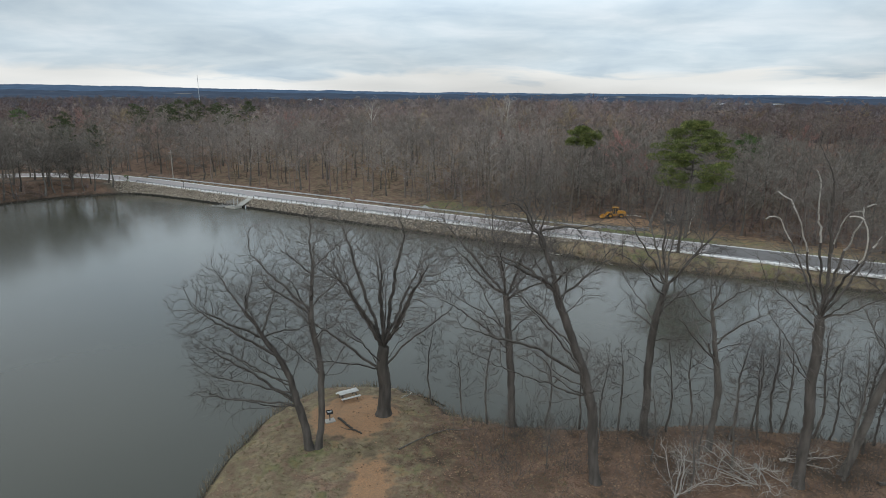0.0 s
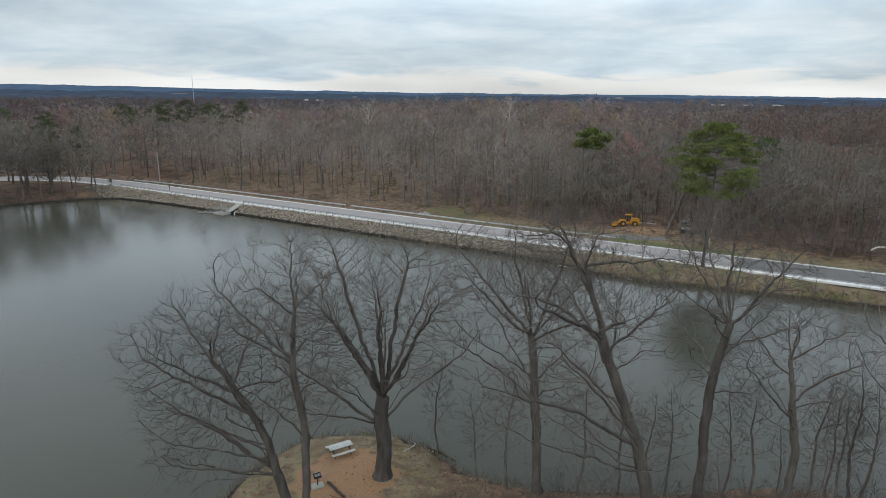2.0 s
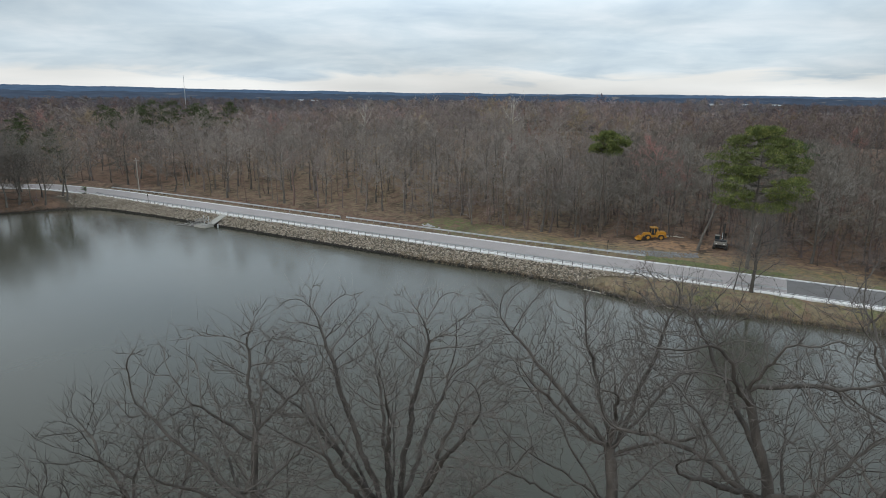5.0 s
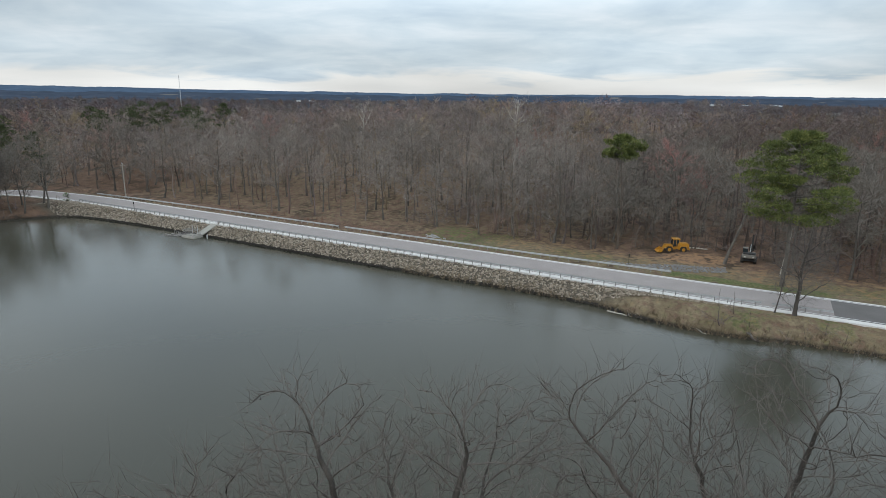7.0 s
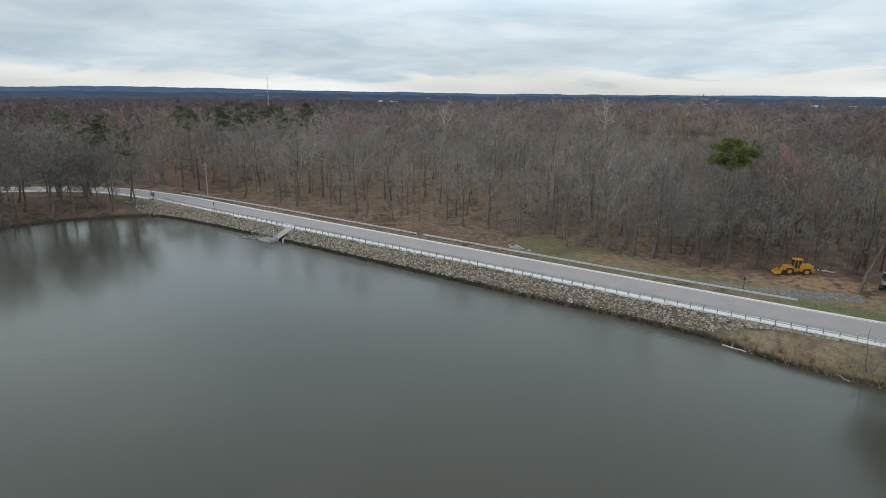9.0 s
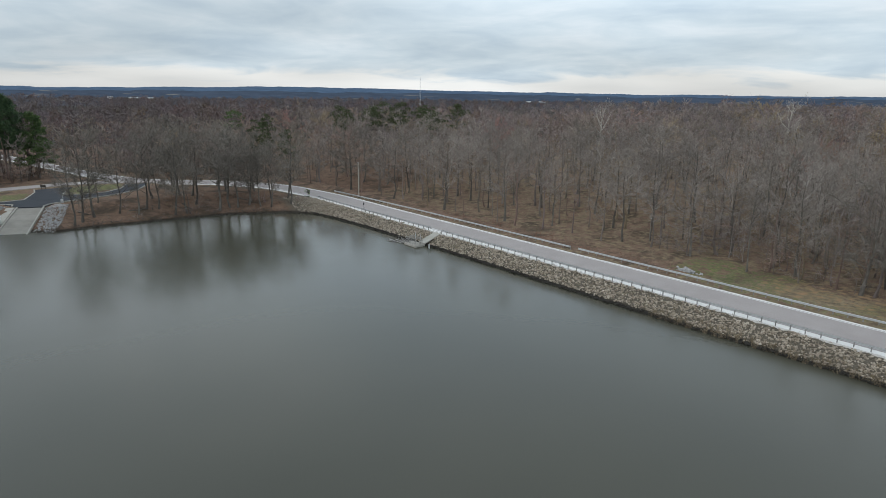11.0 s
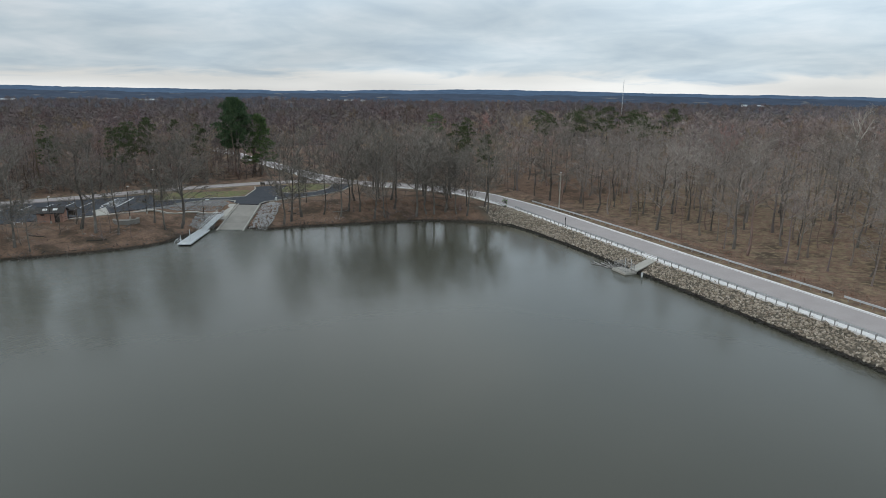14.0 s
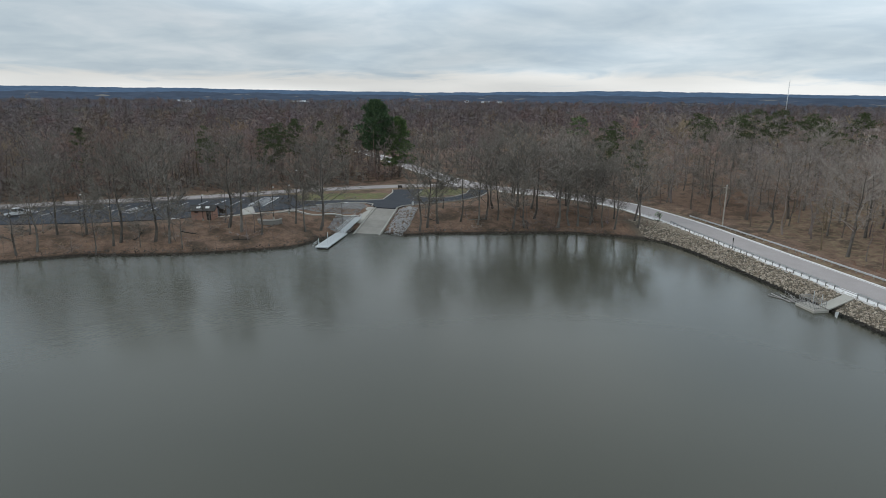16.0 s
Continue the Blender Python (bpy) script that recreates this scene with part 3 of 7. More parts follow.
def sprigs(twigs, width):
    """Thin three-sided twigs: a list of (start, end)."""
    p = np.array(twigs, float).reshape(-1, 2, 3)
    a, b = p[:, 0], p[:, 1]
    d = b - a
    side = np.cross(d, (0.3, 0.2, 0.9))
    side /= np.linalg.norm(side, axis=1, keepdims=True) + 1e-9
    up = np.cross(side, d)
    up /= np.linalg.norm(up, axis=1, keepdims=True) + 1e-9
    v = np.stack([a + side * width, a - side * width * 0.5 + up * width * 0.86, a - side * width * 0.5 - up * width * 0.86, b], 1).reshape(-1, 3)
    i = np.arange(len(p))[:, None] * 4
    return v, np.concatenate([i + [0, 1, 3], i + [1, 2, 3], i + [2, 0, 3]])


def unit(v):
    return v / (np.linalg.norm(v) + 1e-9)


def turned(rng, d, angle, spin):
    """A way that leaves d by an angle (radians), spun round it."""
    side = unit(np.cross(d, (0.2, 0.1, 1.0) if abs(d[2]) < 0.95 else (1.0, 0, 0)))
    other = np.cross(d, side)
    return unit(d * math.cos(angle) + (side * math.cos(spin) + other * math.sin(spin)) * math.sin(angle))


def grow(seed, tall, girth, lean=(0, 0), fork=0.3, spread=1.0, counts=(9, 7, 6, 4), ratio=(0.62, 0.5, 0.45, 0.42), wobble=0.10, rise=0.03, bow=0.0, share=0.62):
    """Branches by level: 0 the trunk, then limbs, branches, sprays; the last level is twigs (start, end)."""
    rng = np.random.default_rng(seed)
    levels = [[] for _ in counts] + [[]]

    def branch(p, d, length, r, lvl, spin):
        last = lvl == len(counts)
        if last:
            levels[lvl].append((p, p + unit(d + rng.normal(0, 0.3, 3)) * length))
            return
        m = (9, 7, 5, 3)[min(lvl, 3)]
        pts, rad, way = [p], [r], d
        for i in range(1, m + 1):
            way = unit(way + rng.normal(0, wobble * (0.5, 1.25, 1.7, 1.7)[min(lvl, 3)], 3) + np.array([lean[0] * bow, lean[1] * bow, rise * (0.3, 1, 0.5, 0.2)[min(lvl, 3)]]))
            pts.append(pts[-1] + way * length / m)
            rad.append(max(r * (1 - 0.82 * (i / m) ** (1.1 if lvl else 1.35)), 0.006))
        if lvl == 0:
            rad[0] *= 1.45
            rad[1] *= 1.08
        levels[lvl].append((pts, rad))
        pts = np.array(pts)
        n = counts[lvl]
        begin = fork if lvl == 0 else 0.22
        for i in range(n):
            t = begin + (1 - begin) * ((i + rng.uniform(0.1, 0.9)) / n) ** (0.85 if lvl == 0 else 1.0)
            x = min(t * m, m - 0.01)
            a, u = int(x), x - int(x)
            q, here = pts[a] * (1 - u) + pts[a + 1] * u, rad[a] * (1 - u) + rad[a + 1] * u
            ang = rng.uniform(0.7, 1.15) * spread * (1.3 - 0.65 * t if lvl == 0 else 0.9)
            way_q = unit(pts[a + 1] - pts[a])
            spin_q = spin + i * 2.4 + rng.normal(0, 0.5)
            size = (tall if lvl == 0 else length) * ratio[lvl] * (1.15 - 0.62 * t) * rng.uniform(0.75, 1.2)
            branch(q, turned(rng, way_q, ang, spin_q), size, min(here * 0.66, r * 0.4), lvl + 1, rng.uniform(0, 6))

    branch(np.zeros(3), unit(np.array([lean[0], lean[1], 1.0])), tall * share, girth, 0, rng.uniform(0, 6))
    top = max(float(np.array(b)[1][2]) for b in levels[-1])
    return levels, tall / top


def tree_parts(parent, levels, k, bark, twig, sides=(9, 6, 4, 3), width=0.0115, single=False, pale=False):
    """Meshes of a grown tree under its Empty: the trunk, each main limb, the branches and the twigs."""
    v, q = tubes(levels[0], sides[0])
    part("trunk", raw_mesh("trunk", v * k, [], bark, q, True), bark, parent)
    if not single:
        for limb in levels[1]:
            v, q = tubes([limb], sides[1])
            dead = pale and max(p[2] for p in limb[0]) > 0.9 * max(p[2] for many in levels[1] for p in many[0])
            part("limb", raw_mesh("limb", v * k, [], PALE_BARK if dead else bark, q, True), bark, parent, "bleached dead limb" if dead else "")
    vs, qs, base, begin = [], [], 0, 1 if single else 2
    for lvl, many in zip(range(begin, len(levels) - 1), sides[begin:]):
        v, q = tubes(levels[lvl], many)
        vs.append(v), qs.append(q + base)
        base += len(v)
    v, t = sprigs(levels[-1], width)
    # side shoots of the twigs
    rng = np.random.default_rng(len(levels[-1]))
    p = np.array(levels[-1], float).reshape(-1, 2, 3).repeat(2, 0)
    d = p[:, 1] - p[:, 0]
    long = np.linalg.norm(d, axis=1, keepdims=True)
    a = p[:, 0] + d * rng.uniform(0.25, 0.95, (len(p), 1))
    e = a + (d * 0.7 + rng.normal(0, 0.42, d.shape) * long) * rng.uniform(0.6, 1.3, (len(p), 1))
    s = np.cross(e - a, rng.normal(0, 1, d.shape))
    s *= width * 0.5 / (np.linalg.norm(s, axis=1, keepdims=True) + 1e-9)
    extra = np.stack([a + s, a - s, e], 1).reshape(-1, 3)
    t = np.concatenate([t, np.arange(len(extra)).reshape(-1, 3) + len(v)])
    v = np.concatenate([v, extra])
    vs.append(v)
    part("crown", raw_mesh("crown", np.concatenate(vs) * k, t + base, twig, np.concatenate(qs)), twig, parent)
    return parent


def bare_tree(name, x, y, seed, tall, girth, label, bark=BARK, twig=TWIG, sink=0.15, pale=False, **shape):
    levels, k = grow(seed, tall, girth, **shape)
    ob = thing(name, (x, y, land_at(x, y) - sink), label, "tree", "bare trees on the wooded point")
    return tree_parts(ob, levels, k, bark, twig, pale=pale)


def fill_crown(seed, stem, girth, crowns, limbs=9, fork=0.35, step=0.36, kill=0.56, tip=0.0125, lift=0.05, sag=0.0):
    """A tree grown into its crown: the stem, main limbs that reach for far corners of the crown, then branches that divide
    until they fill it. stem: points from the root up; crowns: centre, three radii and a number of buds."""
    rng = np.random.default_rng(seed)
    stem = np.array(stem, float)
    run = np.concatenate([[0], np.cumsum(np.linalg.norm(np.diff(stem, axis=0), axis=1))])
    t = np.linspace(0, run[-1], int(run[-1] / step) + 1)
    line = np.column_stack([np.interp(t, run, stem[:, i]) for i in range(3)])
    for _ in range(6):
        line[1:-1] = line[1:-1] * 0.5 + (line[:-2] + line[2:]) * 0.25
    bend = np.cumsum(rng.normal(0, 0.035, (len(line), 2)), 0)
    line[:, :2] += bend - bend[0]
    buds = []
    for cx, cy, cz, rx, ry, rz, count in crowns:
        d = rng.normal(0, 1, (count, 3))
        d /= np.linalg.norm(d, axis=1, keepdims=True)
        lumpy = 1 + 0.16 * np.sin(d[:, :1] * 4 + seed) + 0.16 * np.sin(d[:, 1:2] * 5 + d[:, 2:] * 4 + 2 * seed)
        buds.append(d * lumpy * rng.uniform(0.02, 1, (count, 1)) ** 0.4 * (rx, ry, rz) + (cx, cy, cz))
    buds = np.concatenate(buds)
    heart = buds.mean(0) - (0, 0, 0.25 * (buds[:, 2].max() - buds[:, 2].min()))
    nodes, parent = list(line), [max(i - 1, 0) for i in range(len(line))]
    first, top = int(fork * len(line)), len(line) - 1
    # main limbs, each to the bud that is farthest from those chosen so far
    gap = np.linalg.norm(buds - line[-1], axis=1)
    for i in range(limbs):
        goal = buds[int(np.argmax(gap))]
        gap = np.minimum(gap, np.linalg.norm(buds - goal, axis=1))
        flat = np.hypot(*(goal - line[top // 2])[:2])
        at = int(np.clip(np.searchsorted(line[:, 2], goal[2] - flat * rng.uniform(0.35, 1.0) - 0.5), first, top - 1))
        start = line[at]
        end = start + (goal - start) * 0.8
        mid = start * 0.5 + end * 0.5 + np.array([0, 0, (0.10 - sag) * np.linalg.norm(end - start)]) * rng.uniform(-0.6, 1.2)
        m = max(3, int(np.linalg.norm(end - start) / step))
        last = at
        kink = np.cumsum(rng.normal(0, 0.06, (m + 1, 3)), 0)
        for j in range(1, m + 1):
            u = j / m
            nodes.append(start * (1 - u) ** 2 + mid * 2 * u * (1 - u) + end * u * u + kink[j])
            parent.append(last)
            last = len(nodes) - 1
    pos = np.array(nodes)
    usable = np.arange(len(pos)) >= first
    near, dist = np.zeros(len(buds), int), np.full(len(buds), 1e9)

    def meet(ids):
        d = np.linalg.norm(buds[:, None] - pos[ids][None], axis=2)
        j = np.argmin(d, 1)
        d = d[np.arange(len(buds)), j]
        better = d < dist
        near[better], dist[better] = ids[j[better]], d[better]

    meet(np.nonzero(usable)[0])
    children = np.bincount(parent, minlength=40000)
    for turn in range(90):
        live = dist > kill
        buds, near, dist = buds[live], near[live], dist[live]
        if len(buds) < 4:
            break
        pull = (buds - pos[near]) / dist[:, None]
        ids, inv = np.unique(near, return_inverse=True)
        way = np.zeros((len(ids), 3))
        np.add.at(way, inv, pull)
        ids, way = ids[children[ids] < 3], way[children[ids] < 3]
        if not len(ids):
            break
        way /= np.linalg.norm(way, axis=1, keepdims=True) + 1e-6
        ahead = pos[ids] - pos[np.array(parent)[ids]]
        ahead /= np.linalg.norm(ahead, axis=1, keepdims=True) + 1e-6
        out = pos[ids] - heart
        out /= np.linalg.norm(out, axis=1, keepdims=True) + 1e-6
        way += rng.normal(0, 0.12, way.shape) + (0, 0, lift) + ahead * 0.4 + out * 0.35
        way /= np.linalg.norm(way, axis=1, keepdims=True)
        fresh = pos[ids] + way * step * 0.8
        children[ids] += 1
        made = np.arange(len(pos), len(pos) + len(fresh))
        pos = np.concatenate([pos, fresh])
        parent += list(ids)
        meet(made)
    parent = np.array(parent)
    n = len(pos)
    # the girth of every branch carries what grows from it
    load = np.zeros(n)
    kids = [[] for _ in range(n)]
    for i in range(n - 1, 0, -1):
        load[i] = max(load[i], 1.0)
        load[parent[i]] += load[i]
        kids[parent[i]].append(i)
    power = math.log(girth / tip) / math.log(load[0])
    rad = tip * np.maximum(load, 1.0) ** power
    chains, todo = [], [(0, None)]
    while todo:
        i, before = todo.pop()
        ids = [i]
        while kids[ids[-1]]:
            best = max(kids[ids[-1]], key=lambda c: load[c])
            todo += [(c, ids[-1]) for c in kids[ids[-1]] if c != best]
            ids.append(best)
        pts, rr = pos[ids], rad[ids]
        if before is not None:
            pts = np.concatenate([[pos[before]], pts])
            rr = np.concatenate([[min(rr[0] * 1.25, rad[before])], rr])
        if len(pts) > 1:
            chains.append((pts, rr, before is None))
    flare = np.interp(np.linalg.norm(chains[0][0] - chains[0][0][0], axis=1), [0, 0.35, 1.0, 2.4], [1.6, 1.25, 1.06, 1.0])
    chains[0] = (chains[0][0], chains[0][1] * flare, True)
    # twigs on all that is thin
    thin = np.nonzero((rad < 0.04) & (np.arange(n) > len(line)))[0]
    thin = np.concatenate([thin, thin[::3], np.array([i for i in thin if not kids[i]], int)])
    d = pos[thin] - pos[parent[thin]]
    d /= np.linalg.norm(d, axis=1, keepdims=True) + 1e-9
    out = pos[thin] - heart
    out /= np.linalg.norm(out, axis=1, keepdims=True) + 1e-9
    way = d * 0.6 + out * 0.45 + rng.normal(0, 0.45, d.shape) + (0, 0, 0.08)
    way /= np.linalg.norm(way, axis=1, keepdims=True)
    ends = pos[thin] + way * rng.uniform(0.35, 1.0, (len(thin), 1))
    return chains, np.stack([pos[thin], ends], 1)


def crown_parts(parent, chains, twigs, bark, twig, width=0.011, limb_girth=0.06, dead_above=None, sides=(10, 7, 4)):
    """Meshes of a tree from fill_crown: the trunk, each main limb, then branches and twigs together."""
    limbs = [c for c in chains[1:] if c[1].max() > limb_girth and len(c[0]) > 4]
    kept = {id(c) for c in limbs}
    rest = [c for c in chains[1:] if id(c) not in kept]
    v, q = tubes([chains[0][:2]], sides[0])
    part("trunk", raw_mesh("trunk", v, [], bark, q, True), bark, parent)
    for pts, rr, _ in limbs:
        cut = len(pts)
        if dead_above is not None:
            cut = int(np.argmax(pts[:, 2] > dead_above)) if pts[:, 2].max() > dead_above else len(pts)
        if cut > 1:
            v, q = tubes([(pts[:cut + 1], rr[:cut + 1])], sides[1])
            part("limb", raw_mesh("limb", v, [], bark, q, True), bark, parent)
        if cut < len(pts) - 2:
            v, q = tubes([(pts[cut:], np.maximum(rr[cut:], 0.05))], sides[1])
            part("dead_limb", raw_mesh("dead_limb", v, [], PALE_BARK, q, True), PALE_BARK, parent, "bleached dead limb")
    vs, qs = tubes([c[:2] for c in rest], sides[2])
    v, t = sprigs(twigs, width)
    rng = np.random.default_rng(len(twigs))
    p = np.repeat(twigs, 2, 0)
    d = p[:, 1] - p[:, 0]
    long = np.linalg.norm(d, axis=1, keepdims=True)
    a = p[:, 0] + d * rng.uniform(0.25, 0.95, (len(p), 1))
    e = a + (d * 0.7 + rng.normal(0, 0.45, d.shape) * long) * rng.uniform(0.5, 1.1, (len(p), 1))
    s = np.cross(e - a, rng.normal(0, 1, d.shape))
    s *= width * 0.55 / (np.linalg.norm(s, axis=1, keepdims=True) + 1e-9)
    extra = np.stack([a + s, a - s, e], 1).reshape(-1, 3)
    tris = np.concatenate([t + len(vs), np.arange(len(extra)).reshape(-1, 3) + len(vs) + len(v)])
    part("crown", raw_mesh("crown", np.concatenate([vs, v, extra]), tris, twig, qs), twig, parent)
    return parent


def full_tree(name, x, y, seed, girth, stem, crowns, label, bark=BARK, twig=TWIG, dead_above=None, **shape):
    """A leafless tree at x, y; its stem and crown are given in metres from its foot."""
    ob = thing(name, (x, y, land_at(x, y) - 0.15), label, "tree", "bare trees on the wooded point")
    return crown_parts(ob, *fill_crown(seed, stem, girth, crowns, **shape), bark, twig, dead_above=dead_above)


# the two great trees on the bare point, and their neighbours along the shore
full_tree("oak_tree", -5.3, 51.0, 11, 0.56, [(0, 0, 0), (0.0, 0, 3.0), (-0.1, 0, 5.4), (0.1, 0, 7.2)],
          [(-0.2, 0, 13.0, 6.3, 6.0, 6.3, 4940), (-5.0, -0.5, 6.6, 2.8, 2.2, 1.7, 338)], "large bare oak with spreading dark limbs beside a picnic table", limbs=20, fork=0.62, lift=0.07)
full_tree("leaning_tree", -10.95, 45.7, 23, 0.34, [(0, 0, 0), (-0.6, 0.2, 3.2), (-1.5, 0.5, 6.6), (-3.2, 0.9, 9.2), (-5.0, 1.2, 12.2)],
          [(-5.6, 1.0, 10.6, 4.4, 4.4, 5.6, 2860), (-6.0, 0.6, 5.0, 3.4, 3.0, 1.6, 572), (-2.4, 0.8, 10.0, 2.6, 3.0, 3.0, 390)], "bare tree leaning out over the water from a shared root", limbs=22, fork=0.3, lift=-0.02, sag=0.05)
full_tree("slender_tree", -10.3, 45.8, 31, 0.27, [(0, 0, 0), (0.3, 0.1, 4), (0.4, 0.2, 7.4), (-0.2, 0.3, 12.2), (0.1, 0.4, 16)],
          [(-0.9, 0.4, 15.2, 4.2, 3.8, 5.2, 2470), (0.4, 0.2, 9.5, 3.0, 2.8, 2.2, 390)], "slender upright bare tree rising beside a leaning one", limbs=18, fork=0.42)
full_tree("bowed_tree", 11.8, 41.2, 41, 0.38, [(0, 0, 0), (-0.5, 0.1, 5.8), (-1.3, 0.2, 9.4), (-3.0, 0.3, 13.4), (-4.0, 0.4, 16.7), (-4.9, 0.4, 20)],
          [(-5.0, 0.4, 18.2, 5.0, 4.6, 4.9, 2990), (-8.0, 0.2, 12.6, 3.6, 3.2, 1.8, 520), (-3.2, 0, 9.6, 4.0, 3.0, 2.2, 286)], "tall bare tree bowed to one side with a thick dark trunk", limbs=22, fork=0.36, lift=0.0)
full_tree("tall_tree", 6.5, 50.6, 43, 0.34, [(0, 0, 0), (-0.1, 0, 6), (-0.4, 0, 10.3), (-0.8, 0, 13)],
          [(-2.0, 0, 16.6, 5.6, 5.0, 5.0, 2730), (-0.4, 0, 9.8, 3.6, 3.0, 2.6, 338)], "tall straight bare tree at the water's edge", limbs=18, fork=0.55)
full_tree("broad_tree", 17.9, 48.6, 47, 0.33, [(0, 0, 0), (-0.2, 0, 6), (-0.1, 0, 11), (0.6, 0, 14.5)],
          [(0.6, 0, 17.6, 5.4, 4.8, 5.4, 1456), (0.2, 0, 11.2, 4.2, 3.6, 2.4, 234)], "tall bare tree with upswept limbs on the bank", bark=GREY_BARK, limbs=18, fork=0.44, kill=0.64)
full_tree("dead_topped_tree", 26.9, 40.6, 53, 0.36, [(0, 0, 0), (-0.2, 0, 6), (-0.4, 0, 11), (-0.6, 0, 14)],
          [(-0.6, 0, 18.0, 4.7, 4.2, 7.6, 1612)], "tall tree with bleached dead limbs in its top", limbs=18, fork=0.6, lift=0.25, sag=0.1, dead_above=18.5, kill=0.64)
full_tree("tall_tree", 31.4, 42.4, 59, 0.3, [(0, 0, 0), (1.0, 0, 5), (2.4, 0, 11), (3.0, 0, 17)],
          [(3.0, 0, 16, 4.4, 4.0, 5.4, 1560)], "tall bare tree with grey bark among slim ones", bark=GREY_BARK, limbs=16, fork=0.42)
full_tree("tall_tree", 22.4, 46.0, 67, 0.26, [(0, 0, 0), (0.2, 0, 6), (-0.4, 0, 9), (-1.2, 0, 13)],
          [(-0.6, 0, 12.6, 3.8, 3.4, 4.2, 1092)], "tall bare tree with grey bark among slim ones", bark=GREY_BARK, limbs=14, fork=0.42)

SLIM = []
for i in range(4):
    bend = (-0.5, 0.4, 0.3, -0.3)[i]
    SLIM.append(fill_crown(100 + i, [(0, 0, 0), (bend, 0.2, 4), (bend * 0.5, -0.2, 8), (-bend, 0.1, 12.4)], 0.13, [(-bend * 0.4, 0, 9.0, 2.0, 2.0, 4.4, 460), (0, 0, 5.0, 1.7, 1.7, 1.5, 70)], limbs=9, fork=0.3, kill=0.5))


def slim_tree(x, y, which, tall, turn, label, lean=0.0, bark=GREY_BARK):
    ob = thing("slim_tree", (x, y, land_at(x, y) - 0.1), label, "tree", "slim trees on the wooded point")
    crown_parts(ob, *SLIM[which], bark, TWIG, 0.013, 0.5, None, (6, 4, 3))
    ob.matrix_world = pose(x, y, land_at(x, y) - 0.1, lean, lean * 0.5, turn) @ Matrix.Scale(tall / 13.0, 4)
    return ob


FIRST = {}
spots = [(-1.0, 54.6, 9), (2.0, 51.6, 8), (4.2, 50.6, 9.5), (9.5, 50.2, 10), (12.6, 50.4, 13), (15.9, 49.8, 15), (14.4, 50.0, 11), (20.2, 49.6, 12), (22.5, 50.2, 14), (24.6, 50.4, 10),
         (29.8, 49.9, 15), (30.6, 49.8, 13), (32.9, 48.7, 17), (34.2, 48.5, 14), (37.5, 47.6, 12), (31.0, 41.6, 15), (36.5, 42.5, 16), (22.8, 42.6, 13), (41.5, 46.6, 14), (44.0, 42.0, 15),
         (48.5, 45.2, 13), (8.4, 42.8, 8), (18.6, 40.2, 9), (40.0, 37.2, 13), (5.4, 47.2, 5), (52, 43, 15), (57, 45.5, 14), (46, 38, 16), (62, 43, 15), (27.4, 47.6, 16), (35.2, 45.6, 15), (28.2, 50.2, 12), (38.6, 44.6, 17), (33.0, 44.0, 13), (43.2, 45.4, 12), (17.0, 44.0, 9), (25.0, 47.8, 15), (13.4, 47.0, 7), (20.6, 43.4, 8), (50.4, 41.0, 16), (55.0, 40.0, 17)]
for i, (x, y, tall) in enumerate(spots):
    which, turn, lean = i % 4, i * 77.0, (i * 37 % 9) - 4.0
    if which not in FIRST:
        FIRST[which] = slim_tree(x, y, which, tall, turn, "slim bare tree on the leaf-strewn bank", lean)
    else:
        copy_thing(FIRST[which], pose(x, y, land_at(x, y) - 0.1, lean, lean * 0.5, turn) @ Matrix.Scale(tall / 13.0, 4))

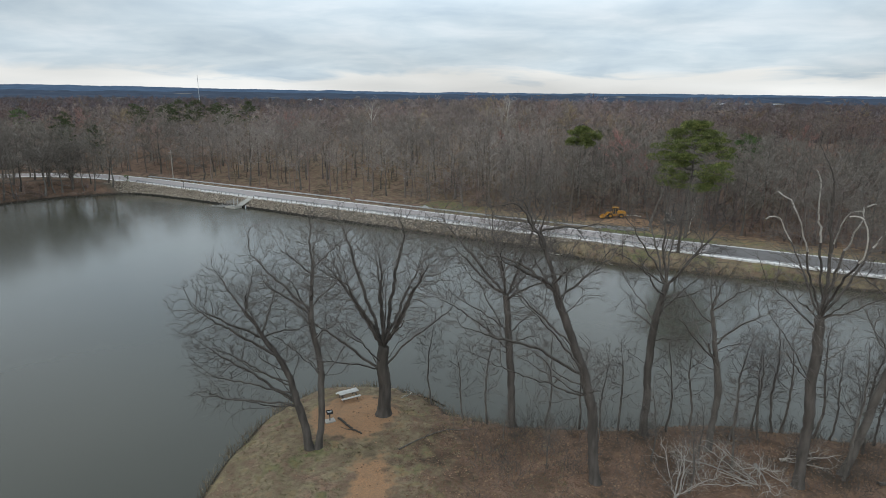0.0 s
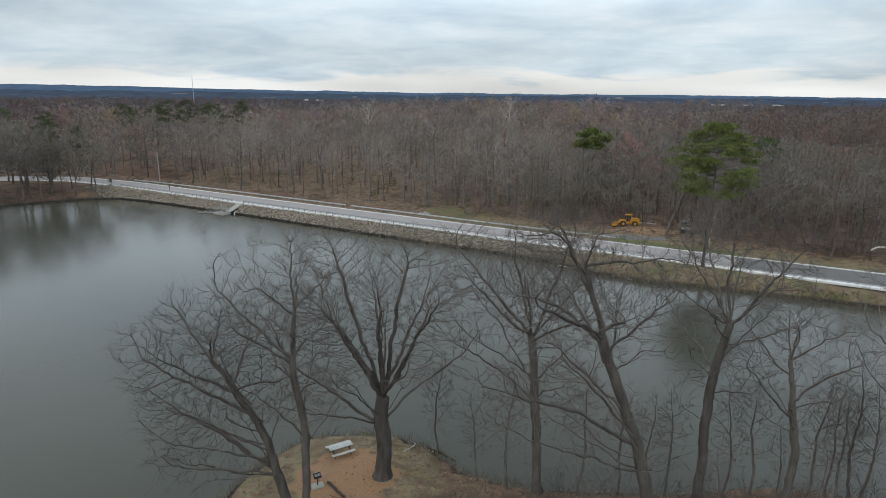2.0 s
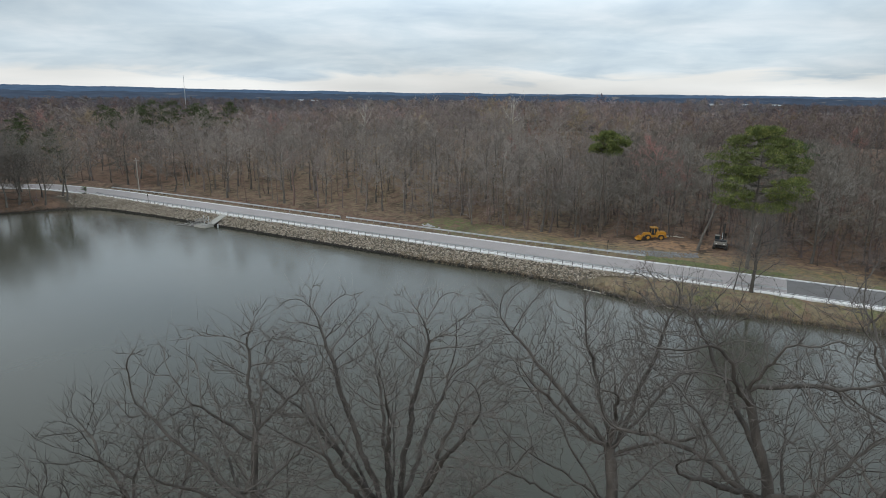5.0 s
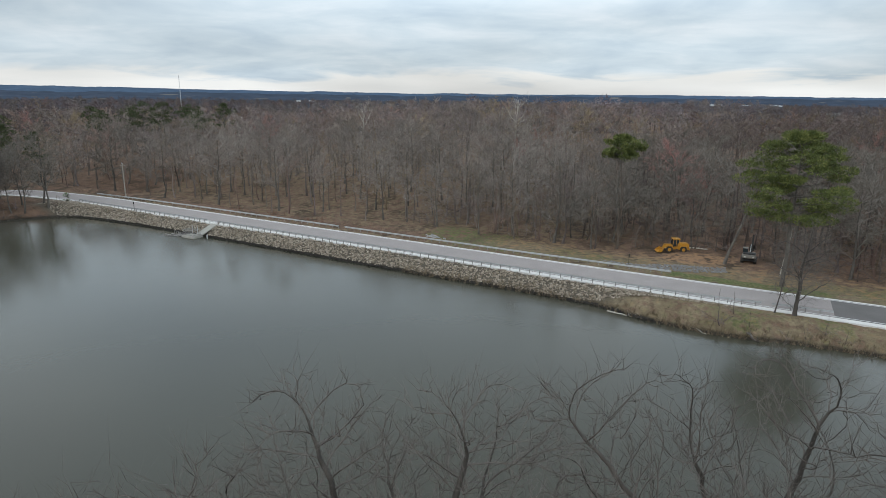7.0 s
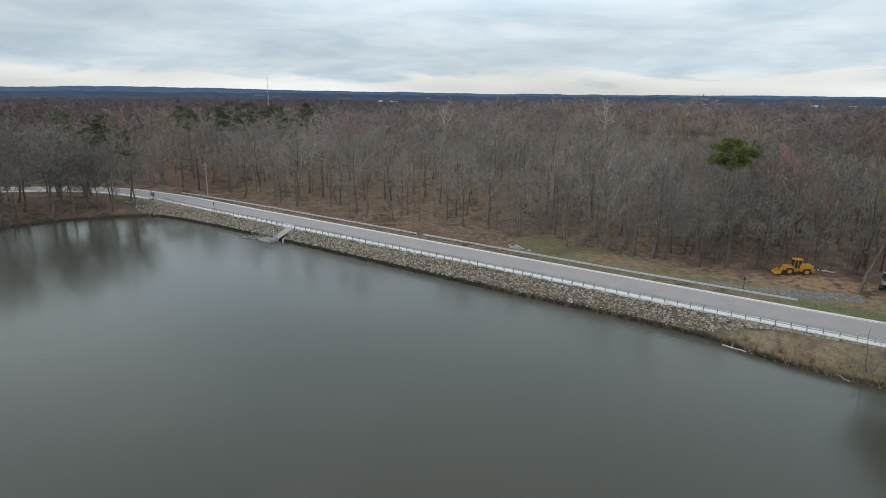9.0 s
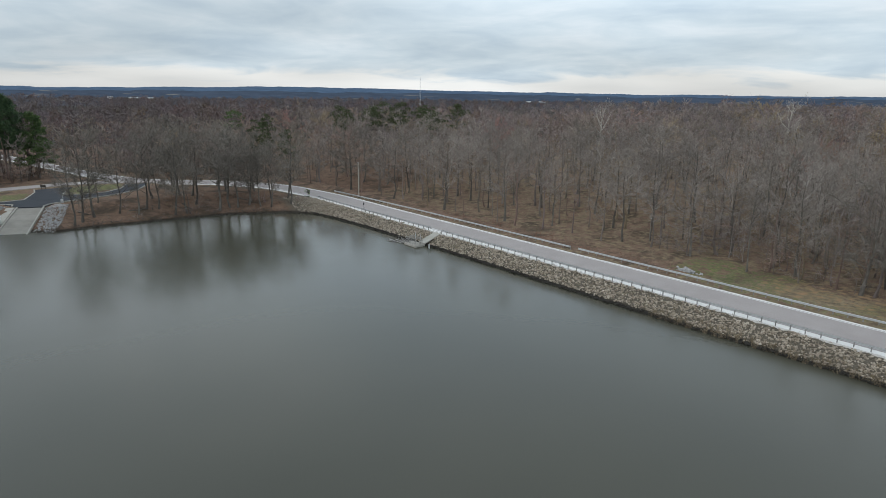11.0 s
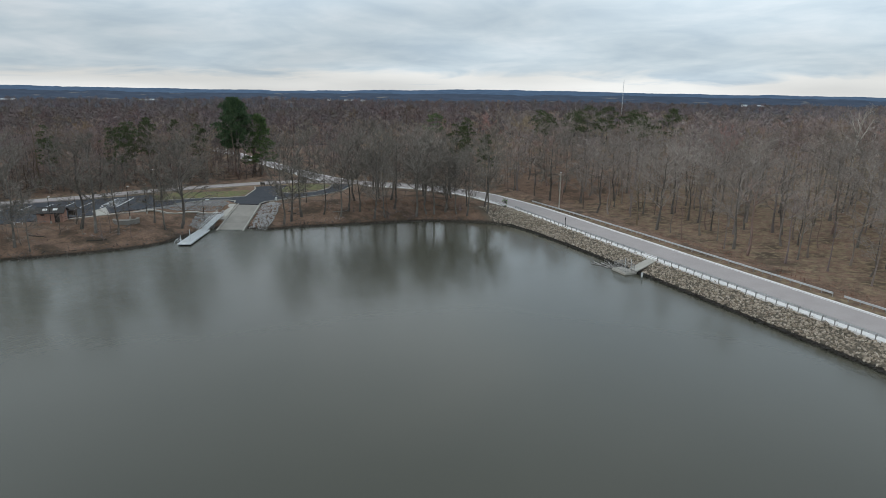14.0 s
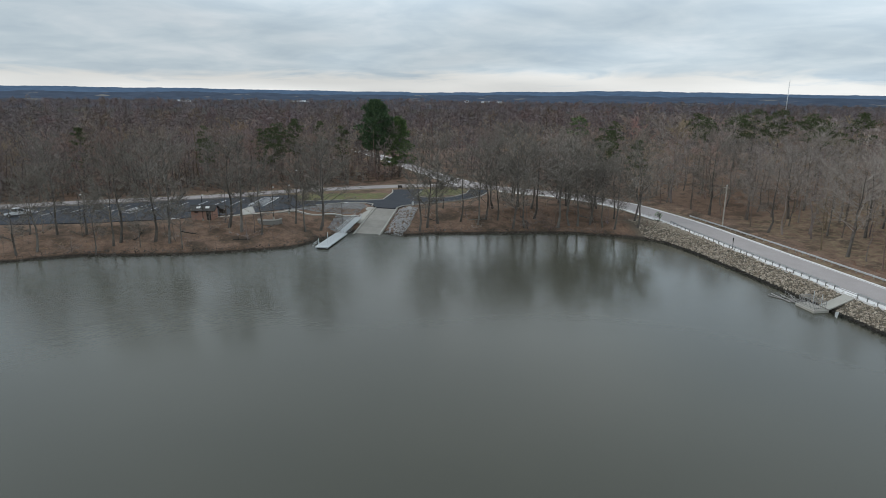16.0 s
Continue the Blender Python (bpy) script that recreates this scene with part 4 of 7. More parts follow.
# ---- woods ----


def wood_template(seed, limbs=12, twigs=330, wide=0.042, clear=0.38, spread=1.0, tall=21.0, sides=5):
    """A leafless woodland tree: a trunk, limbs that sweep up and out to a rounded crown, and a haze of fine upright twigs."""
    rng = np.random.default_rng(seed)
    z = np.linspace(0, 0.86 * tall, 7)
    trunk = np.column_stack([np.cumsum(rng.normal(0, 0.2, 7)), np.cumsum(rng.normal(0, 0.2, 7)), z])
    trunk[0, :2] = 0
    rad = np.interp(z, [0, 1.5, 0.86 * tall], [0.30, 0.21, 0.03])
    rx, rz, cz = 0.19 * tall * spread, (1 - clear) * tall * 0.5, tall * (1 + clear) / 2
    arms, ends = [], []
    for i in range(limbs):
        az, u = i * 2.4 + rng.normal(0, 0.4), rng.uniform(-0.8, 0.98)
        r = rx * math.sqrt(1 - u * u) * rng.uniform(0.7, 1.15)
        end = np.array([math.cos(az) * r, math.sin(az) * r, cz + u * rz])
        hz = np.clip(end[2] - r * rng.uniform(0.4, 1.2) - 0.04 * tall, clear * tall * 0.75, 0.8 * tall)
        start = np.array([np.interp(hz, z, trunk[:, 0]), np.interp(hz, z, trunk[:, 1]), hz])
        mid = start * 0.42 + end * 0.58 + np.array([0, 0, -0.10 * (end[2] - hz)]) + rng.normal(0, 0.25, 3)
        arms.append(([start, mid, end], [0.075, 0.045, 0.013]))
        ends += [(start * (1 - t) ** 2 + 2 * mid * t * (1 - t) + end * t * t, unit(end - start)) for t in rng.uniform(0.25, 1.0, 7)]
    tw = []

    def blade(p, d, length, w):
        side = unit(np.cross(d, rng.normal(0, 1, 3)))
        tw.append((p + side * w, p - side * w, p + d * length))

    tips = []
    for p, d in ends:
        way = unit(d * 0.5 + rng.normal(0, 0.5, 3) + (p - (0, 0, cz - 0.1 * tall)) * (0.3 / rx) + (0, 0, 0.15))
        length = rng.uniform(0.06, 0.12) * tall
        blade(p, way, length, max(0.04, wide))
        tips += [(p + way * length * t, way) for t in rng.uniform(0.15, 1, 5)]
    pick = rng.integers(len(tips), size=twigs)
    for i in pick:
        p, d = tips[i]
        way = unit(d * 0.4 + rng.normal(0, 0.5, 3) + (p - (0, 0, cz - 0.15 * tall)) * (0.3 / rx))
        blade(p, way, rng.uniform(0.7, 1.7), wide)
    v0, q0 = tubes([(trunk, rad)], sides)
    v1, q1 = tubes(arms, 3)
    tw = np.array(tw).reshape(-1, 3)
    k = tall / max(tw[:, 2].max(), 1)
    return v0 * k, q0, v1 * k, q1, tw * k


def far_template(seed, tall=21.0):
    """A woodland tree that stays far off: a trunk and a rounded crown of coarse sprays."""
    rng = np.random.default_rng(seed)
    v0, q0 = tubes([(np.array([[0, 0, 0], [0.2, 0, 0.8 * tall]]), [0.25, 0.08])], 3)
    tw = []
    for i in range(58):
        d = unit(rng.normal(0, 1, 3) + (0, 0, 0.5))
        p = d * np.array([0.13, 0.13, 0.2]) * tall * rng.uniform(0.3, 1) + (0, 0, 0.66 * tall)
        way, side = unit(d + rng.normal(0, 0.8, 3)), unit(rng.normal(0, 1, 3))
        tw.append((p + side * 0.2, p - side * 0.2, p + way * rng.uniform(1.4, 2.6)))
    tw = np.array(tw).reshape(-1, 3)
    return v0, q0, np.zeros((0, 3)), np.zeros((0, 4), int), tw * (tall / tw[:, 2].max())


CLEAR, BREADTH = (0.24, 0.32, 0.18, 0.28, 0.36, 0.22), (1.4, 1.2, 1.65, 1.3, 1.1, 1.5)
WOODS = [wood_template(200 + i, 14 + i % 3, 900, 0.036, CLEAR[i % 6], BREADTH[i % 6], sides=4) for i in range(8)]
DENSE_WOODS = [wood_template(280 + i, 15, 900, 0.05, CLEAR[i % 6] * 0.8, BREADTH[i % 6], sides=4) for i in range(5)]
BACK_WOODS = [wood_template(220 + i, 9, 300, 0.10, CLEAR[i % 6], BREADTH[i % 6], sides=3) for i in range(6)]
THICKET = [wood_template(240 + i, 6, 130, 0.06, 0.05 + 0.03 * (i % 3), 1.7 + 0.2 * (i % 3), sides=3) for i in range(5)]
YOUNG = [wood_template(260 + i, 4, 60, 0.04, 0.45 + 0.06 * i, 0.8, sides=4) for i in range(4)]


def joined_wood(name, spots, templates, label, rng, mat=WOOD_TWIG):
    """One mesh of many trees: x, y, z, height, tint."""
    vs, qs, ts, cs, base = [], [], [], [], 0
    for x, y, z, tall, tint in spots:
        v0, q0, v1, q1, tw = templates[rng.integers(len(templates))]
        # stands west and beyond the bend carry shade in their tint; budding maples in drifts
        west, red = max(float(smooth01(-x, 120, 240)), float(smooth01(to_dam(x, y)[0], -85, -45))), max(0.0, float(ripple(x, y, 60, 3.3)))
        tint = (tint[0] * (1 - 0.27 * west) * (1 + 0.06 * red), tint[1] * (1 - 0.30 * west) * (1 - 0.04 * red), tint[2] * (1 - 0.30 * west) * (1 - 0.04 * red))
        a, k = rng.uniform(0, 6.28), tall / 21.0
        wide = k * rng.uniform(1.1, 1.6)
        c, s = math.cos(a) * wide, math.sin(a) * wide
        m = np.array([[c, -s, 0], [s, c, 0], [0, 0, k]])
        v = np.concatenate([v0, v1, tw]) @ m.T + (x, y, z - 0.2)
        vs.append(v), qs.append(q0 + base), qs.append(q1 + base + len(v0))
        ts.append(np.arange(len(tw)).reshape(-1, 3) + base + len(v0) + len(v1))
        shade_of = np.concatenate([np.full(len(v0) + len(v1), 0.74), np.ones(len(tw))])[:, None]
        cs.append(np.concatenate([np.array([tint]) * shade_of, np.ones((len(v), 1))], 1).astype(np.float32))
        base += len(v)
    me = raw_mesh(name, np.concatenate(vs), np.concatenate(ts), mat, np.concatenate(qs))
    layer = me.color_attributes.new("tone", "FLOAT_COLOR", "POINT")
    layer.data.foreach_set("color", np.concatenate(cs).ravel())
    return tagged(part(name, me, mat), label, "woods", kind="stuff")


def tint_of(rng):
    u, v = rng.uniform(), rng.uniform(0.8, 1.2)
    if u < 0.12:
        return (1.12 * v, 0.93 * v, 0.88 * v)
    if u < 0.2:
        return (1.12 * v, 1.02 * v, 0.78 * v)
    if u < 0.28:
        return (1.3 * v, 1.3 * v, 1.3 * v)
    return (v, v * rng.uniform(0.94, 1.02), v * rng.uniform(0.9, 1.04))


def open_ground(x, y):
    """True where trees may stand."""
    s, n = to_dam(x, y)
    ok = shore(x, y) > 2.0
    ok &= (along(MAIN_ROAD, x, y)[0] > 7.5) & (along(LOT_ROAD, x, y)[0] > 5.0) & (off_poly(LOT, x, y) > 3.0) & (off_poly(RAMP, x, y) > 6)
    rim = np.interp(s, [-160, -100, -92, -84, -76, -68, -50, -40, -30, -14, 0, 20], [136, 141, 143, 149, 146, 141, 145, 151, 153, 145.5, 143, 136])
    ok &= ~((s > -200) & (s < 60) & (n > 100) & (n < rim + 0.8 * ripple(x, y, 3, 1)))
    ok &= ~in_poly([(-150, 150), (-150, 196), (-185, 200), (-190, 140)], x, y)
    return ok


def scatter(rng, count, x0, x1, y0, y1, keep, gap):
    """Random spots that keep their distance."""
    cells, out = {}, []
    xs, ys = rng.uniform(x0, x1, count), rng.uniform(y0, y1, count)
    ok = keep(xs, ys)
    for x, y in zip(xs[ok], ys[ok]):
        i, j = int(x // gap), int(y // gap)
        if all((x - a) ** 2 + (y - b) ** 2 > gap * gap for di in (-1, 0, 1) for dj in (-1, 0, 1) for a, b in cells.get((i + di, j + dj), ())):
            cells.setdefault((i, j), []).append((x, y))
            out.append((x, y))
    return out


EDGE = [wood_template(400 + i, 18, 1350, 0.030, (0.32, 0.40, 0.34, 0.28, 0.42)[i], (1.6, 1.45, 1.8, 1.55, 1.35)[i], sides=6) for i in range(5)]
SHORE = [wood_template(420 + i, 19, 1500, 0.036, (0.3, 0.36, 0.26, 0.4, 0.33)[i], (1.5, 1.3, 1.6, 1.4, 1.25)[i], sides=6) for i in range(5)]
EDGE_MESHES = []
for many, fine in ((EDGE, TWIG_LIGHT), (SHORE, SHADED_TWIG)):
    for v0, q0, v1, q1, tw in many:
        EDGE_MESHES.append((raw_mesh("trunk", v0, [], GREY_BARK, q0, True), raw_mesh("crown", np.concatenate([v1, tw]), np.arange(len(tw)).reshape(-1, 3) + len(v1), fine, q1)))


def edge_tree(x, y, tall, which, turn, label, group):
    """A leafless tree of the wood's edge or the lake shore."""
    ob = thing("bare_tree", (x, y, 0), label, "tree", group)
    for me in EDGE_MESHES[which]:
        part(me.name.split(".")[0], me, None, ob)
    wide = tall / 21.0 * (1.12 + 0.3 * (0.5 + 0.5 * math.sin(x * 3.7 + y * 2.9)))
    ob.matrix_world = pose(x, y, land_at(x, y) - 0.15, 0, 0, turn) @ Matrix.Diagonal((wide, wide, tall / 21.0, 1))
    return ob


def red_tree(x, y, tall, which):
    """A maple whose twigs are red with buds."""
    v0, q0, v1, q1, tw = EDGE[which]
    ob = thing("maple_tree", (x, y, land_at(x, y) - 0.15), "leafless maple with reddish budding twigs in grey woods", "tree", "budding maples")
    part("trunk", raw_mesh("trunk", v0, [], GREY_BARK, q0, True), GREY_BARK, ob)
    part("crown", raw_mesh("crown", np.concatenate([v1, tw]), np.arange(len(tw)).reshape(-1, 3) + len(v1), RED_TWIG, q1), RED_TWIG, ob)
    ob.matrix_world = ob.matrix_world @ Matrix.Scale(tall / 21.0, 4)


for i, (x, y, tall) in enumerate(((50, 172.6, 21), (54, 169, 17), (30, 240, 17), (118, 205, 19), (20, 215, 17), (-150, 262, 18), (-62, 250, 18))):
    red_tree(x, y, tall, i % 5)

SHORE_TREES = [(-159.5, 75.7, 9), (-168.2, 79.2, 8), (-159.6, 79.0, 12), (-166.1, 83.5, 15), (-153.9, 87.5, 9), (-164.2, 88.3, 11), (-155.2, 91, 12), (-156, 92.5, 18), (-151.3, 94.8, 6), (-152.3, 97.9, 18), (-149.8, 99.8, 19),
               (-146.2, 101, 8), (-150.3, 112, 14), (-147.7, 113.5, 15), (-144.7, 116.5, 11), (-148.5, 126.2, 11), (-143.5, 125.8, 12), (-143.4, 129.5, 15), (-145.2, 131, 15.5), (-131.2, 147.5, 13), (-131.5, 149.8, 16),
               (-131.8, 153.2, 15), (-129.8, 158.4, 12), (-125.8, 160.2, 13), (-124.8, 165.5, 13), (-119.6, 165.2, 15), (-118.2, 167.5, 14), (-124.4, 176.6, 12), (-113.5, 173.6, 15), (-111, 177.5, 14), (-109.8, 180.5, 16), (-106.5, 180.8, 11),
               (-103.6, 181.2, 12), (-99.8, 184.4, 12), (-107.8, 187, 11), (-117, 181, 13), (-131, 170, 13), (-134, 180, 14), (-138, 160, 9), (-122, 187, 14), (-139, 186, 13), (-115, 190, 12)]


def plant_woods():
    rng = np.random.default_rng(5)
    for i, (x, y, tall) in enumerate(SHORE_TREES):
        edge_tree(x, y, min(tall * 1.45, 21.0), 5 + i % 5, i * 67.0, "leafless tree on the leaf-covered lake bank", "trees along the lake bank")

    more = scatter(rng, 900, -172, -96, 66, 194, lambda x, y: (shore(x, y) > 2.5) & (shore(x, y) < 26) & (off_poly(LOT, x, y) > 3) & (off_poly(RAMP, x, y) > 9) & (along(MAIN_ROAD, x, y)[0] > 6) & (x > -128), 6.5)
    for i, (x, y) in enumerate(more[:9]):
        edge_tree(x, y, rng.uniform(14, 22), 5 + i % 5, i * 41.0, "leafless tree on the leaf-covered lake bank", "trees along the lake bank")

    def zone(x, y):
        s, n = to_dam(x, y)
        back = (n > 134) | (x < -100)
        d = np.hypot(x + 5, y - 50)
        a = np.degrees(np.arctan2(-(x + 5), y - 50))
        return open_ground(x, y) & back & (d < 330) & ~((x > -176) & (x < -95) & (y < 192)) & (a < 92) & (a > -58)

    spots = scatter(rng, 9000, -330, 330, 20, 400, zone, 6.0)
    z = height(np.array([p[0] for p in spots]), np.array([p[1] for p in spots]))
    spots = sorted(zip(spots, z), key=lambda p: np.hypot(p[0][0] + 10, p[0][1] - 45))
    front, rest = spots[:230], spots[230:]
    for i, ((x, y), zz) in enumerate(front):
        dense = to_dam(x, y)[0] > -62 or x < -95
        edge_tree(x, y, rng.choice([rng.uniform(12, 16), rng.uniform(15, 19), rng.uniform(17, 21.5)]), int(rng.integers(5)) + (5 if dense else 0), rng.uniform(0, 360), "leafless grey-brown tree at the edge of the woods", "trees at the edge of the woods")
    full = [(x, y, zz, rng.choice([rng.uniform(11, 15), rng.uniform(13, 18), rng.uniform(15, 19.5)]), tint_of(rng)) for (x, y), zz in rest]
    split = sum(np.hypot(x + 10, y - 45) < 235 for x, y, *_ in full)

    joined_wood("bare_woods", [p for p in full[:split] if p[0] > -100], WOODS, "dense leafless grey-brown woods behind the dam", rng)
    joined_wood("bare_woods", [p for p in full[:split] if p[0] <= -100], DENSE_WOODS, "dense leafless woods behind the parking area with shade in their tint", rng)
    verge = scatter(rng, 5000, -262, -150, 60, 262, lambda x, y: zone(x, y) & (along(LOT_ROAD, x, y)[0] < 24) & (off_poly(LOT, x, y) > 9), 2.6)
    z = height(np.array([p[0] for p in verge]), np.array([p[1] for p in verge]))
    # low tint puts the canopy's shade into the undergrowth's colour
    low = [(x, y, zz, rng.uniform(2.5, 8), (0.62, 0.56, 0.5)) for (x, y), zz in zip(verge, z)]
    joined_wood("woodland_thicket", low, THICKET, "leafless undergrowth behind the parking area with canopy shade in its tint", rng)
    joined_wood("bare_woods", full[split:], BACK_WOODS, "dense leafless grey-brown woods on higher ground", rng)
    under = scatter(rng, 14000, -300, 160, 20, 270, lambda x, y: zone(x, y) & ((np.hypot(x + 10, y - 45) < 200) | ((x < -150) & (np.hypot(x + 10, y - 45) < 262))) & ~((to_dam(x, y)[0] < -95) & (to_dam(x, y)[1] < 190) & (x > -150)), 4.3)
    z = height(np.array([p[0] for p in under]), np.array([p[1] for p in under]))
    low = [(x, y, zz, rng.uniform(4, 11), tint_of(rng)) for (x, y), zz in zip(under, z)]
    brushy = scatter(rng, 9000, -10, 125, 95, 205, lambda x, y: open_ground(x, y) & (to_dam(x, y)[1] > 134) & (to_dam(x, y)[1] < 172) & (to_dam(x, y)[0] > -98), 2.7)
    z = height(np.array([p[0] for p in brushy]), np.array([p[1] for p in brushy]))
    low += [(x, y, zz, rng.uniform(1.8, 6), tint_of(rng)) for (x, y), zz in zip(brushy, z)]
    swale = scatter(rng, 9000, -75, 40, 130, 225, lambda x, y: (to_dam(x, y)[1] > 129) & (to_dam(x, y)[1] < 137.5) & (to_dam(x, y)[0] > -150) & (to_dam(x, y)[0] < -90), 1.5)
    z = height(np.array([p[0] for p in swale]), np.array([p[1] for p in swale]))
    low += [(x, y, zz, rng.uniform(0.5, 1.3), (0.80, 0.48, 0.38)) for (x, y), zz in zip(swale, z)]
    fringe = scatter(rng, 1500, 25, 120, 60, 112, lambda x, y: (shore(x, y) > 0.3) & (shore(x, y) < 4.5) & (along(MAIN_ROAD, x, y)[0] > 7), 2.2)
    z = height(np.array([p[0] for p in fringe]), np.array([p[1] for p in fringe]))
    low += [(x, y, zz, rng.uniform(0.8, 3.2), tint_of(rng)) for (x, y), zz in zip(fringe, z)]
    thin = scatter(rng, 9000, -260, 130, 60, 260, lambda x, y: zone(x, y) & (np.hypot(x + 10, y - 45) < 215), 5.0)
    z = height(np.array([p[0] for p in thin]), np.array([p[1] for p in thin]))
    young = [(x, y, zz, rng.uniform(9, 15), tint_of(rng)) for (x, y), zz in zip(thin, z)]
    joined_wood("young_woods", young, YOUNG, "slender leafless young trees between larger ones", rng)

    joined_wood("woodland_thicket", low, THICKET, "leafless saplings and undergrowth in the woods", rng)
    bank = scatter(rng, 2500, -172, -96, 66, 192, lambda x, y: (shore(x, y) > 0.6) & (shore(x, y) < 16) & (off_poly(LOT, x, y) > 2) & (off_poly(RAMP, x, y) > 5) & (along(MAIN_ROAD, x, y)[0] > 6) & (np.hypot(x + 150, y - 121) > 6) & ~in_poly([(-162, 126), (-157, 151), (-138, 141), (-138, 128), (-146, 126)], x, y), 3.4)
    z = height(np.array([p[0] for p in bank]), np.array([p[1] for p in bank]))
    low = [(x, y, zz, rng.choice([rng.uniform(1.0, 2.2), rng.uniform(2, 5.5)]), tint_of(rng)) for (x, y), zz in zip(bank, z)]
    joined_wood("bank_brush", low, THICKET, "leafless brush and saplings on the lake bank", rng)
    small = [far_template(300 + i) for i in range(6)]

    def ring(lo, hi):
        def outer(x, y):
            d = np.hypot(x + 5, y - 50)
            a = np.degrees(np.arctan2(-(x + 10), y - 40))
            return (d >= lo) & (d < hi) & (a > -46) & (a < 96)
        return outer

    spots = scatter(rng, 30000, -660, 560, 0, 720, ring(330, 640), 9.3) + scatter(rng, 60000, -1400, 1050, -140, 1420, ring(640, 1380), 18.5)
    z = height(np.array([p[0] for p in spots]), np.array([p[1] for p in spots]))
    full = [(x, y, zz, rng.uniform(15, 23) * (1 if np.hypot(x, y) < 660 else 1.15), tint_of(rng)) for (x, y), zz in zip(spots, z)]

    joined_wood("distant_woods", full, small, "leafless woods stretching to the horizon", rng, FAR_TWIG)


plant_woods()

# ---- the dam: rails, stones, intake ----


def sweep(points, profile, closed=False):
    """Corners and quads of a profile (offset to the left, height) carried along level points."""
    p = np.array(points, float)
    d = np.gradient(p[:, :2], axis=0)
    d /= np.linalg.norm(d, axis=1, keepdims=True) + 1e-9
    left = np.stack([-d[:, 1], d[:, 0]], 1)
    pr = np.array(profile, float)
    m, c = len(p), len(pr)
    v = np.zeros((m, c, 3))
    v[:, :, :2] = p[:, None, :2] + left[:, None] * pr[None, :, :1]
    v[:, :, 2] = p[:, None, 2] + pr[None, :, 1]
    i, j = np.meshgrid(np.arange(m - 1), np.arange(c if closed else c - 1), indexing="ij")
    a, b = i * c + j, i * c + (j + 1) % c
    return v.reshape(-1, 3), np.stack([a, b, b + c, a + c], -1).reshape(-1, 4)


W_BEAM = [(-0.01, -0.155), (-0.07, -0.12), (-0.08, -0.07), (-0.02, -0.02), (-0.02, 0.02), (-0.08, 0.07), (-0.07, 0.12), (-0.01, 0.155), (0.0, 0.155), (-0.06, 0.12), (-0.07, 0.07), (-0.01, 0.02), (-0.01, -0.02), (-0.07, -0.07), (-0.06, -0.12), (0.0, -0.155)]
POST_MESH = []
RAIL_STEEL = plain("weathered_rail_steel", (0.50, 0.50, 0.50), (0.40, 0.40, 0.40), 2, 0.6, 0.1)


def rail_post():
    """A short timber post with a block that carries the beam."""
    if not POST_MESH:
        bm = boxed(-0.055, 0.055, -0.06, 0.06, -0.5, 0.60, 0.01)
        box(bm, -0.05, 0.05, 0.06, 0.2, 0.42, 0.60, 0.01)
        me = bpy.data.meshes.new("post")
        bm.to_mesh(me)
        bm.free()
        me.materials.append(POST)
        POST_MESH.append(me)
    return POST_MESH[0]


def guard_rail(points, face, label, z_of=None, step=1.72):
    """A W-beam barrier along points in dam coordinates; face: +1 where the road lies beyond it, -1 where it lies before it."""
    pts = []
    for (s0, n0), (s1, n1) in zip(points, points[1:]):
        m = max(2, int(math.hypot(s1 - s0, n1 - n0) / 1.2))
        pts += [(s0 + (s1 - s0) * i / m, n0 + (n1 - n0) * i / m) for i in range(m)]
    pts.append(points[-1])
    line = []
    for s, n in pts:
        x, y = dam(s, n)
        line.append((x, y, 2.16))
    rail = thing("guard_rail", line[0], label, "guard rail", "guard rails on the dam")
    inv = rail.matrix_world.inverted()
    local = [tuple(inv @ Vector(p)) for p in line]
    v, q = sweep([(x, y, z + 0.56) for x, y, z in local], [(a * -face, b) for a, b in W_BEAM], True)
    part("beam", raw_mesh("beam", v, [], RAIL_STEEL, q), RAIL_STEEL, rail)
    run = np.concatenate([[0], np.cumsum([math.dist(a[:2], b[:2]) for a, b in zip(line, line[1:])])])
    arr = np.array(line)
    for t in np.arange(0.5, run[-1], step):
        x, y = np.interp(t, run, arr[:, 0]), np.interp(t, run, arr[:, 1])
        j = min(int(np.searchsorted(run, t)), len(line) - 1)
        a = math.degrees(math.atan2(line[j][1] - line[j - 1][1], line[j][0] - line[j - 1][0]))
        ob = part("post", rail_post(), POST, rail)
        turn = a if face > 0 else a + 180
        off = Vector((-math.sin(radians(a)), math.cos(radians(a)), 0)) * (-0.22 * face)
        ob.matrix_parent_inverse = Matrix()
        ob.matrix_basis = inv @ Matrix.Translation((x + off.x, y + off.y, 2.16)) @ pose(0, 0, 0, 0, 0, turn)
    return rail


guard_rail([(-181, 116.6), (-176, 116.15), (-160, 116.1), (-131.6, 116.1)], 1, "galvanised guard rail on dark posts along the lake side")
guard_rail([(-128.6, 116.1), (-80, 116.2), (-40, 116.5), (-29, 116.9), (-22.5, 117.6)], 1, "long galvanised guard rail on dark posts above riprap")
guard_rail([(-21.2, 117.9), (-14, 118.4)], 1, "short galvanised guard rail beside the road bend")
guard_rail([(-186.5, 124.7), (-170, 125.6), (-150, 126.1), (-103.3, 126.3)], -1, "galvanised guard rail facing the road from the woods side")
guard_rail([(-101.6, 126.3), (-60, 126.4), (-36, 127.2)], -1, "galvanised guard rail ending beside the grass verge")


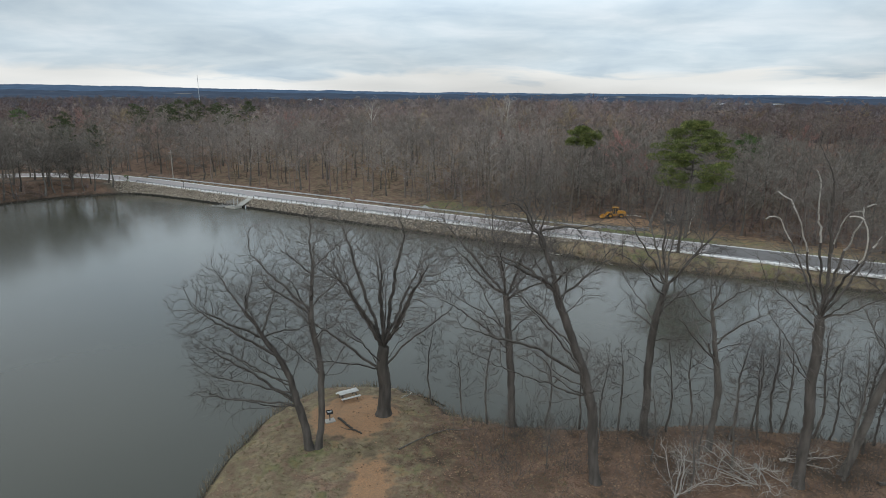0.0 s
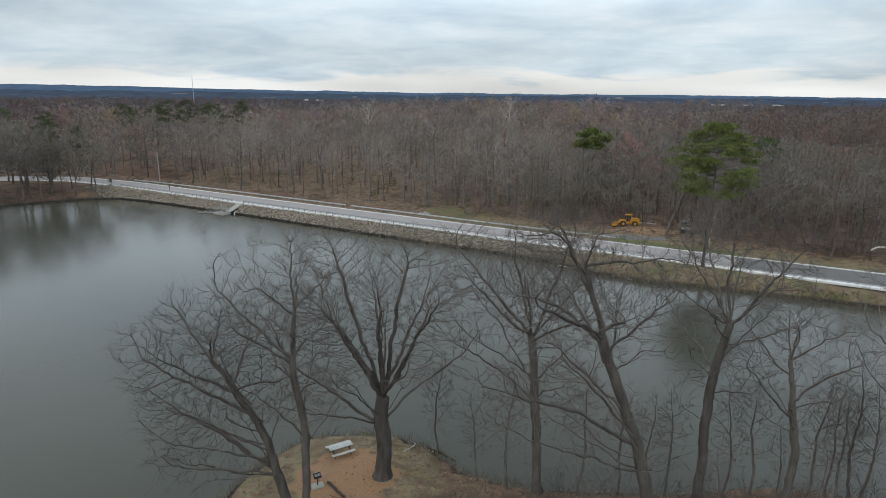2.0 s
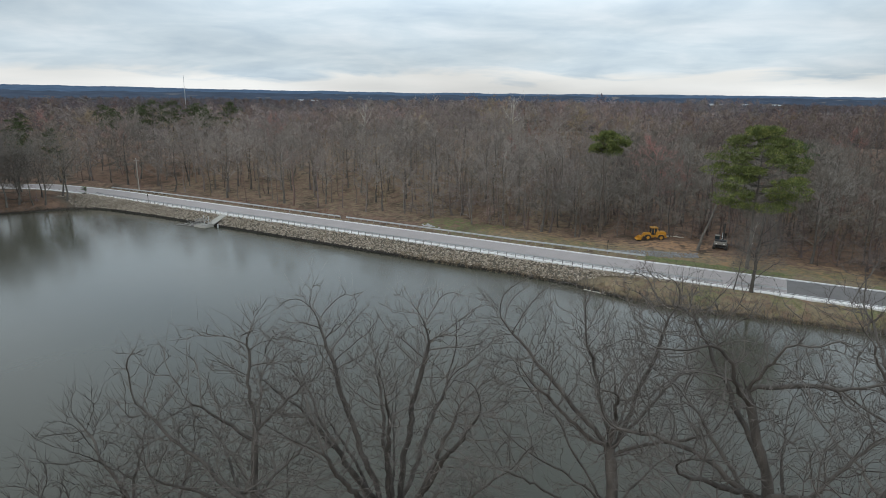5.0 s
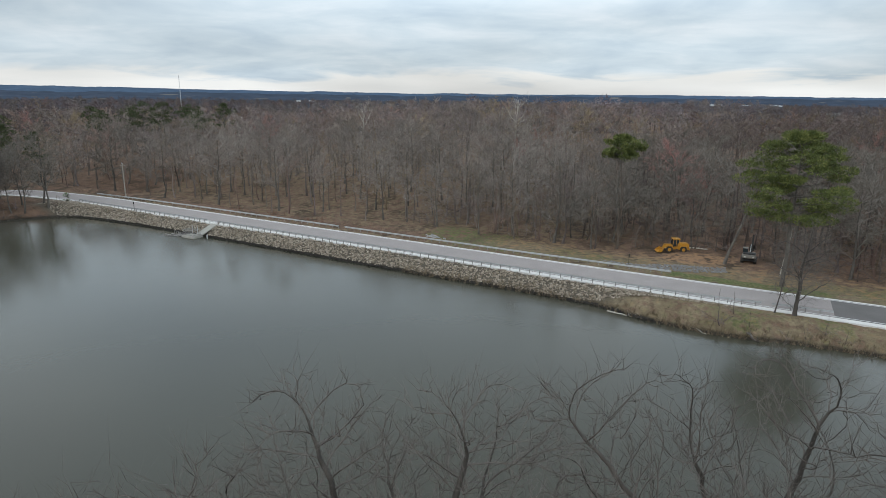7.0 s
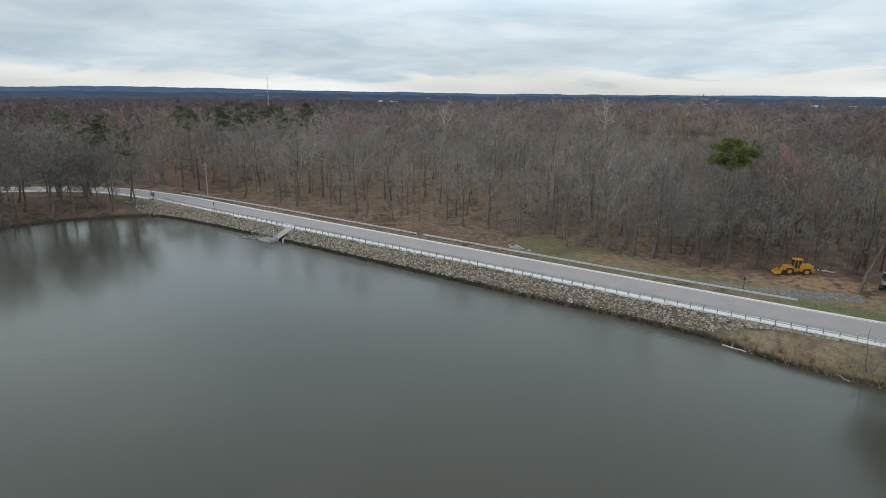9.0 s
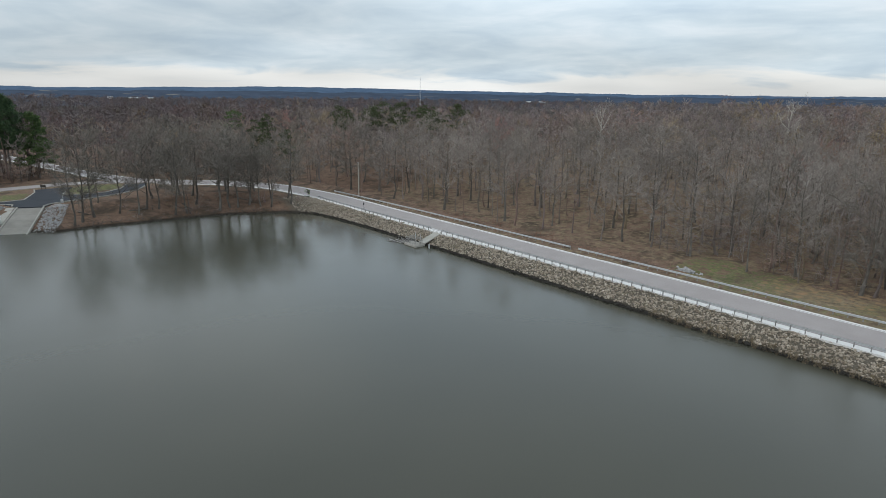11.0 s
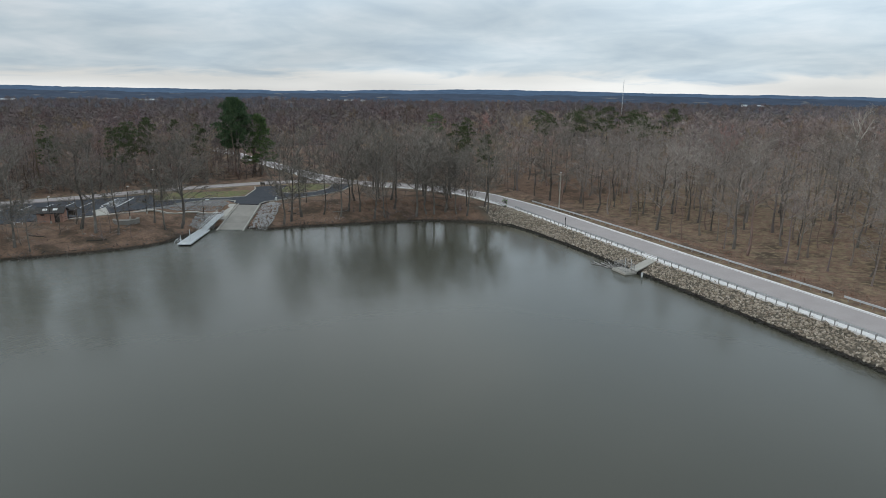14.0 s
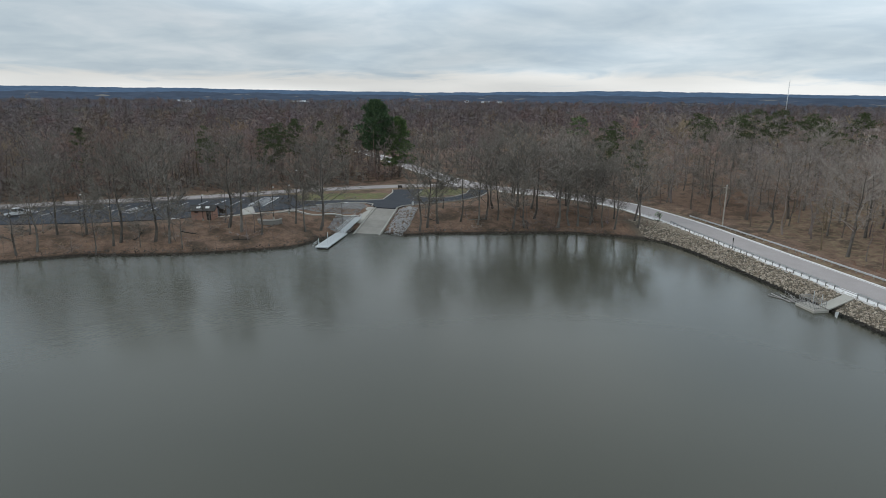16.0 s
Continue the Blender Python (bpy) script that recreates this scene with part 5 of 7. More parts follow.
def stone_template(seed, flat=0.62):
    """A rough angular block of about one metre."""
    rng = np.random.default_rng(seed)
    v = np.array([(x, y, z) for x in (-0.5, 0.5) for y in (-0.5, 0.5) for z in (-0.5, 0.5)])
    v = v * rng.uniform(0.62, 1.05, (8, 1)) + rng.normal(0, 0.08, (8, 3))
    f = np.array([(0, 1, 3), (0, 3, 2), (4, 6, 7), (4, 7, 5), (0, 4, 5), (0, 5, 1), (2, 3, 7), (2, 7, 6), (0, 2, 6), (0, 6, 4), (1, 5, 7), (1, 7, 3)])
    return v * (1.15, 0.9, flat), f


STONES = [stone_template(700 + i) for i in range(7)]
STONE_MESHES = {}


def stones(name, spots, mat, label, category, singles=0, kind="stuff", seed=1):
    """Loose stones: x, y, z, size. The first ones are parts of their own, the rest one mesh."""
    rng = np.random.default_rng(seed)
    vs, fs, base = [], [], 0
    mats = []
    for x, y, z, size in spots:
        e = Euler(rng.uniform(-0.5, 0.5, 2).tolist() + [rng.uniform(0, 6.28)])
        mats.append(Matrix.LocRotScale((x, y, z), e, Vector(rng.uniform(0.7, 1.2, 3)) * size))
    for m in mats[singles:]:
        v, f = STONES[rng.integers(len(STONES))]
        a = np.array(m)
        vs.append(v @ a[:3, :3].T + a[:3, 3]), fs.append(f + base)
        base += len(v)
    ob = tagged(part(name, raw_mesh(name, np.concatenate(vs), np.concatenate(fs), mat), mat), label, category, kind=kind)
    for i, m in enumerate(mats[:singles]):
        key = (i % len(STONES), mat.name)
        if key not in STONE_MESHES:
            STONE_MESHES[key] = raw_mesh("stone", *STONES[key[0]], mat)
        one = part("stone", STONE_MESHES[key], mat, ob)
        one.matrix_basis = m
    return ob


def riprap():
    rng = np.random.default_rng(9)
    out = []
    for i in range(25000):
        s = rng.uniform(-184, -24)
        x, y = dam(s, rng.uniform(108, 116.2))
        out.append((x, y, s))
    x, y, s = np.array(out).T
    sd, z = shore(x, y), height(x, y)
    n = to_dam(x, y)[1]
    ok = (sd > -0.35) & (n < 115.7 + 0.3 * ripple(x, y, 2, 1)) & ~((s < -128.3) & (s > -130.8) & (n > 111)) & ~((s < -127.8) & (s > -132) & (n < 112.2))
    # the stones thin out towards the grassy end
    ok &= ~((s > -48) & (n < 112.6 + 0.13 * (s + 48)))
    spots = [(a, b, c + 0.06, rng.choice([rng.uniform(0.13, 0.25), rng.uniform(0.2, 0.37)])) for a, b, c, k in zip(x, y, z, ok) if k]
    spots.sort(key=lambda p: abs(to_dam(p[0], p[1])[0] + 55))
    wet = [(a, b, c, k * 0.8) for a, b, c, k in spots if c < 0.30]
    spots = [p for p in spots if p[2] >= 0.30]
    for (x0, y0), (x1, y1) in zip(LAKE[9:18], LAKE[10:19]):
        for i in range(int(math.hypot(x1 - x0, y1 - y0) * 11)):
            t = rng.uniform()
            wet.append((x0 + (x1 - x0) * t + rng.normal(0, 0.12), y0 + (y1 - y0) * t + rng.normal(0, 0.12), rng.uniform(-0.05, 0.2), rng.uniform(0.26, 0.5)))
    stones("wet_stones", wet, WET_STONE, "dark wet stones along the waterline of the dam", "stones", 30, seed=7)
    stones("riprap", spots, STONE, "tan and grey riprap stones on the dam's lake face", "riprap", 280)


WET_STONE = plain("wet_dark_stone", (0.042, 0.037, 0.03), (0.026, 0.023, 0.02), 3, 0.9, vary=0.2)
GREY_STONE = plain("pale_grey_rock", (0.36, 0.35, 0.345), (0.22, 0.215, 0.21), 1.5, 0.9, vary=0.3)


def intake():
    """The concrete intake with its slab, rails, wing plates and debris guard."""
    x, y = dam(-130.2, 111.6)
    turn = math.degrees(math.atan2(AY, AX))
    ob = thing("intake_structure", (x, y, 0), "weathered concrete lake intake with a slab and pipe railings", "intake", turn=turn)
    bm = boxed(-2.2, 1.6, -2.0, 0.5, -1.5, 0.34, 0.06)
    box(bm, -2.0, 1.4, -1.8, 0.2, 0.34, 0.44, 0.03)
    part("concrete_box", bm, CONCRETE, ob)
    bm = boxed(-0.7, 1.3, 0.0, 4.8, -0.12, 0.08, 0.03, m=Matrix.Translation((0.5, 0.2, 0.5)) @ Matrix.Rotation(radians(20), 4, "X"))
    part("slab", bm, CONCRETE, ob, "sloping concrete slab")
    # the steel debris cage over the inlet
    for xx in (-1.9, 1.3):
        for yy in (-1.7, 0.1):
            part("cage_post", rodded((xx, yy, 0.3), (xx, yy, 1.7), 0.045), POST, ob)
    for i in range(13):
        xx = -1.9 + 3.2 * i / 12
        part("cage_bar", rodded((xx, -1.72, 0.2), (xx, -1.72, 1.6), 0.02, None, 5), POST, ob)
        part("roof_bar", rodded((xx, -1.7, 1.62), (xx, 0.1, 1.72), 0.02, None, 5), POST, ob)
    for i in range(7):
        yy = -1.7 + 0.3 * i
        for xx in (-1.92, 1.32):
            part("cage_bar", rodded((xx, yy, 0.2), (xx, yy, 1.65), 0.02, None, 5), POST, ob)
    for z in (0.6, 1.15, 1.65):
        part("rail", rodded((-1.9, -1.7, z), (1.3, -1.7, z), 0.03), POST, ob)
        for xx in (-1.9, 1.3):
            part("rail", rodded((xx, -1.7, z), (xx, 0.1, z), 0.03), POST, ob)
    for a in (-1.4, 0.2):
        part("valve_stem", rodded((a, 0.3, 0.4), (a, 0.3, 2.3), 0.05), STEEL, ob, "white valve post")
    part("wing_plate", slab([(-0.6, -0.8), (-0.5, 0.6), (0.75, 1.05), (0.1, -0.8)], -0.02, 0.02, 0), STEEL, ob, "upright bent grey metal sheet").matrix_basis = pose(3.6, -0.1, 0.1, 0, 0, -25)
    for i in range(9):
        part("debris_plank", boxed(-3.4, 0.8, -0.07, 0.07, -0.05, 0.06, 0.0, m=pose(-4.0 + 0.3 * i, -2.0 + 0.36 * i, 0.08, 0, 0, 24 * math.sin(i * 1.7))), POST, ob, "grey floating boom timber")
    for i in range(6):
        part("guard_bar", rodded((-1.4 - 0.9 * i, -1.6 + 0.15 * i, -0.2), (-1.5 - 0.9 * i, -1.7 + 0.2 * i, 0.9), 0.03), POST, ob)
    for z in (0.35, 0.8):
        part("guard_rail_bar", rodded((-1.4, -1.65, z), (-6.0, -0.75, z), 0.025), POST, ob)


def pole(name, x, y, tall, r, mat, label, category):
    ob = thing(name, (x, y, land_at(x, y)), label, category)
    part("shaft", rodded((0, 0, -0.4), (0, 0, tall), r, r * 0.72, 10), mat, ob)
    return ob


DARK_WOOD = plain("dark_wet_timber", (0.07, 0.06, 0.05), (0.04, 0.035, 0.03), 3, 0.8)
DARK_METAL = plain("dark_bronze_metal", (0.05, 0.045, 0.04), (0.03, 0.028, 0.026), 4, 0.5, 0.4)
DARK_POLE = plain("weathered_timber_pole", (0.25, 0.225, 0.195), (0.17, 0.15, 0.13), 2, 0.9)
utility = pole("utility_pole", -87.6, 198.6, 9.1, 0.16, POLE, "pale timber utility pole behind the guard rail", "utility pole")
part("crossarm", boxed(-0.7, 0.7, -0.06, 0.06, 8.5, 8.62, 0.01), POLE, utility)
part("cap", rodded((0, 0, 9.05), (0, 0, 9.2), 0.14), STEEL, utility)
thin = pole("timber_pole", -11.4, 178.6, 6.0, 0.08, DARK_POLE, "thin grey pole standing at the edge of the woods", "pole")
part("band", rodded((0, 0, 4.9), (0, 0, 5.0), 0.1), STEEL, thin)
marker = pole("marker_post", -76.6, 180.0, 2.3, 0.06, DARK_METAL, "dark marker post behind the lakeside rail", "post")
part("plate", boxed(-0.13, 0.13, -0.07, -0.05, 1.7, 2.25, 0.0), DARK_METAL, marker)
small_post = pole("marker_post", *dam(-43.5, 130.2), 2.0, 0.04, DARK_METAL, "thin dark post beside the drainage stones", "post")
part("plate", boxed(-0.1, 0.1, -0.06, -0.04, 1.55, 1.95, 0.0), DARK_METAL, small_post)

# ---- vehicles below the dam ----
YELLOW = plain("worn_yellow_paint", (0.58, 0.28, 0.03), (0.42, 0.20, 0.035), 2, 0.5)
TYRE = plain("rubber_tyre", (0.05, 0.045, 0.04), (0.09, 0.075, 0.055), 3, 0.9)
GLASS = shade("dark_window_glass", 0.08, 0, 0.5)[0]
GLASS.node_tree.nodes["Principled BSDF"].inputs["Base Color"].default_value = (0.03, 0.04, 0.045, 1)
BLACK = plain("black_grille", (0.03, 0.03, 0.03), (0.05, 0.05, 0.05), 5, 0.7)
MACHINE_GREY = plain("dusty_machine_paint", (0.27, 0.25, 0.22), (0.16, 0.15, 0.135), 2, 0.7)
WHITE_PAINT = plain("white_vehicle_paint", (0.74, 0.75, 0.76), (0.62, 0.63, 0.64), 2, 0.3, bump=0.02)


def wheel(parent, x, y, r, width, hub, hub_label=""):
    """A tyre with lugs and its rim; the axle runs along y."""
    bm = bmesh.new()
    ring = [(r * 0.55, -0.5), (r * 0.9, -0.5), (r, -0.32), (r, 0.32), (r * 0.9, 0.5), (r * 0.55, 0.5)]
    seg = 20
    rows = [[bm.verts.new((a * math.cos(t), b * width, a * math.sin(t))) for a, b in ring] for t in (2 * math.pi * i / seg for i in range(seg))]
    for i in range(seg):
        for j in range(len(ring)):
            bm.faces.new((rows[i][j], rows[i][(j + 1) % 6], rows[(i + 1) % seg][(j + 1) % 6], rows[(i + 1) % seg][j]))
    for i in range(seg):
        t = 2 * math.pi * i / seg
        box(bm, -0.05, 0.05, -0.45 * width, 0.45 * width, r * 0.97, r * 1.05, 0, Matrix.Rotation(-t, 4, "Y") @ Matrix.Rotation(0.35, 4, "Z"))
    ob = new("wheel")
    ob.parent = parent
    ob.matrix_basis = pose(x, y, r)
    part("tyre", bm, TYRE, ob)
    bm = rodded((0, -0.38 * width, 0), (0, 0.38 * width, 0), r * 0.57, None, 18)
    rod(bm, (0, -0.45 * width, 0), (0, 0.45 * width, 0), r * 0.22, None, 10)
    part("rim", bm, hub, ob, hub_label)


def slab(points, y0, y1, bevel=0.03):
    """A side outline (x, z) pushed out between y0 and y1."""
    bm = bmesh.new()
    a = [bm.verts.new((x, y0, z)) for x, z in points]
    b = [bm.verts.new((x, y1, z)) for x, z in points]
    m = len(points)
    bm.faces.new(a), bm.faces.new(b[::-1])
    for i in range(m):
        bm.faces.new((a[i], b[i], b[(i + 1) % m], a[(i + 1) % m]))
    bmesh.ops.recalc_face_normals(bm, faces=bm.faces)
    if bevel:
        bmesh.ops.bevel(bm, geom=list(bm.edges), offset=bevel, segments=1, affect="EDGES")
    return bm


def wheel_loader(x, y, turn):
    ob = thing("wheel_loader", (x, y, land_at(x, y) - 0.03), "yellow wheel loader parked on muddy ground by the woods", "wheel loader", turn=turn)
    part("engine_body", slab([(-3.5, 0.75), (-3.5, 1.9), (-3.2, 2.15), (-1.1, 2.2), (-0.9, 1.9), (-0.9, 0.8), (-1.4, 0.6), (-3.1, 0.6)], -0.8, 0.8, 0.06), YELLOW, ob)
    part("grille", boxed(-3.54, -3.48, -0.6, 0.6, 1.0, 1.95, 0.0), BLACK, ob, "black radiator grille")
    part("exhaust", rodded((-1.9, 0.45, 2.15), (-1.9, 0.45, 2.85), 0.06), BLACK, ob, "black exhaust stack")
    part("counterweight", boxed(-3.75, -3.45, -1.0, 1.0, 0.6, 1.0, 0.05), YELLOW, ob)
    part("front_frame", slab([(-0.9, 0.8), (-0.9, 1.3), (0.6, 1.45), (1.5, 1.2), (1.7, 0.8), (1.2, 0.6), (-0.6, 0.6)], -0.5, 0.5, 0.05), YELLOW, ob)
    cab = part("cab", slab([(-1.25, 1.6), (-1.2, 3.0), (0.05, 3.0), (0.3, 1.9), (0.15, 1.35), (-1.0, 1.35)], -0.72, 0.72, 0.05), GLASS, ob, "dark glazed cab")
    for yy in (-0.74, 0.74):
        for xx, top in ((-1.2, -1.17), (-0.55, -0.55), (0.2, 0.06)):
            part("pillar", rodded((xx, yy, 1.4), (top, yy, 3.0), 0.05), YELLOW, cab)
    part("cab_roof", boxed(-1.45, 0.3, -0.85, 0.85, 3.0, 3.2, 0.06), YELLOW, ob)
    part("beacon", rodded((-0.6, 0.2, 3.2), (-0.6, 0.2, 3.36), 0.07), PAINT, ob)
    for xx in (-2.2, 1.0):
        for yy in (-1.0, 1.0):
            wheel(ob, xx, yy, 0.74, 0.56, YELLOW, "yellow wheel rim")
        for yy in (-1.02, 1.02):
            part("fender", slab([(xx - 0.85, 1.1), (xx - 0.7, 1.58), (xx + 0.7, 1.58), (xx + 0.85, 1.1), (xx + 0.8, 1.1), (xx + 0.65, 1.52), (xx - 0.65, 1.52), (xx - 0.8, 1.1)], yy - 0.28, yy + 0.28, 0), YELLOW, ob)
    for yy in (-0.5, 0.5):
        part("lift_arm", slab([(0.1, 1.55), (0.2, 1.8), (1.7, 1.5), (2.75, 0.6), (2.7, 0.4), (2.5, 0.4), (1.6, 1.22)], yy - 0.1, yy + 0.1, 0.02), YELLOW, ob)
        part("ram", rodded((0.6, yy * 0.6, 1.0), (2.1, yy * 0.6, 0.85), 0.07), STEEL, ob)
    bucket = [(2.6, 0.95), (2.55, 0.3), (2.75, 0.08), (3.75, 0.05), (3.75, 0.09), (2.8, 0.14), (2.63, 0.33), (2.68, 0.95)]
    part("bucket", slab(bucket, -1.25, 1.25, 0), YELLOW, ob)
    for yy in (-1.25, 1.22):
        part("bucket_side", slab([(2.6, 0.95), (2.55, 0.3), (2.75, 0.08), (3.75, 0.06), (3.2, 0.6)], yy, yy + 0.03, 0), YELLOW, ob)
    part("ladder", boxed(-0.75, -0.35, -1.05, -0.95, 0.5, 1.4, 0.02), YELLOW, ob)
    return ob


def excavator(x, y, turn):
    ob = thing("excavator", (x, y, land_at(x, y) - 0.03), "grey tracked excavator with raised boom beside the woods", "excavator", turn=turn)
    for yy in (-1.25, 1.25):
        track = part("track", slab([(-1.75, 0.45), (-1.55, 0.85), (1.55, 0.85), (1.75, 0.45), (1.5, 0.05), (-1.5, 0.05)], yy - 0.28, yy + 0.28, 0.04), DARK_METAL, ob, "muddy steel track")
        for i in range(13):
            xx = -1.5 + 0.25 * i
            part("track_plate", boxed(xx - 0.09, xx + 0.09, yy - 0.3, yy + 0.3, 0.84, 0.89, 0), DARK_METAL, track)
            part("track_plate", boxed(xx - 0.09, xx + 0.09, yy - 0.3, yy + 0.3, 0.01, 0.06, 0), DARK_METAL, track)
    part("undercarriage", boxed(-1.1, 1.1, -0.95, 0.95, 0.35, 0.95, 0.05), BLACK, ob)
    part("counterweight", boxed(-2.0, -1.3, -1.35, 1.35, 1.1, 1.95, 0.16), MACHINE_GREY, ob)
    part("house", boxed(-1.3, 1.2, -1.3, 1.3, 1.05, 1.9, 0.08), MACHINE_GREY, ob)
    part("engine_cover", boxed(-1.9, -0.4, -1.2, 1.2, 1.92, 2.15, 0.06), BLACK, ob)
    cab = part("cab", slab([(-0.3, 1.9), (-0.25, 2.85), (0.95, 2.85), (1.25, 2.1), (1.2, 1.3), (-0.3, 1.3)], 0.35, 1.3, 0.04), GLASS, ob, "dark glazed cab")
    part("cab_roof", boxed(-0.38, 1.05, 0.3, 1.35, 2.85, 2.95, 0.03), MACHINE_GREY, cab)
    part("boom", slab([(0.6, 1.6), (0.9, 1.35), (2.2, 3.6), (3.2, 5.2), (2.9, 5.35), (1.7, 3.85)], -0.55, -0.2, 0.03), DARK_METAL, ob, "dark raised boom")
    part("stick", slab([(2.85, 5.35), (3.15, 5.3), (3.9, 3.0), (3.7, 2.75), (3.5, 2.9)], -0.5, -0.25, 0.03), DARK_METAL, ob, "dark stick")
    part("ram", rodded((1.0, -0.15, 1.5), (2.1, -0.15, 3.3), 0.08), STEEL, ob)
    part("bucket", slab([(3.5, 2.9), (3.9, 2.8), (4.2, 2.0), (3.8, 1.6), (3.3, 1.7), (3.7, 2.1)], -0.9, 0.15, 0.03), DARK_METAL, ob, "dark toothed bucket")
    for yy in (-0.8, 0.8):
        part("tail_light", boxed(-2.03, -1.99, yy - 0.15, yy + 0.15, 1.35, 1.5, 0), PAINT, ob)
    return ob


intake()
wheel_loader(41.6, 148.2, 176).scale = (0.83, 0.83, 0.83)
excavator(52.9, 141.0, 62).scale = (0.86, 0.86, 0.86)

# ---- the wooded point ----
GREY_PLANK = plain("weathered_white_plank", (0.60, 0.58, 0.55), (0.45, 0.43, 0.40), 2, 0.85, vary=0.1)


def picnic_table(x, y, turn):
    ob = thing("picnic_table", (x, y, land_at(x, y) + 0.01), "weathered white picnic table on bare orange earth", "picnic table", turn=turn)
    for i in range(5):
        yy = -0.31 + 0.155 * i
        part("tabletop_plank", boxed(-0.98, 0.98, yy - 0.07, yy + 0.07, 0.72, 0.765, 0.006), GREY_PLANK, ob)
    for side in (-1, 1):
        for k in (0, 1):
            yy = side * (0.66 + 0.145 * k)
            part("seat_plank", boxed(-0.98, 0.98, yy - 0.065, yy + 0.065, 0.42, 0.46, 0.006), GREY_PLANK, ob)
    for xx in (-0.68, 0.68):
        for side in (-1, 1):
            bm = rodded((xx, side * 0.62, 0), (xx, side * 0.2, 0.72), 0.04, None, 6)
            part("leg", bm, DARK_METAL, ob, "dark metal leg")
        part("crossbar", boxed(xx - 0.025, xx + 0.025, -0.82, 0.82, 0.36, 0.42, 0.005), DARK_METAL, ob)
        part("crossbar", boxed(xx - 0.025, xx + 0.025, -0.36, 0.36, 0.66, 0.72, 0.005), DARK_METAL, ob)
    return ob


def grill(x, y):
    ob = thing("pedestal_grill", (x, y, land_at(x, y)), "black pedestal grill on a small pale concrete pad", "grill", turn=25)
    part("pad", boxed(-0.45, 0.45, -0.35, 0.35, -0.08, 0.1, 0.02), CONCRETE, ob, "pale concrete pad")
    part("post", rodded((0, 0, 0.05), (0, 0, 0.78), 0.045), BLACK, ob)
    bm = boxed(-0.26, 0.26, -0.2, 0.2, 0.76, 0.79)
    box(bm, -0.26, -0.24, -0.2, 0.2, 0.79, 1.02)
    box(bm, 0.24, 0.26, -0.2, 0.2, 0.79, 1.02)
    box(bm, -0.24, 0.24, 0.18, 0.2, 0.79, 1.02)
    part("firebox", bm, BLACK, ob)
    for i in range(7):
        part("grate_bar", rodded((-0.24, -0.16 + 0.05 * i, 0.95), (0.24, -0.16 + 0.05 * i, 0.95), 0.008, None, 5), STEEL, ob)


def fallen(name, pts, r0, r1, mat, label, category="log", stubs=0, seed=1):
    """A fallen limb that lies on the ground along points (x, y)."""
    rng = np.random.default_rng(seed)
    p = np.array(pts, float)
    t = np.linspace(0, len(p) - 1, 14)
    x, y = np.interp(t, range(len(p)), p[:, 0]), np.interp(t, range(len(p)), p[:, 1])
    rad = np.linspace(r0, r1, 14)
    z = np.maximum(height(x, y), -0.05) + rad * 0.8 + 0.05 * np.sin(t * 5) ** 2
    line = np.column_stack([x, y, z])
    line[1:-1] += rng.normal(0, r0 * 0.3, (12, 3))
    ob = thing(name, tuple(line[0]), label, category)
    v, q = tubes([(line - line[0], rad)], 8)
    part("stem", raw_mesh("stem", v, [], mat, q, True), mat, ob)
    for i in range(stubs):
        j = int(rng.integers(3, 13))
        way = unit(np.array([rng.normal(), rng.normal(), abs(rng.normal(0, 0.6)) + 0.2]))
        length = rng.uniform(0.5, 1.6)
        a = line[j] - line[0]
        mid = a + way * length * 0.5 + rng.normal(0, 0.08, 3)
        v, q = tubes([(np.array([a, mid, a + way * length]), [rad[j] * 0.6, rad[j] * 0.4, 0.012])], 5)
        part("branch", raw_mesh("branch", v, [], mat, q), mat, ob)
    return ob


picnic_table(-9.05, 54.3, 31)
grill(-10.0, 49.7)
fallen("log", [(-9.3, 50.0), (-8.1, 48.6), (-6.9, 47.6)], 0.11, 0.07, DARK_WOOD, "dark log lying across the orange earth", stubs=1)
fallen("fallen_branch", [(-3.5, 45.0), (-1.8, 46.6), (0.4, 48.3), (2.4, 48.7)], 0.07, 0.03, GREY_BARK, "long grey branch fallen on dead leaves", stubs=4, seed=3)
fallen("driftwood", [(-2.2, 57.3), (-0.8, 56.6), (0.3, 55.4)], 0.12, 0.06, DARK_WOOD, "dark driftwood stranded at the water's edge", stubs=1, seed=4)
fallen("fallen_branch", [(-4.0, 55.0), (-3.2, 56.2), (-3.0, 57.0)], 0.06, 0.03, PALE_BARK, "short pale branch near the shore", stubs=1, seed=6)


def dead_top(x, y, seed, size, turn):
    """The bleached, tangled top of a fallen tree, lying on its side."""
    ob = thing("dead_branch", (x, y, land_at(x, y)), "bleached tangled tree top fallen on leaf litter", "branch", turn=turn)
    k = size / 4.6
    shape = fill_crown(seed, [(-2.6 * k, 0, 0.15), (-1.2 * k, 0.1, 0.5), (0.4 * k, 0, 0.7)], 0.10, [(0.6 * k, 0, 1.1 * k, 2.6 * k, 2.0 * k, 1.1 * k, int(170 * k))], limbs=10, fork=0.2, step=0.3, kill=0.5, lift=0.02, tip=0.016)
    crown_parts(ob, *shape, DEAD_WOOD, DEAD_WOOD, 0.008, 0.5, None, (6, 4, 4))


DEAD_WOOD = make_bark("grey_dead_wood", (0.46, 0.42, 0.375), (0.28, 0.25, 0.22))
for i, (x, y, size) in enumerate(((18.4, 41.4, 5.4), (21.6, 41.8, 5.8), (24.0, 40.6, 4.6), (29.4, 43.6, 3.6))):
    dead_top(x, y, 120 + i, size, 60 + i * 95)
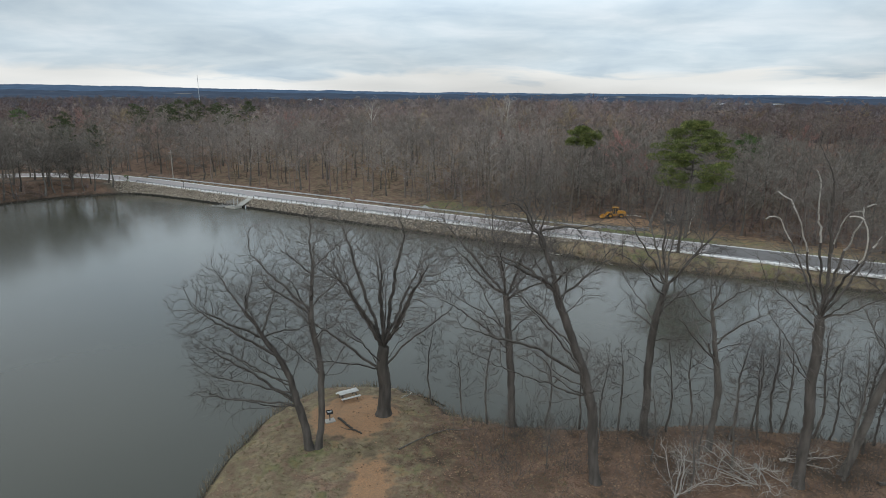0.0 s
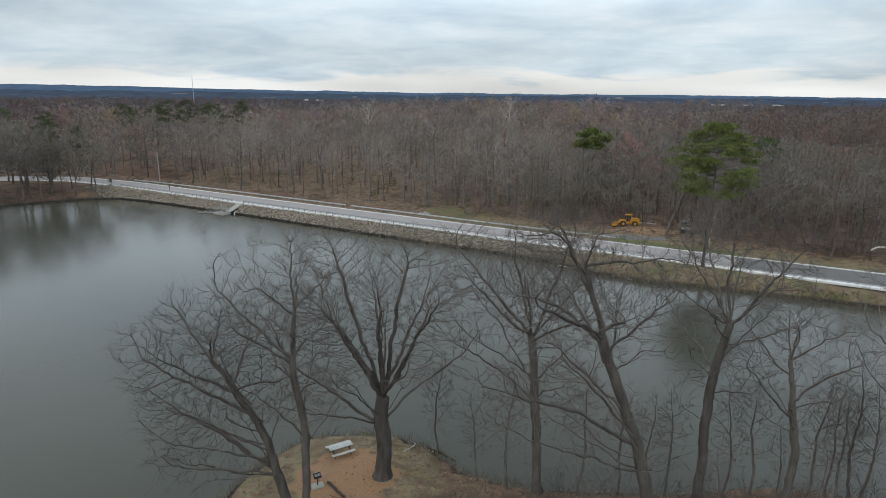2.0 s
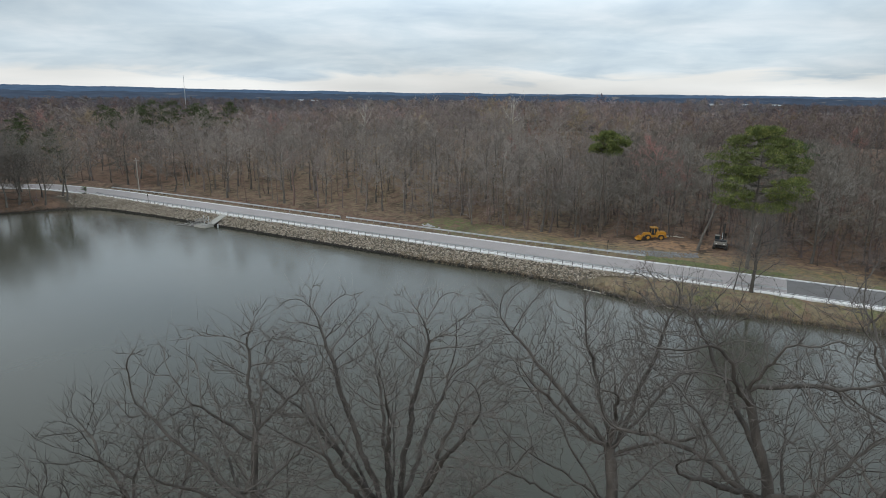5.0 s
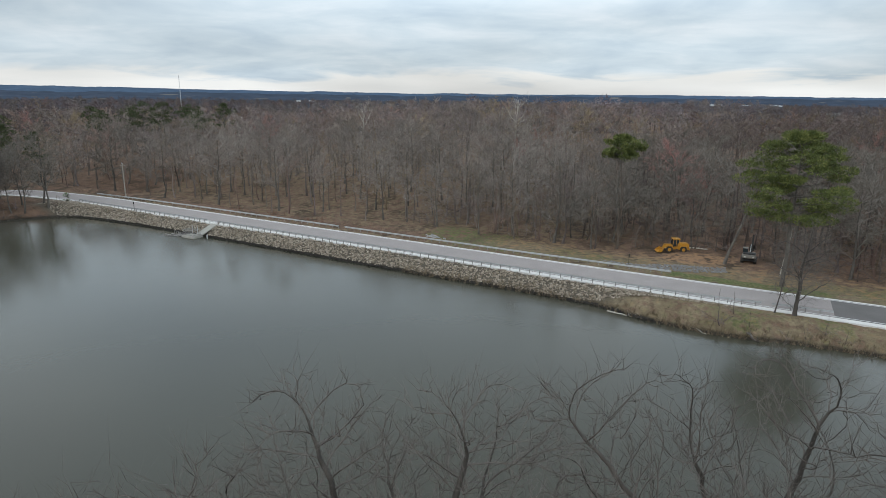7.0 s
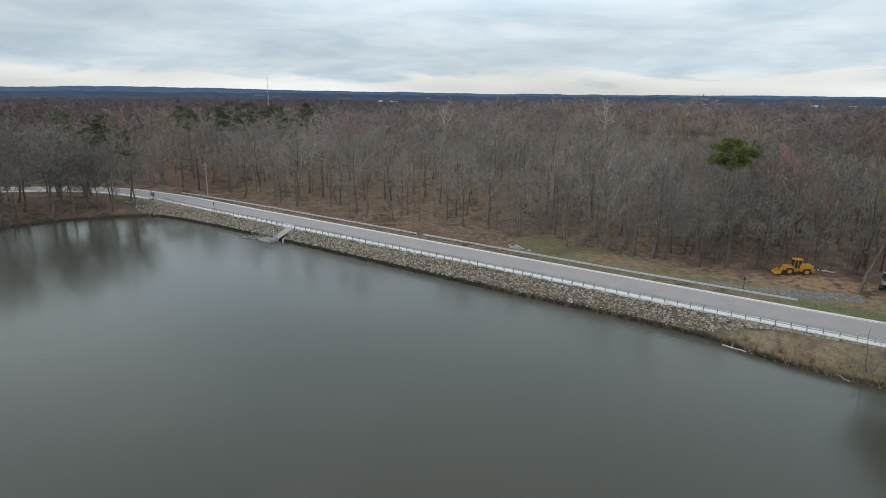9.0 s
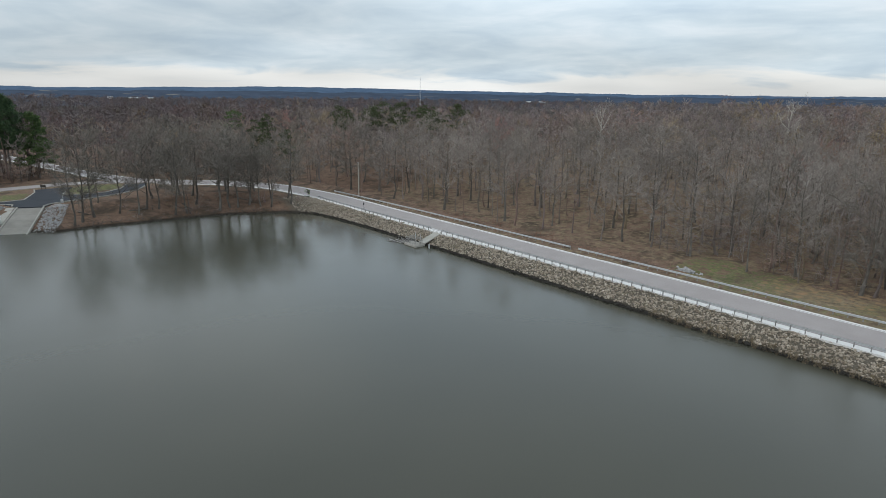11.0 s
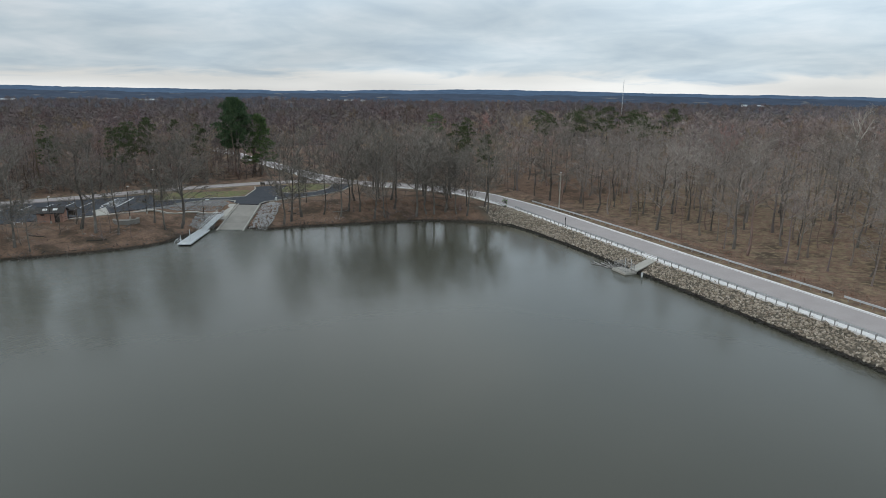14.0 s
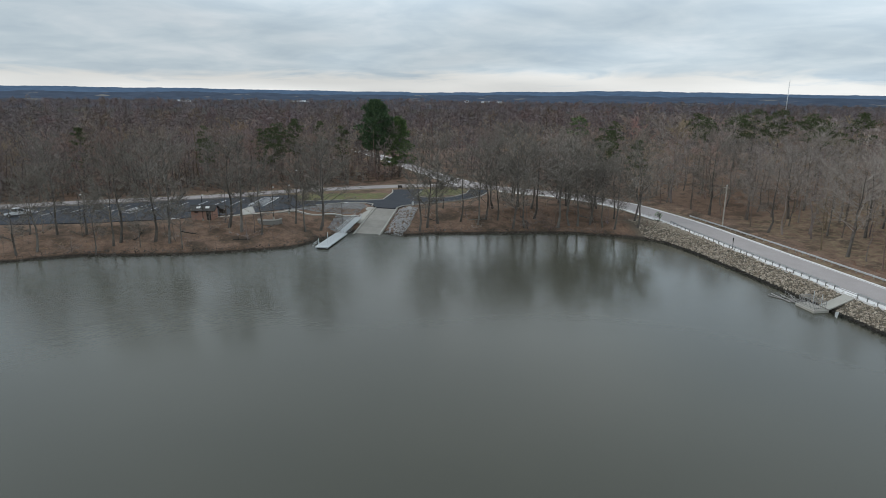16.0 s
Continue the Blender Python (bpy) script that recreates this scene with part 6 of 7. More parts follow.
fallen("log", [(33.4, 41.2), (36.5, 41.8), (39.0, 41.4)], 0.16, 0.1, GREY_BARK, "grey log lying among dead leaves", stubs=3, seed=8)


for i, (x, y, turn, long) in enumerate(((-152.5, 104.5, 0.4, 4.5), (-147.5, 121.0, 1.9, 4.0), (-157.5, 96.5, 2.4, 5.0), (-128.0, 162.5, 0.9, 4.5), (-121.5, 171.0, 2.7, 5.5), (-134.5, 153.5, 0.2, 4.0), (-144.0, 112.0, 1.2, 3.5), (-113.0, 183.0, 0.5, 4.0))):
    dx, dy = math.cos(turn) * long / 2, math.sin(turn) * long / 2
    fallen("log", [(x - dx, y - dy), (x + 0.1, y - 0.1), (x + dx, y + dy)], 0.13, 0.06, (DARK_WOOD, GREY_BARK)[i % 2], "fallen limb lying on the leaf-covered lake bank", stubs=3, seed=20 + i)


def brush():
    """Low leafless bushes along the wooded bank, and dry reeds by the dam."""
    rng = np.random.default_rng(77)
    tw = []
    for i in range(260):
        x, y = rng.uniform(2.0, 56), rng.uniform(38, 51.5)
        if shore(np.array([x]), np.array([y]))[0] < 0.2:
            continue
        z, tall = land_at(x, y), rng.uniform(0.8, 3.4)
        for j in range(13):
            a = np.array([x, y, z]) + rng.normal(0, 0.55, 3) * (1, 1, 0)
            way = unit(np.array([rng.normal(0, 0.5), rng.normal(0, 0.5), 1.0]))
            b = a + way * tall * rng.uniform(0.5, 1)
            tw.append((a, b))
            for k in range(3):
                c = a + (b - a) * rng.uniform(0.4, 0.9)
                tw.append((c, c + unit(way + rng.normal(0, 0.6, 3)) * tall * 0.3))
    v, t = sprigs(tw, 0.011)
    tagged(part("bare_brush", raw_mesh("bare_brush", v, t, GREY_BARK), GREY_BARK), "thin leafless brush on the wooded bank", "brush", kind="stuff")
    blades = []
    for i in range(9000):
        s = rng.uniform(-78, 40)
        x, y = dam(s, rng.uniform(107.5, 119))
        blades.append((x, y, s))
    x, y, s = np.array(blades).T
    sd, z = shore(x, y), height(x, y)
    keep = (sd > -0.4) & (sd < np.where(s > -40, 1.7, 1.2) * rng.uniform(0.3, 1, len(x)))
    out = []
    for a, b, c in zip(x[keep], y[keep], z[keep]):
        for j in range(7):
            p = np.array([a, b, max(c, -0.1)]) + rng.normal(0, 0.1, 3) * (1, 1, 0)
            out.append((p, p + unit(np.array([rng.normal(0, 0.3), rng.normal(0, 0.3), 1.0])) * rng.uniform(0.35, 0.95)))
    # grass that has taken root between the stones
    ts, tn = rng.uniform(-180, -26, 1500), rng.uniform(109.5, 116, 1500)
    for a, b in (dam(i, j) for i, j in zip(ts, tn)):
        if shore(np.array([a]), np.array([b]))[0] > 0.6:
            p = np.array([a, b, land_at(a, b) + 0.1])
            for j in range(5):
                out.append((p + rng.normal(0, 0.12, 3) * (1, 1, 0), p + unit(np.array([rng.normal(0, 0.6), rng.normal(0, 0.6), 1.0])) * rng.uniform(0.15, 0.4)))
    # a fringe of dead stems round the bare point
    for (x0, y0), (x1, y1) in zip(LAKE[46:56], LAKE[47:57]):
        for i in range(int(math.hypot(x1 - x0, y1 - y0) * 26)):
            t = rng.uniform()
            a, b = x0 + (x1 - x0) * t + rng.normal(0, 0.45), y0 + (y1 - y0) * t + rng.normal(0, 0.45)
            p = np.array([a, b, max(0.0, 0.35)])
            out.append((p - (0, 0, 0.3), p + unit(np.array([rng.normal(0, 0.5), rng.normal(0, 0.5), 0.8])) * rng.uniform(0.2, 0.7)))
    v, t = sprigs(out, 0.02)
    tagged(part("dry_reeds", raw_mesh("dry_reeds", v, t, REED), REED), "tan dry reeds along the lake edge", "reeds", kind="stuff")



def point_litter():
    """Dead leaves and tufts of dry grass on the wooded point."""
    rng = np.random.default_rng(91)
    x, y = rng.uniform(-20, 46, 30000), rng.uniform(30, 59, 30000)
    keep = (shore(x, y) > 0.35) & (rng.uniform(0, 1, len(x)) < smooth01(x, -9, 3) * 0.8 + 0.10)
    x, y = x[keep], y[keep]
    p = np.column_stack([x, y, height(x, y) + 0.03])
    a = rng.uniform(0, 6.28, len(x))
    r = rng.uniform(0.05, 0.12, (len(x), 1))
    d = np.column_stack([np.cos(a), np.sin(a), rng.normal(0, 0.25, len(x))]) * r
    e = np.column_stack([-np.sin(a), np.cos(a), rng.normal(0, 0.25, len(x))]) * r * 0.8
    v = np.stack([p - d, p + e, p + d + (0, 0, 0.02), p - e], 1).reshape(-1, 3)
    tagged(part("leaf_litter", raw_mesh("leaf_litter", v, [], LEAF, np.arange(len(v)).reshape(-1, 4)), LEAF), "curled brown dead leaves on the wooded point", "leaves", kind="stuff")
    x, y = rng.uniform(-20, 10, 9000), rng.uniform(28, 59, 9000)
    bare = np.minimum(np.hypot((x + 8) / 4.2, (y - 51) / 4.6), np.hypot((x + 5.2) / 2.2, (y - 40.5) / 4.5))
    keep = (shore(x, y) > 0.2) & (bare > 1.0) & (rng.uniform(0, 1, len(x)) < 0.45 + 0.5 * ripple(x, y, 2.5, 1.0))
    x, y = x[keep].repeat(4), y[keep].repeat(4)
    p = np.column_stack([x, y, height(x, y)]) + rng.normal(0, 0.07, (len(x), 3)) * (1, 1, 0)
    tip = p + np.column_stack([rng.normal(0, 0.1, len(x)), rng.normal(0, 0.1, len(x)), rng.uniform(0.06, 0.22, len(x))])
    v, t = sprigs(np.stack([p, tip], 1), 0.014)
    tagged(part("grass_tufts", raw_mesh("grass_tufts", v, t, GRASS), GRASS), "short tufts of dry grass on the point", "grass", kind="stuff")


LEAF = make_needles("dead_leaves", (0.13, 0.075, 0.045), (0.36, 0.23, 0.14))
GRASS = make_needles("winter_grass", (0.13, 0.115, 0.06), (0.33, 0.28, 0.17))
point_litter()


def shore_debris():
    """Roots, sticks and dead stems along the wooded lake bank, added to draw the shade of its undercut edge."""
    rng = np.random.default_rng(88)
    tw, spots = [], []
    edge = LAKE[18:40]
    for (x0, y0), (x1, y1) in zip(edge, edge[1:]):
        for i in range(int(math.hypot(x1 - x0, y1 - y0) * 14)):
            t = rng.uniform()
            x, y = x0 + (x1 - x0) * t + rng.normal(0, 0.5), y0 + (y1 - y0) * t + rng.normal(0, 0.5)
            if off_poly(RAMP, np.array([x]), np.array([y]))[0] < 3.5:
                continue
            spots.append((x, y))
    p = np.array(spots)
    z = np.maximum(height(p[:, 0], p[:, 1]), -0.05)
    for (x, y), zz in zip(p, z):
        for a in (np.array([x, y, zz]),):
            tw.append((a, a + unit(np.array([rng.normal(), rng.normal(), abs(rng.normal(0, 0.5)) + 0.1])) * rng.uniform(0.4, 1.8)))
    v, t = sprigs(tw, 0.055)
    tagged(part("shore_debris", raw_mesh("shore_debris", v, t, BARK), BARK), "dark roots and sticks added along the lake bank for its undercut shade", "debris", kind="stuff")


shore_debris()
REED = make_needles("dry_reed", (0.13, 0.098, 0.062), (0.43, 0.335, 0.22))
brush()

# ---- evergreens, snags and the dark shrub tree ----


def conifer(x, y, tall, base, wide, needles, label, seed, clumps=70, fill=80, cone=False, name="pine_tree", leaf=0.42, thick=0.3, tiers=0):
    """A pine: a trunk, limbs and tufts of needles in uneven layers."""
    rng = np.random.default_rng(seed)
    ob = thing(name, (x, y, land_at(x, y) - 0.2), label, "tree", "pines among bare trees")
    z = np.linspace(0, tall * 0.96, 8)
    trunk = np.column_stack([np.cumsum(rng.normal(0, 0.12, 8)), np.cumsum(rng.normal(0, 0.12, 8)), z])
    v, q = tubes([(trunk, np.interp(z, [0, tall], [tall * 0.014, 0.04]))], 8)
    part("trunk", raw_mesh("trunk", v, [], GREY_BARK, q, True), GREY_BARK, ob)
    arms, tufts = [], []
    for i in range(clumps):
        u = rng.uniform(0, 1)
        if tiers:
            u = (int(u * tiers) + 0.5 + rng.normal(0, 0.13)) / tiers
        h = base + (tall - base) * u
        reach = wide * ((1 - u) ** 0.8 * 0.85 + 0.14 if cone else math.sqrt(max(1 - (2 * u - 0.85) ** 2 * 0.9, 0.05))) * rng.uniform(0.35, 1.0)
        az = i * 2.4 + rng.normal(0, 0.5)
        start = np.array([np.interp(h * 0.94, z, trunk[:, 0]), np.interp(h * 0.94, z, trunk[:, 1]), h * 0.94])
        end = np.array([math.cos(az) * reach, math.sin(az) * reach, h + (-0.04 * tall if cone else 0.02 * tall)])
        arms.append(([start, start * 0.5 + end * 0.5 + (0, 0, -0.2), end], [0.07, 0.05, 0.02]))
        size = wide * (rng.uniform(0.15, 0.25) if tiers else rng.uniform(0.16, 0.3)) * (0.75 if cone else 1.0)
        for j in range(fill):
            d = unit(rng.normal(0, 1, 3))
            p = end + d * np.array([1.0, 1.0, thick]) * size * rng.uniform(0.3, 1.0) ** 0.5
            way, side = unit(d + (0, 0, 0.5) + rng.normal(0, 0.4, 3)), unit(rng.normal(0, 1, 3))
            tufts.append((p + side * leaf * 0.22, p - side * leaf * 0.22, p + way * leaf * rng.uniform(0.7, 1.4)))
    v, q = tubes(arms, 4)
    part("limb", raw_mesh("limb", v, [], GREY_BARK, q), GREY_BARK, ob)
    tufts = np.array(tufts).reshape(-1, 3)
    part("crown", raw_mesh("crown", tufts, np.arange(len(tufts)).reshape(-1, 3), needles), needles, ob)
    return ob


MID_NEEDLE = make_needles("mid_green_needles", (0.05, 0.085, 0.03), (0.15, 0.20, 0.07))
conifer(51.0, 126.5, 24.0, 10.5, 7.9, NEEDLE, "large olive green pine with layered boughs above the road", 1, 120, 330, leaf=0.34, thick=0.34, tiers=9)
conifer(39.3, 177.8, 20.0, 15.0, 5.0, NEEDLE, "olive green pine crown among bare trees", 2, 80, 170, leaf=0.42, thick=0.42)
conifer(-197, 181.5, 23.0, 9, 5.8, DARK_NEEDLE, "tall dark green pine behind the boat launch", 3, 120, 110, leaf=0.6, thick=0.45)
conifer(-203, 185, 24.0, 9, 6.2, DARK_NEEDLE, "tall dark green pine behind the boat launch", 4, 120, 110, leaf=0.6, thick=0.45)
conifer(-191.5, 186.5, 20.5, 5, 6.0, MID_NEEDLE, "lighter green pine beside two dark ones", 5, 110, 90, True, leaf=0.6)
for i, (x, y, tall) in enumerate(((-115, 271.8, 24), (-122, 276, 22), (-108, 274, 23), (-101, 280, 22), (-95, 272, 21), (-130, 268, 20), (-88, 284, 22), (-138, 280, 21), (-182, 268.4, 21.5), (87, 179, 21.5))):
    tall *= 0.84
    conifer(x, y, tall, tall * 0.55, 5.0, DULL_NEEDLE if i < 8 else MID_NEEDLE, "dull green pine standing in leafless woods", 30 + i, 34, 46, leaf=0.6)
for i, (x, y, tall) in enumerate(((-201, 143, 16.5), (-207, 148, 16), (-212, 152, 17), (-218, 157, 17), (-215, 170, 17), (-221, 164, 17), (-227, 167, 17.5), (-234, 171, 17.5), (-205, 128, 17), (-209, 175, 16), (-134, 218, 18.5), (-144, 238, 18.5), (-139, 229, 16), (-120, 214, 15), (-226, 100, 16.5))):
    conifer(x, y, tall, tall * 0.35, 3.0, DULL_NEEDLE, "small dull green pine at the edge of bare woods", 60 + i, 44, 60, leaf=0.45)

bare_tree("snag", 47.8, 139.5, 61, 24.0, 0.2, "pale broken dead tree leaning beside parked machines", bark=GREY_BARK, twig=GREY_BARK, lean=(0.19, 0.02), fork=0.45, counts=(6, 4, 3, 3), ratio=(0.34, 0.4, 0.4, 0.4), spread=0.7, share=0.75)
full_tree("shrub_tree", 43.2, 109.5, 62, 0.24, [(0, 0, 0), (0.1, 0, 2.5), (0, 0, 6), (0.2, 0, 9.5)],
          [(0, 0, 6.6, 3.4, 3.2, 4.6, 1500), (0.4, 0, 10.0, 2.2, 2.0, 2.8, 350)], "dark many-stemmed bare tree with a hazy crown beside the road", limbs=18, fork=0.08, kill=0.42, lift=0.1)
bare_tree("slender_tree", 41.0, 110.4, 63, 8.0, 0.08, "slender bare tree beside a dark shrub", fork=0.3, counts=(9, 6, 5, 4), ratio=(0.3, 0.42, 0.4, 0.4), share=0.8)
bare_tree("white_tree", -33.5, 286.2, 64, 21.8, 0.3, "pale sycamore standing out in grey woods", bark=PALE_BARK, twig=PALE_BARK, fork=0.4, counts=(9, 6, 5, 4), ratio=(0.4, 0.45, 0.4, 0.4))
bare_tree("white_tree", 30.0, 300.0, 65, 22.5, 0.3, "pale sycamore standing out in grey woods", bark=PALE_BARK, twig=PALE_BARK, fork=0.4, counts=(9, 6, 5, 4), ratio=(0.4, 0.45, 0.4, 0.4))
bare_tree("white_trunk_tree", 5.2, 164.0, 66, 15.0, 0.14, "slim tree with a pale trunk at the woods' edge", bark=GREY_BARK, twig=GREY_BARK, fork=0.5, counts=(9, 6, 5, 4), ratio=(0.3, 0.42, 0.4, 0.4), share=0.8)
bare_tree("dead_sapling", 54.4, 133.0, 68, 8.5, 0.09, "bleached dead sapling at the edge of the woods", bark=PALE_BARK, twig=GREY_BARK, fork=0.35, counts=(8, 4, 3, 3), ratio=(0.34, 0.42, 0.4, 0.4), share=0.8)
FRESH_LEAF = make_needles("fresh_green_leaves", (0.10, 0.19, 0.05), (0.22, 0.34, 0.10))
conifer(-98.8, 190.8, 2.6, 0.5, 1.1, FRESH_LEAF, "small sapling with fresh green leaves above the riprap", 90, 24, 16, name="sapling", leaf=0.16)
fallen("log", [(44.5, 150.5), (47.0, 149.8), (49.0, 149.5)], 0.14, 0.1, PALE_BARK, "pale cut log lying at the edge of the woods", stubs=2, seed=9)
fallen("stump_root", [(35.8, 106.9), (36.3, 106.0), (36.6, 105.2)], 0.2, 0.08, GREY_BARK, "grey rotted stump leaning at the water's edge", "stump", stubs=4, seed=10)
fallen("driftwood", [(30.2, 109.2), (31.0, 107.9)], 0.06, 0.05, PALE_BARK, "pale stick poking out of the bank", stubs=0, seed=11)
fallen("driftwood", [(20.4, 116.6), (22.2, 115.2), (23.8, 113.9)], 0.09, 0.04, PALE_BARK, "pale driftwood caught on the reedy shore", stubs=5, seed=12)

# ---- the boat launch and parking area ----


def sheet(name, points, z, mat, label, category, thick=0.25, parent=None):
    """A level paved area with an edge."""
    bm = bmesh.new()
    f = bm.faces.new([bm.verts.new((x, y, z)) for x, y in points])
    bmesh.ops.recalc_face_normals(bm, faces=[f])
    if f.normal.z < 0:
        f.normal_flip()
    side = bmesh.ops.extrude_face_region(bm, geom=[f])
    bmesh.ops.translate(bm, verts=[v for v in side["geom"] if isinstance(v, bmesh.types.BMVert)], vec=(0, 0, 0))
    low = [v for v in bm.verts if v not in set(side["geom"])]
    bmesh.ops.translate(bm, verts=low, vec=(0, 0, -thick))
    bmesh.ops.recalc_face_normals(bm, faces=bm.faces)
    ob = part(name, bm, mat, parent)
    if category:
        tagged(ob, label, category, kind="structure")
    return ob


lot = sheet("parking_lot", LOT, LOT_Z, NEW_ASPHALT, "fresh dark asphalt parking area with white stall lines", "parking lot")


def stripe(a, b, wide=0.14, z=LOT_Z + 0.006, parent=None):
    """A painted line."""
    d = Vector((b[0] - a[0], b[1] - a[1], 0)).normalized()
    s = Vector((-d.y, d.x, 0)) * wide / 2
    bm = bmesh.new()
    pts = [Vector((*a, z)) - s, Vector((*b, z)) - s, Vector((*b, z)) + s, Vector((*a, z)) + s]
    bm.faces.new([bm.verts.new(p) for p in pts])
    part("stall_line", bm, PAINT, parent)


for i in range(13):
    t = i / 12
    a = (-187.5 + 17.5 * t, 79.5 + 50.0 * t)
    stripe(a, (a[0] - 7.0, a[1] + 6.6), 0.2, parent=lot)
for i in range(5):
    a = (-184.6 + 1.3 * i, 103.6 - 1.3 * i)
    stripe(a, (a[0] + 1.6, a[1] + 1.9), 0.16, parent=lot)
stripe((-184.8, 103.4), (-178.6, 97.4), 0.16, parent=lot), stripe((-183.2, 105.6), (-176.6, 99.2), 0.16, parent=lot)
for i in range(9):
    a = (-179.2 + 1.15 * i, 133.4 - 1.05 * i)
    stripe(a, (a[0] + 1.9, a[1] + 2.2), 0.18, parent=lot)
stripe((-179.8, 133.6), (-169.4, 124.2), 0.18, parent=lot), stripe((-178, 136.6), (-167.6, 127.2), 0.18, parent=lot)

# the drained concrete and kerbs


def kerb(points, z, label="pale concrete kerb", wide=0.28, high=0.15):
    pts = []
    for (x0, y0), (x1, y1) in zip(points, points[1:]):
        m = max(1, int(math.hypot(x1 - x0, y1 - y0) / 1.5))
        pts += [(x0 + (x1 - x0) * i / m, y0 + (y1 - y0) * i / m, 0) for i in range(m)]
    pts.append((*points[-1], 0))
    zs = z if callable(z) else (lambda x, y: z)
    pts = [(x, y, zs(x, y)) for x, y, _ in pts]
    v, q = sweep(pts, [(-wide / 2, -0.3), (-wide / 2, high - 0.02), (-wide / 2 + 0.03, high), (wide / 2 - 0.03, high), (wide / 2, high - 0.02), (wide / 2, -0.3)])
    return tagged(part("kerb", raw_mesh("kerb", v, [], CONCRETE, q), CONCRETE), label, "kerb", kind="structure")


kerb([(-145.6, 151.6), (-146.8, 154), (-147, 156), (-146.4, 162), (-144.6, 168.6), (-144.8, 175), (-146.5, 181), (-150, 187)], LOT_Z)
kerb([(-168.9, 137.1), (-164, 146.3), (-159.5, 152), (-157.7, 156), (-166, 165.2), (-170.2, 168.2)], LOT_Z)
kerb([(-157.2, 186.6), (-152, 180.3), (-149.8, 173), (-152.5, 167.6), (-157, 166), (-163, 173)], LOT_Z)
kerb([(-161, 138), (-159.5, 146), (-156.3, 149.6), (-153.6, 150.2), (-151.5, 148.4)], LOT_Z)


WORN_CONCRETE = plain("worn_ramp_concrete", (0.31, 0.285, 0.25), (0.22, 0.2, 0.175), 0.5, 0.9, vary=0.08)


def ramp():
    """The grooved concrete launching ramp, its kerbs and the landing beside it."""
    ob = thing("boat_ramp", (-138.2, 138.2, 0), "grooved pale concrete boat ramp running into the lake", "boat ramp", kind="structure", turn=37.3)
    # local y runs up the bank
    rise = math.atan2(3.25, 14.4)
    tilt = Matrix.Rotation(rise, 4, "X")
    for i in range(13):
        y0 = -3.4 + 1.36 * i
        t = np.clip(y0 / 14.2, 0, 1)
        part("ramp_slab", boxed(-2.75 + 0.2 * t, 2.75 - 0.3 * t, y0 + 0.01, y0 + 1.35, -0.2, 0.0, 0.0, m=Matrix.Translation((0, 0, 0.02)) @ tilt), WORN_CONCRETE, ob)
    for xx, lean in ((-2.95, -0.014), (2.95, 0.021)):
        part("ramp_kerb", boxed(-0.16, 0.16, -1.2, 14.6, -0.3, 0.2, 0.02, m=Matrix.Translation((xx, 0, 0.02)) @ Matrix.Rotation(lean, 4, "Z") @ tilt), CONCRETE, ob)
    part("landing", boxed(-4.9, -3.2, 5.2, 14.6, -0.3, 0.02, 0.02, m=Matrix.Translation((0, 0, 0.12)) @ tilt), CONCRETE, ob)


ramp()
sheet("walkway", [(-159.9, 119.0), (-160.4, 122.2), (-169.2, 125.4), (-166.2, 121)], LOT_Z + 0.03, CONCRETE, "pale concrete crossing into the parking area", "walkway", 0.1)
FOOTPATH = [(-161.0, 112.5, 3.1, 0.7), (-160.4, 120.0, 3.1, 0.7), (-158.6, 125.2, 3.0, 0.6), (-156.3, 129.8, 2.85, 0.6), (-152.3, 133.6, 2.65, 0.6), (-150.1, 138.1, 2.45, 0.6), (-147.2, 141.8, 2.2, 0.6)]


def footpath():
    c, nrm = resample(FOOTPATH, 0.8)
    z = np.maximum(height(c[:, 0], c[:, 1]) + 0.05, 0)
    pts = np.column_stack([c[:, :2], z])
    v, q = sweep(pts, [(-0.55, -0.3), (-0.55, 0.03), (0.55, 0.03), (0.55, -0.3)])
    tagged(part("footpath", raw_mesh("footpath", v, [], CONCRETE, q), CONCRETE), "narrow pale concrete footpath down to the dock", "path", kind="structure")


footpath()

DECK = plain("grey_dock_deck", (0.50, 0.51, 0.51), (0.42, 0.43, 0.43), 2, 0.7)
ALU = plain("pale_aluminium", (0.68, 0.69, 0.70), (0.58, 0.59, 0.60), 3, 0.4, 0.3)


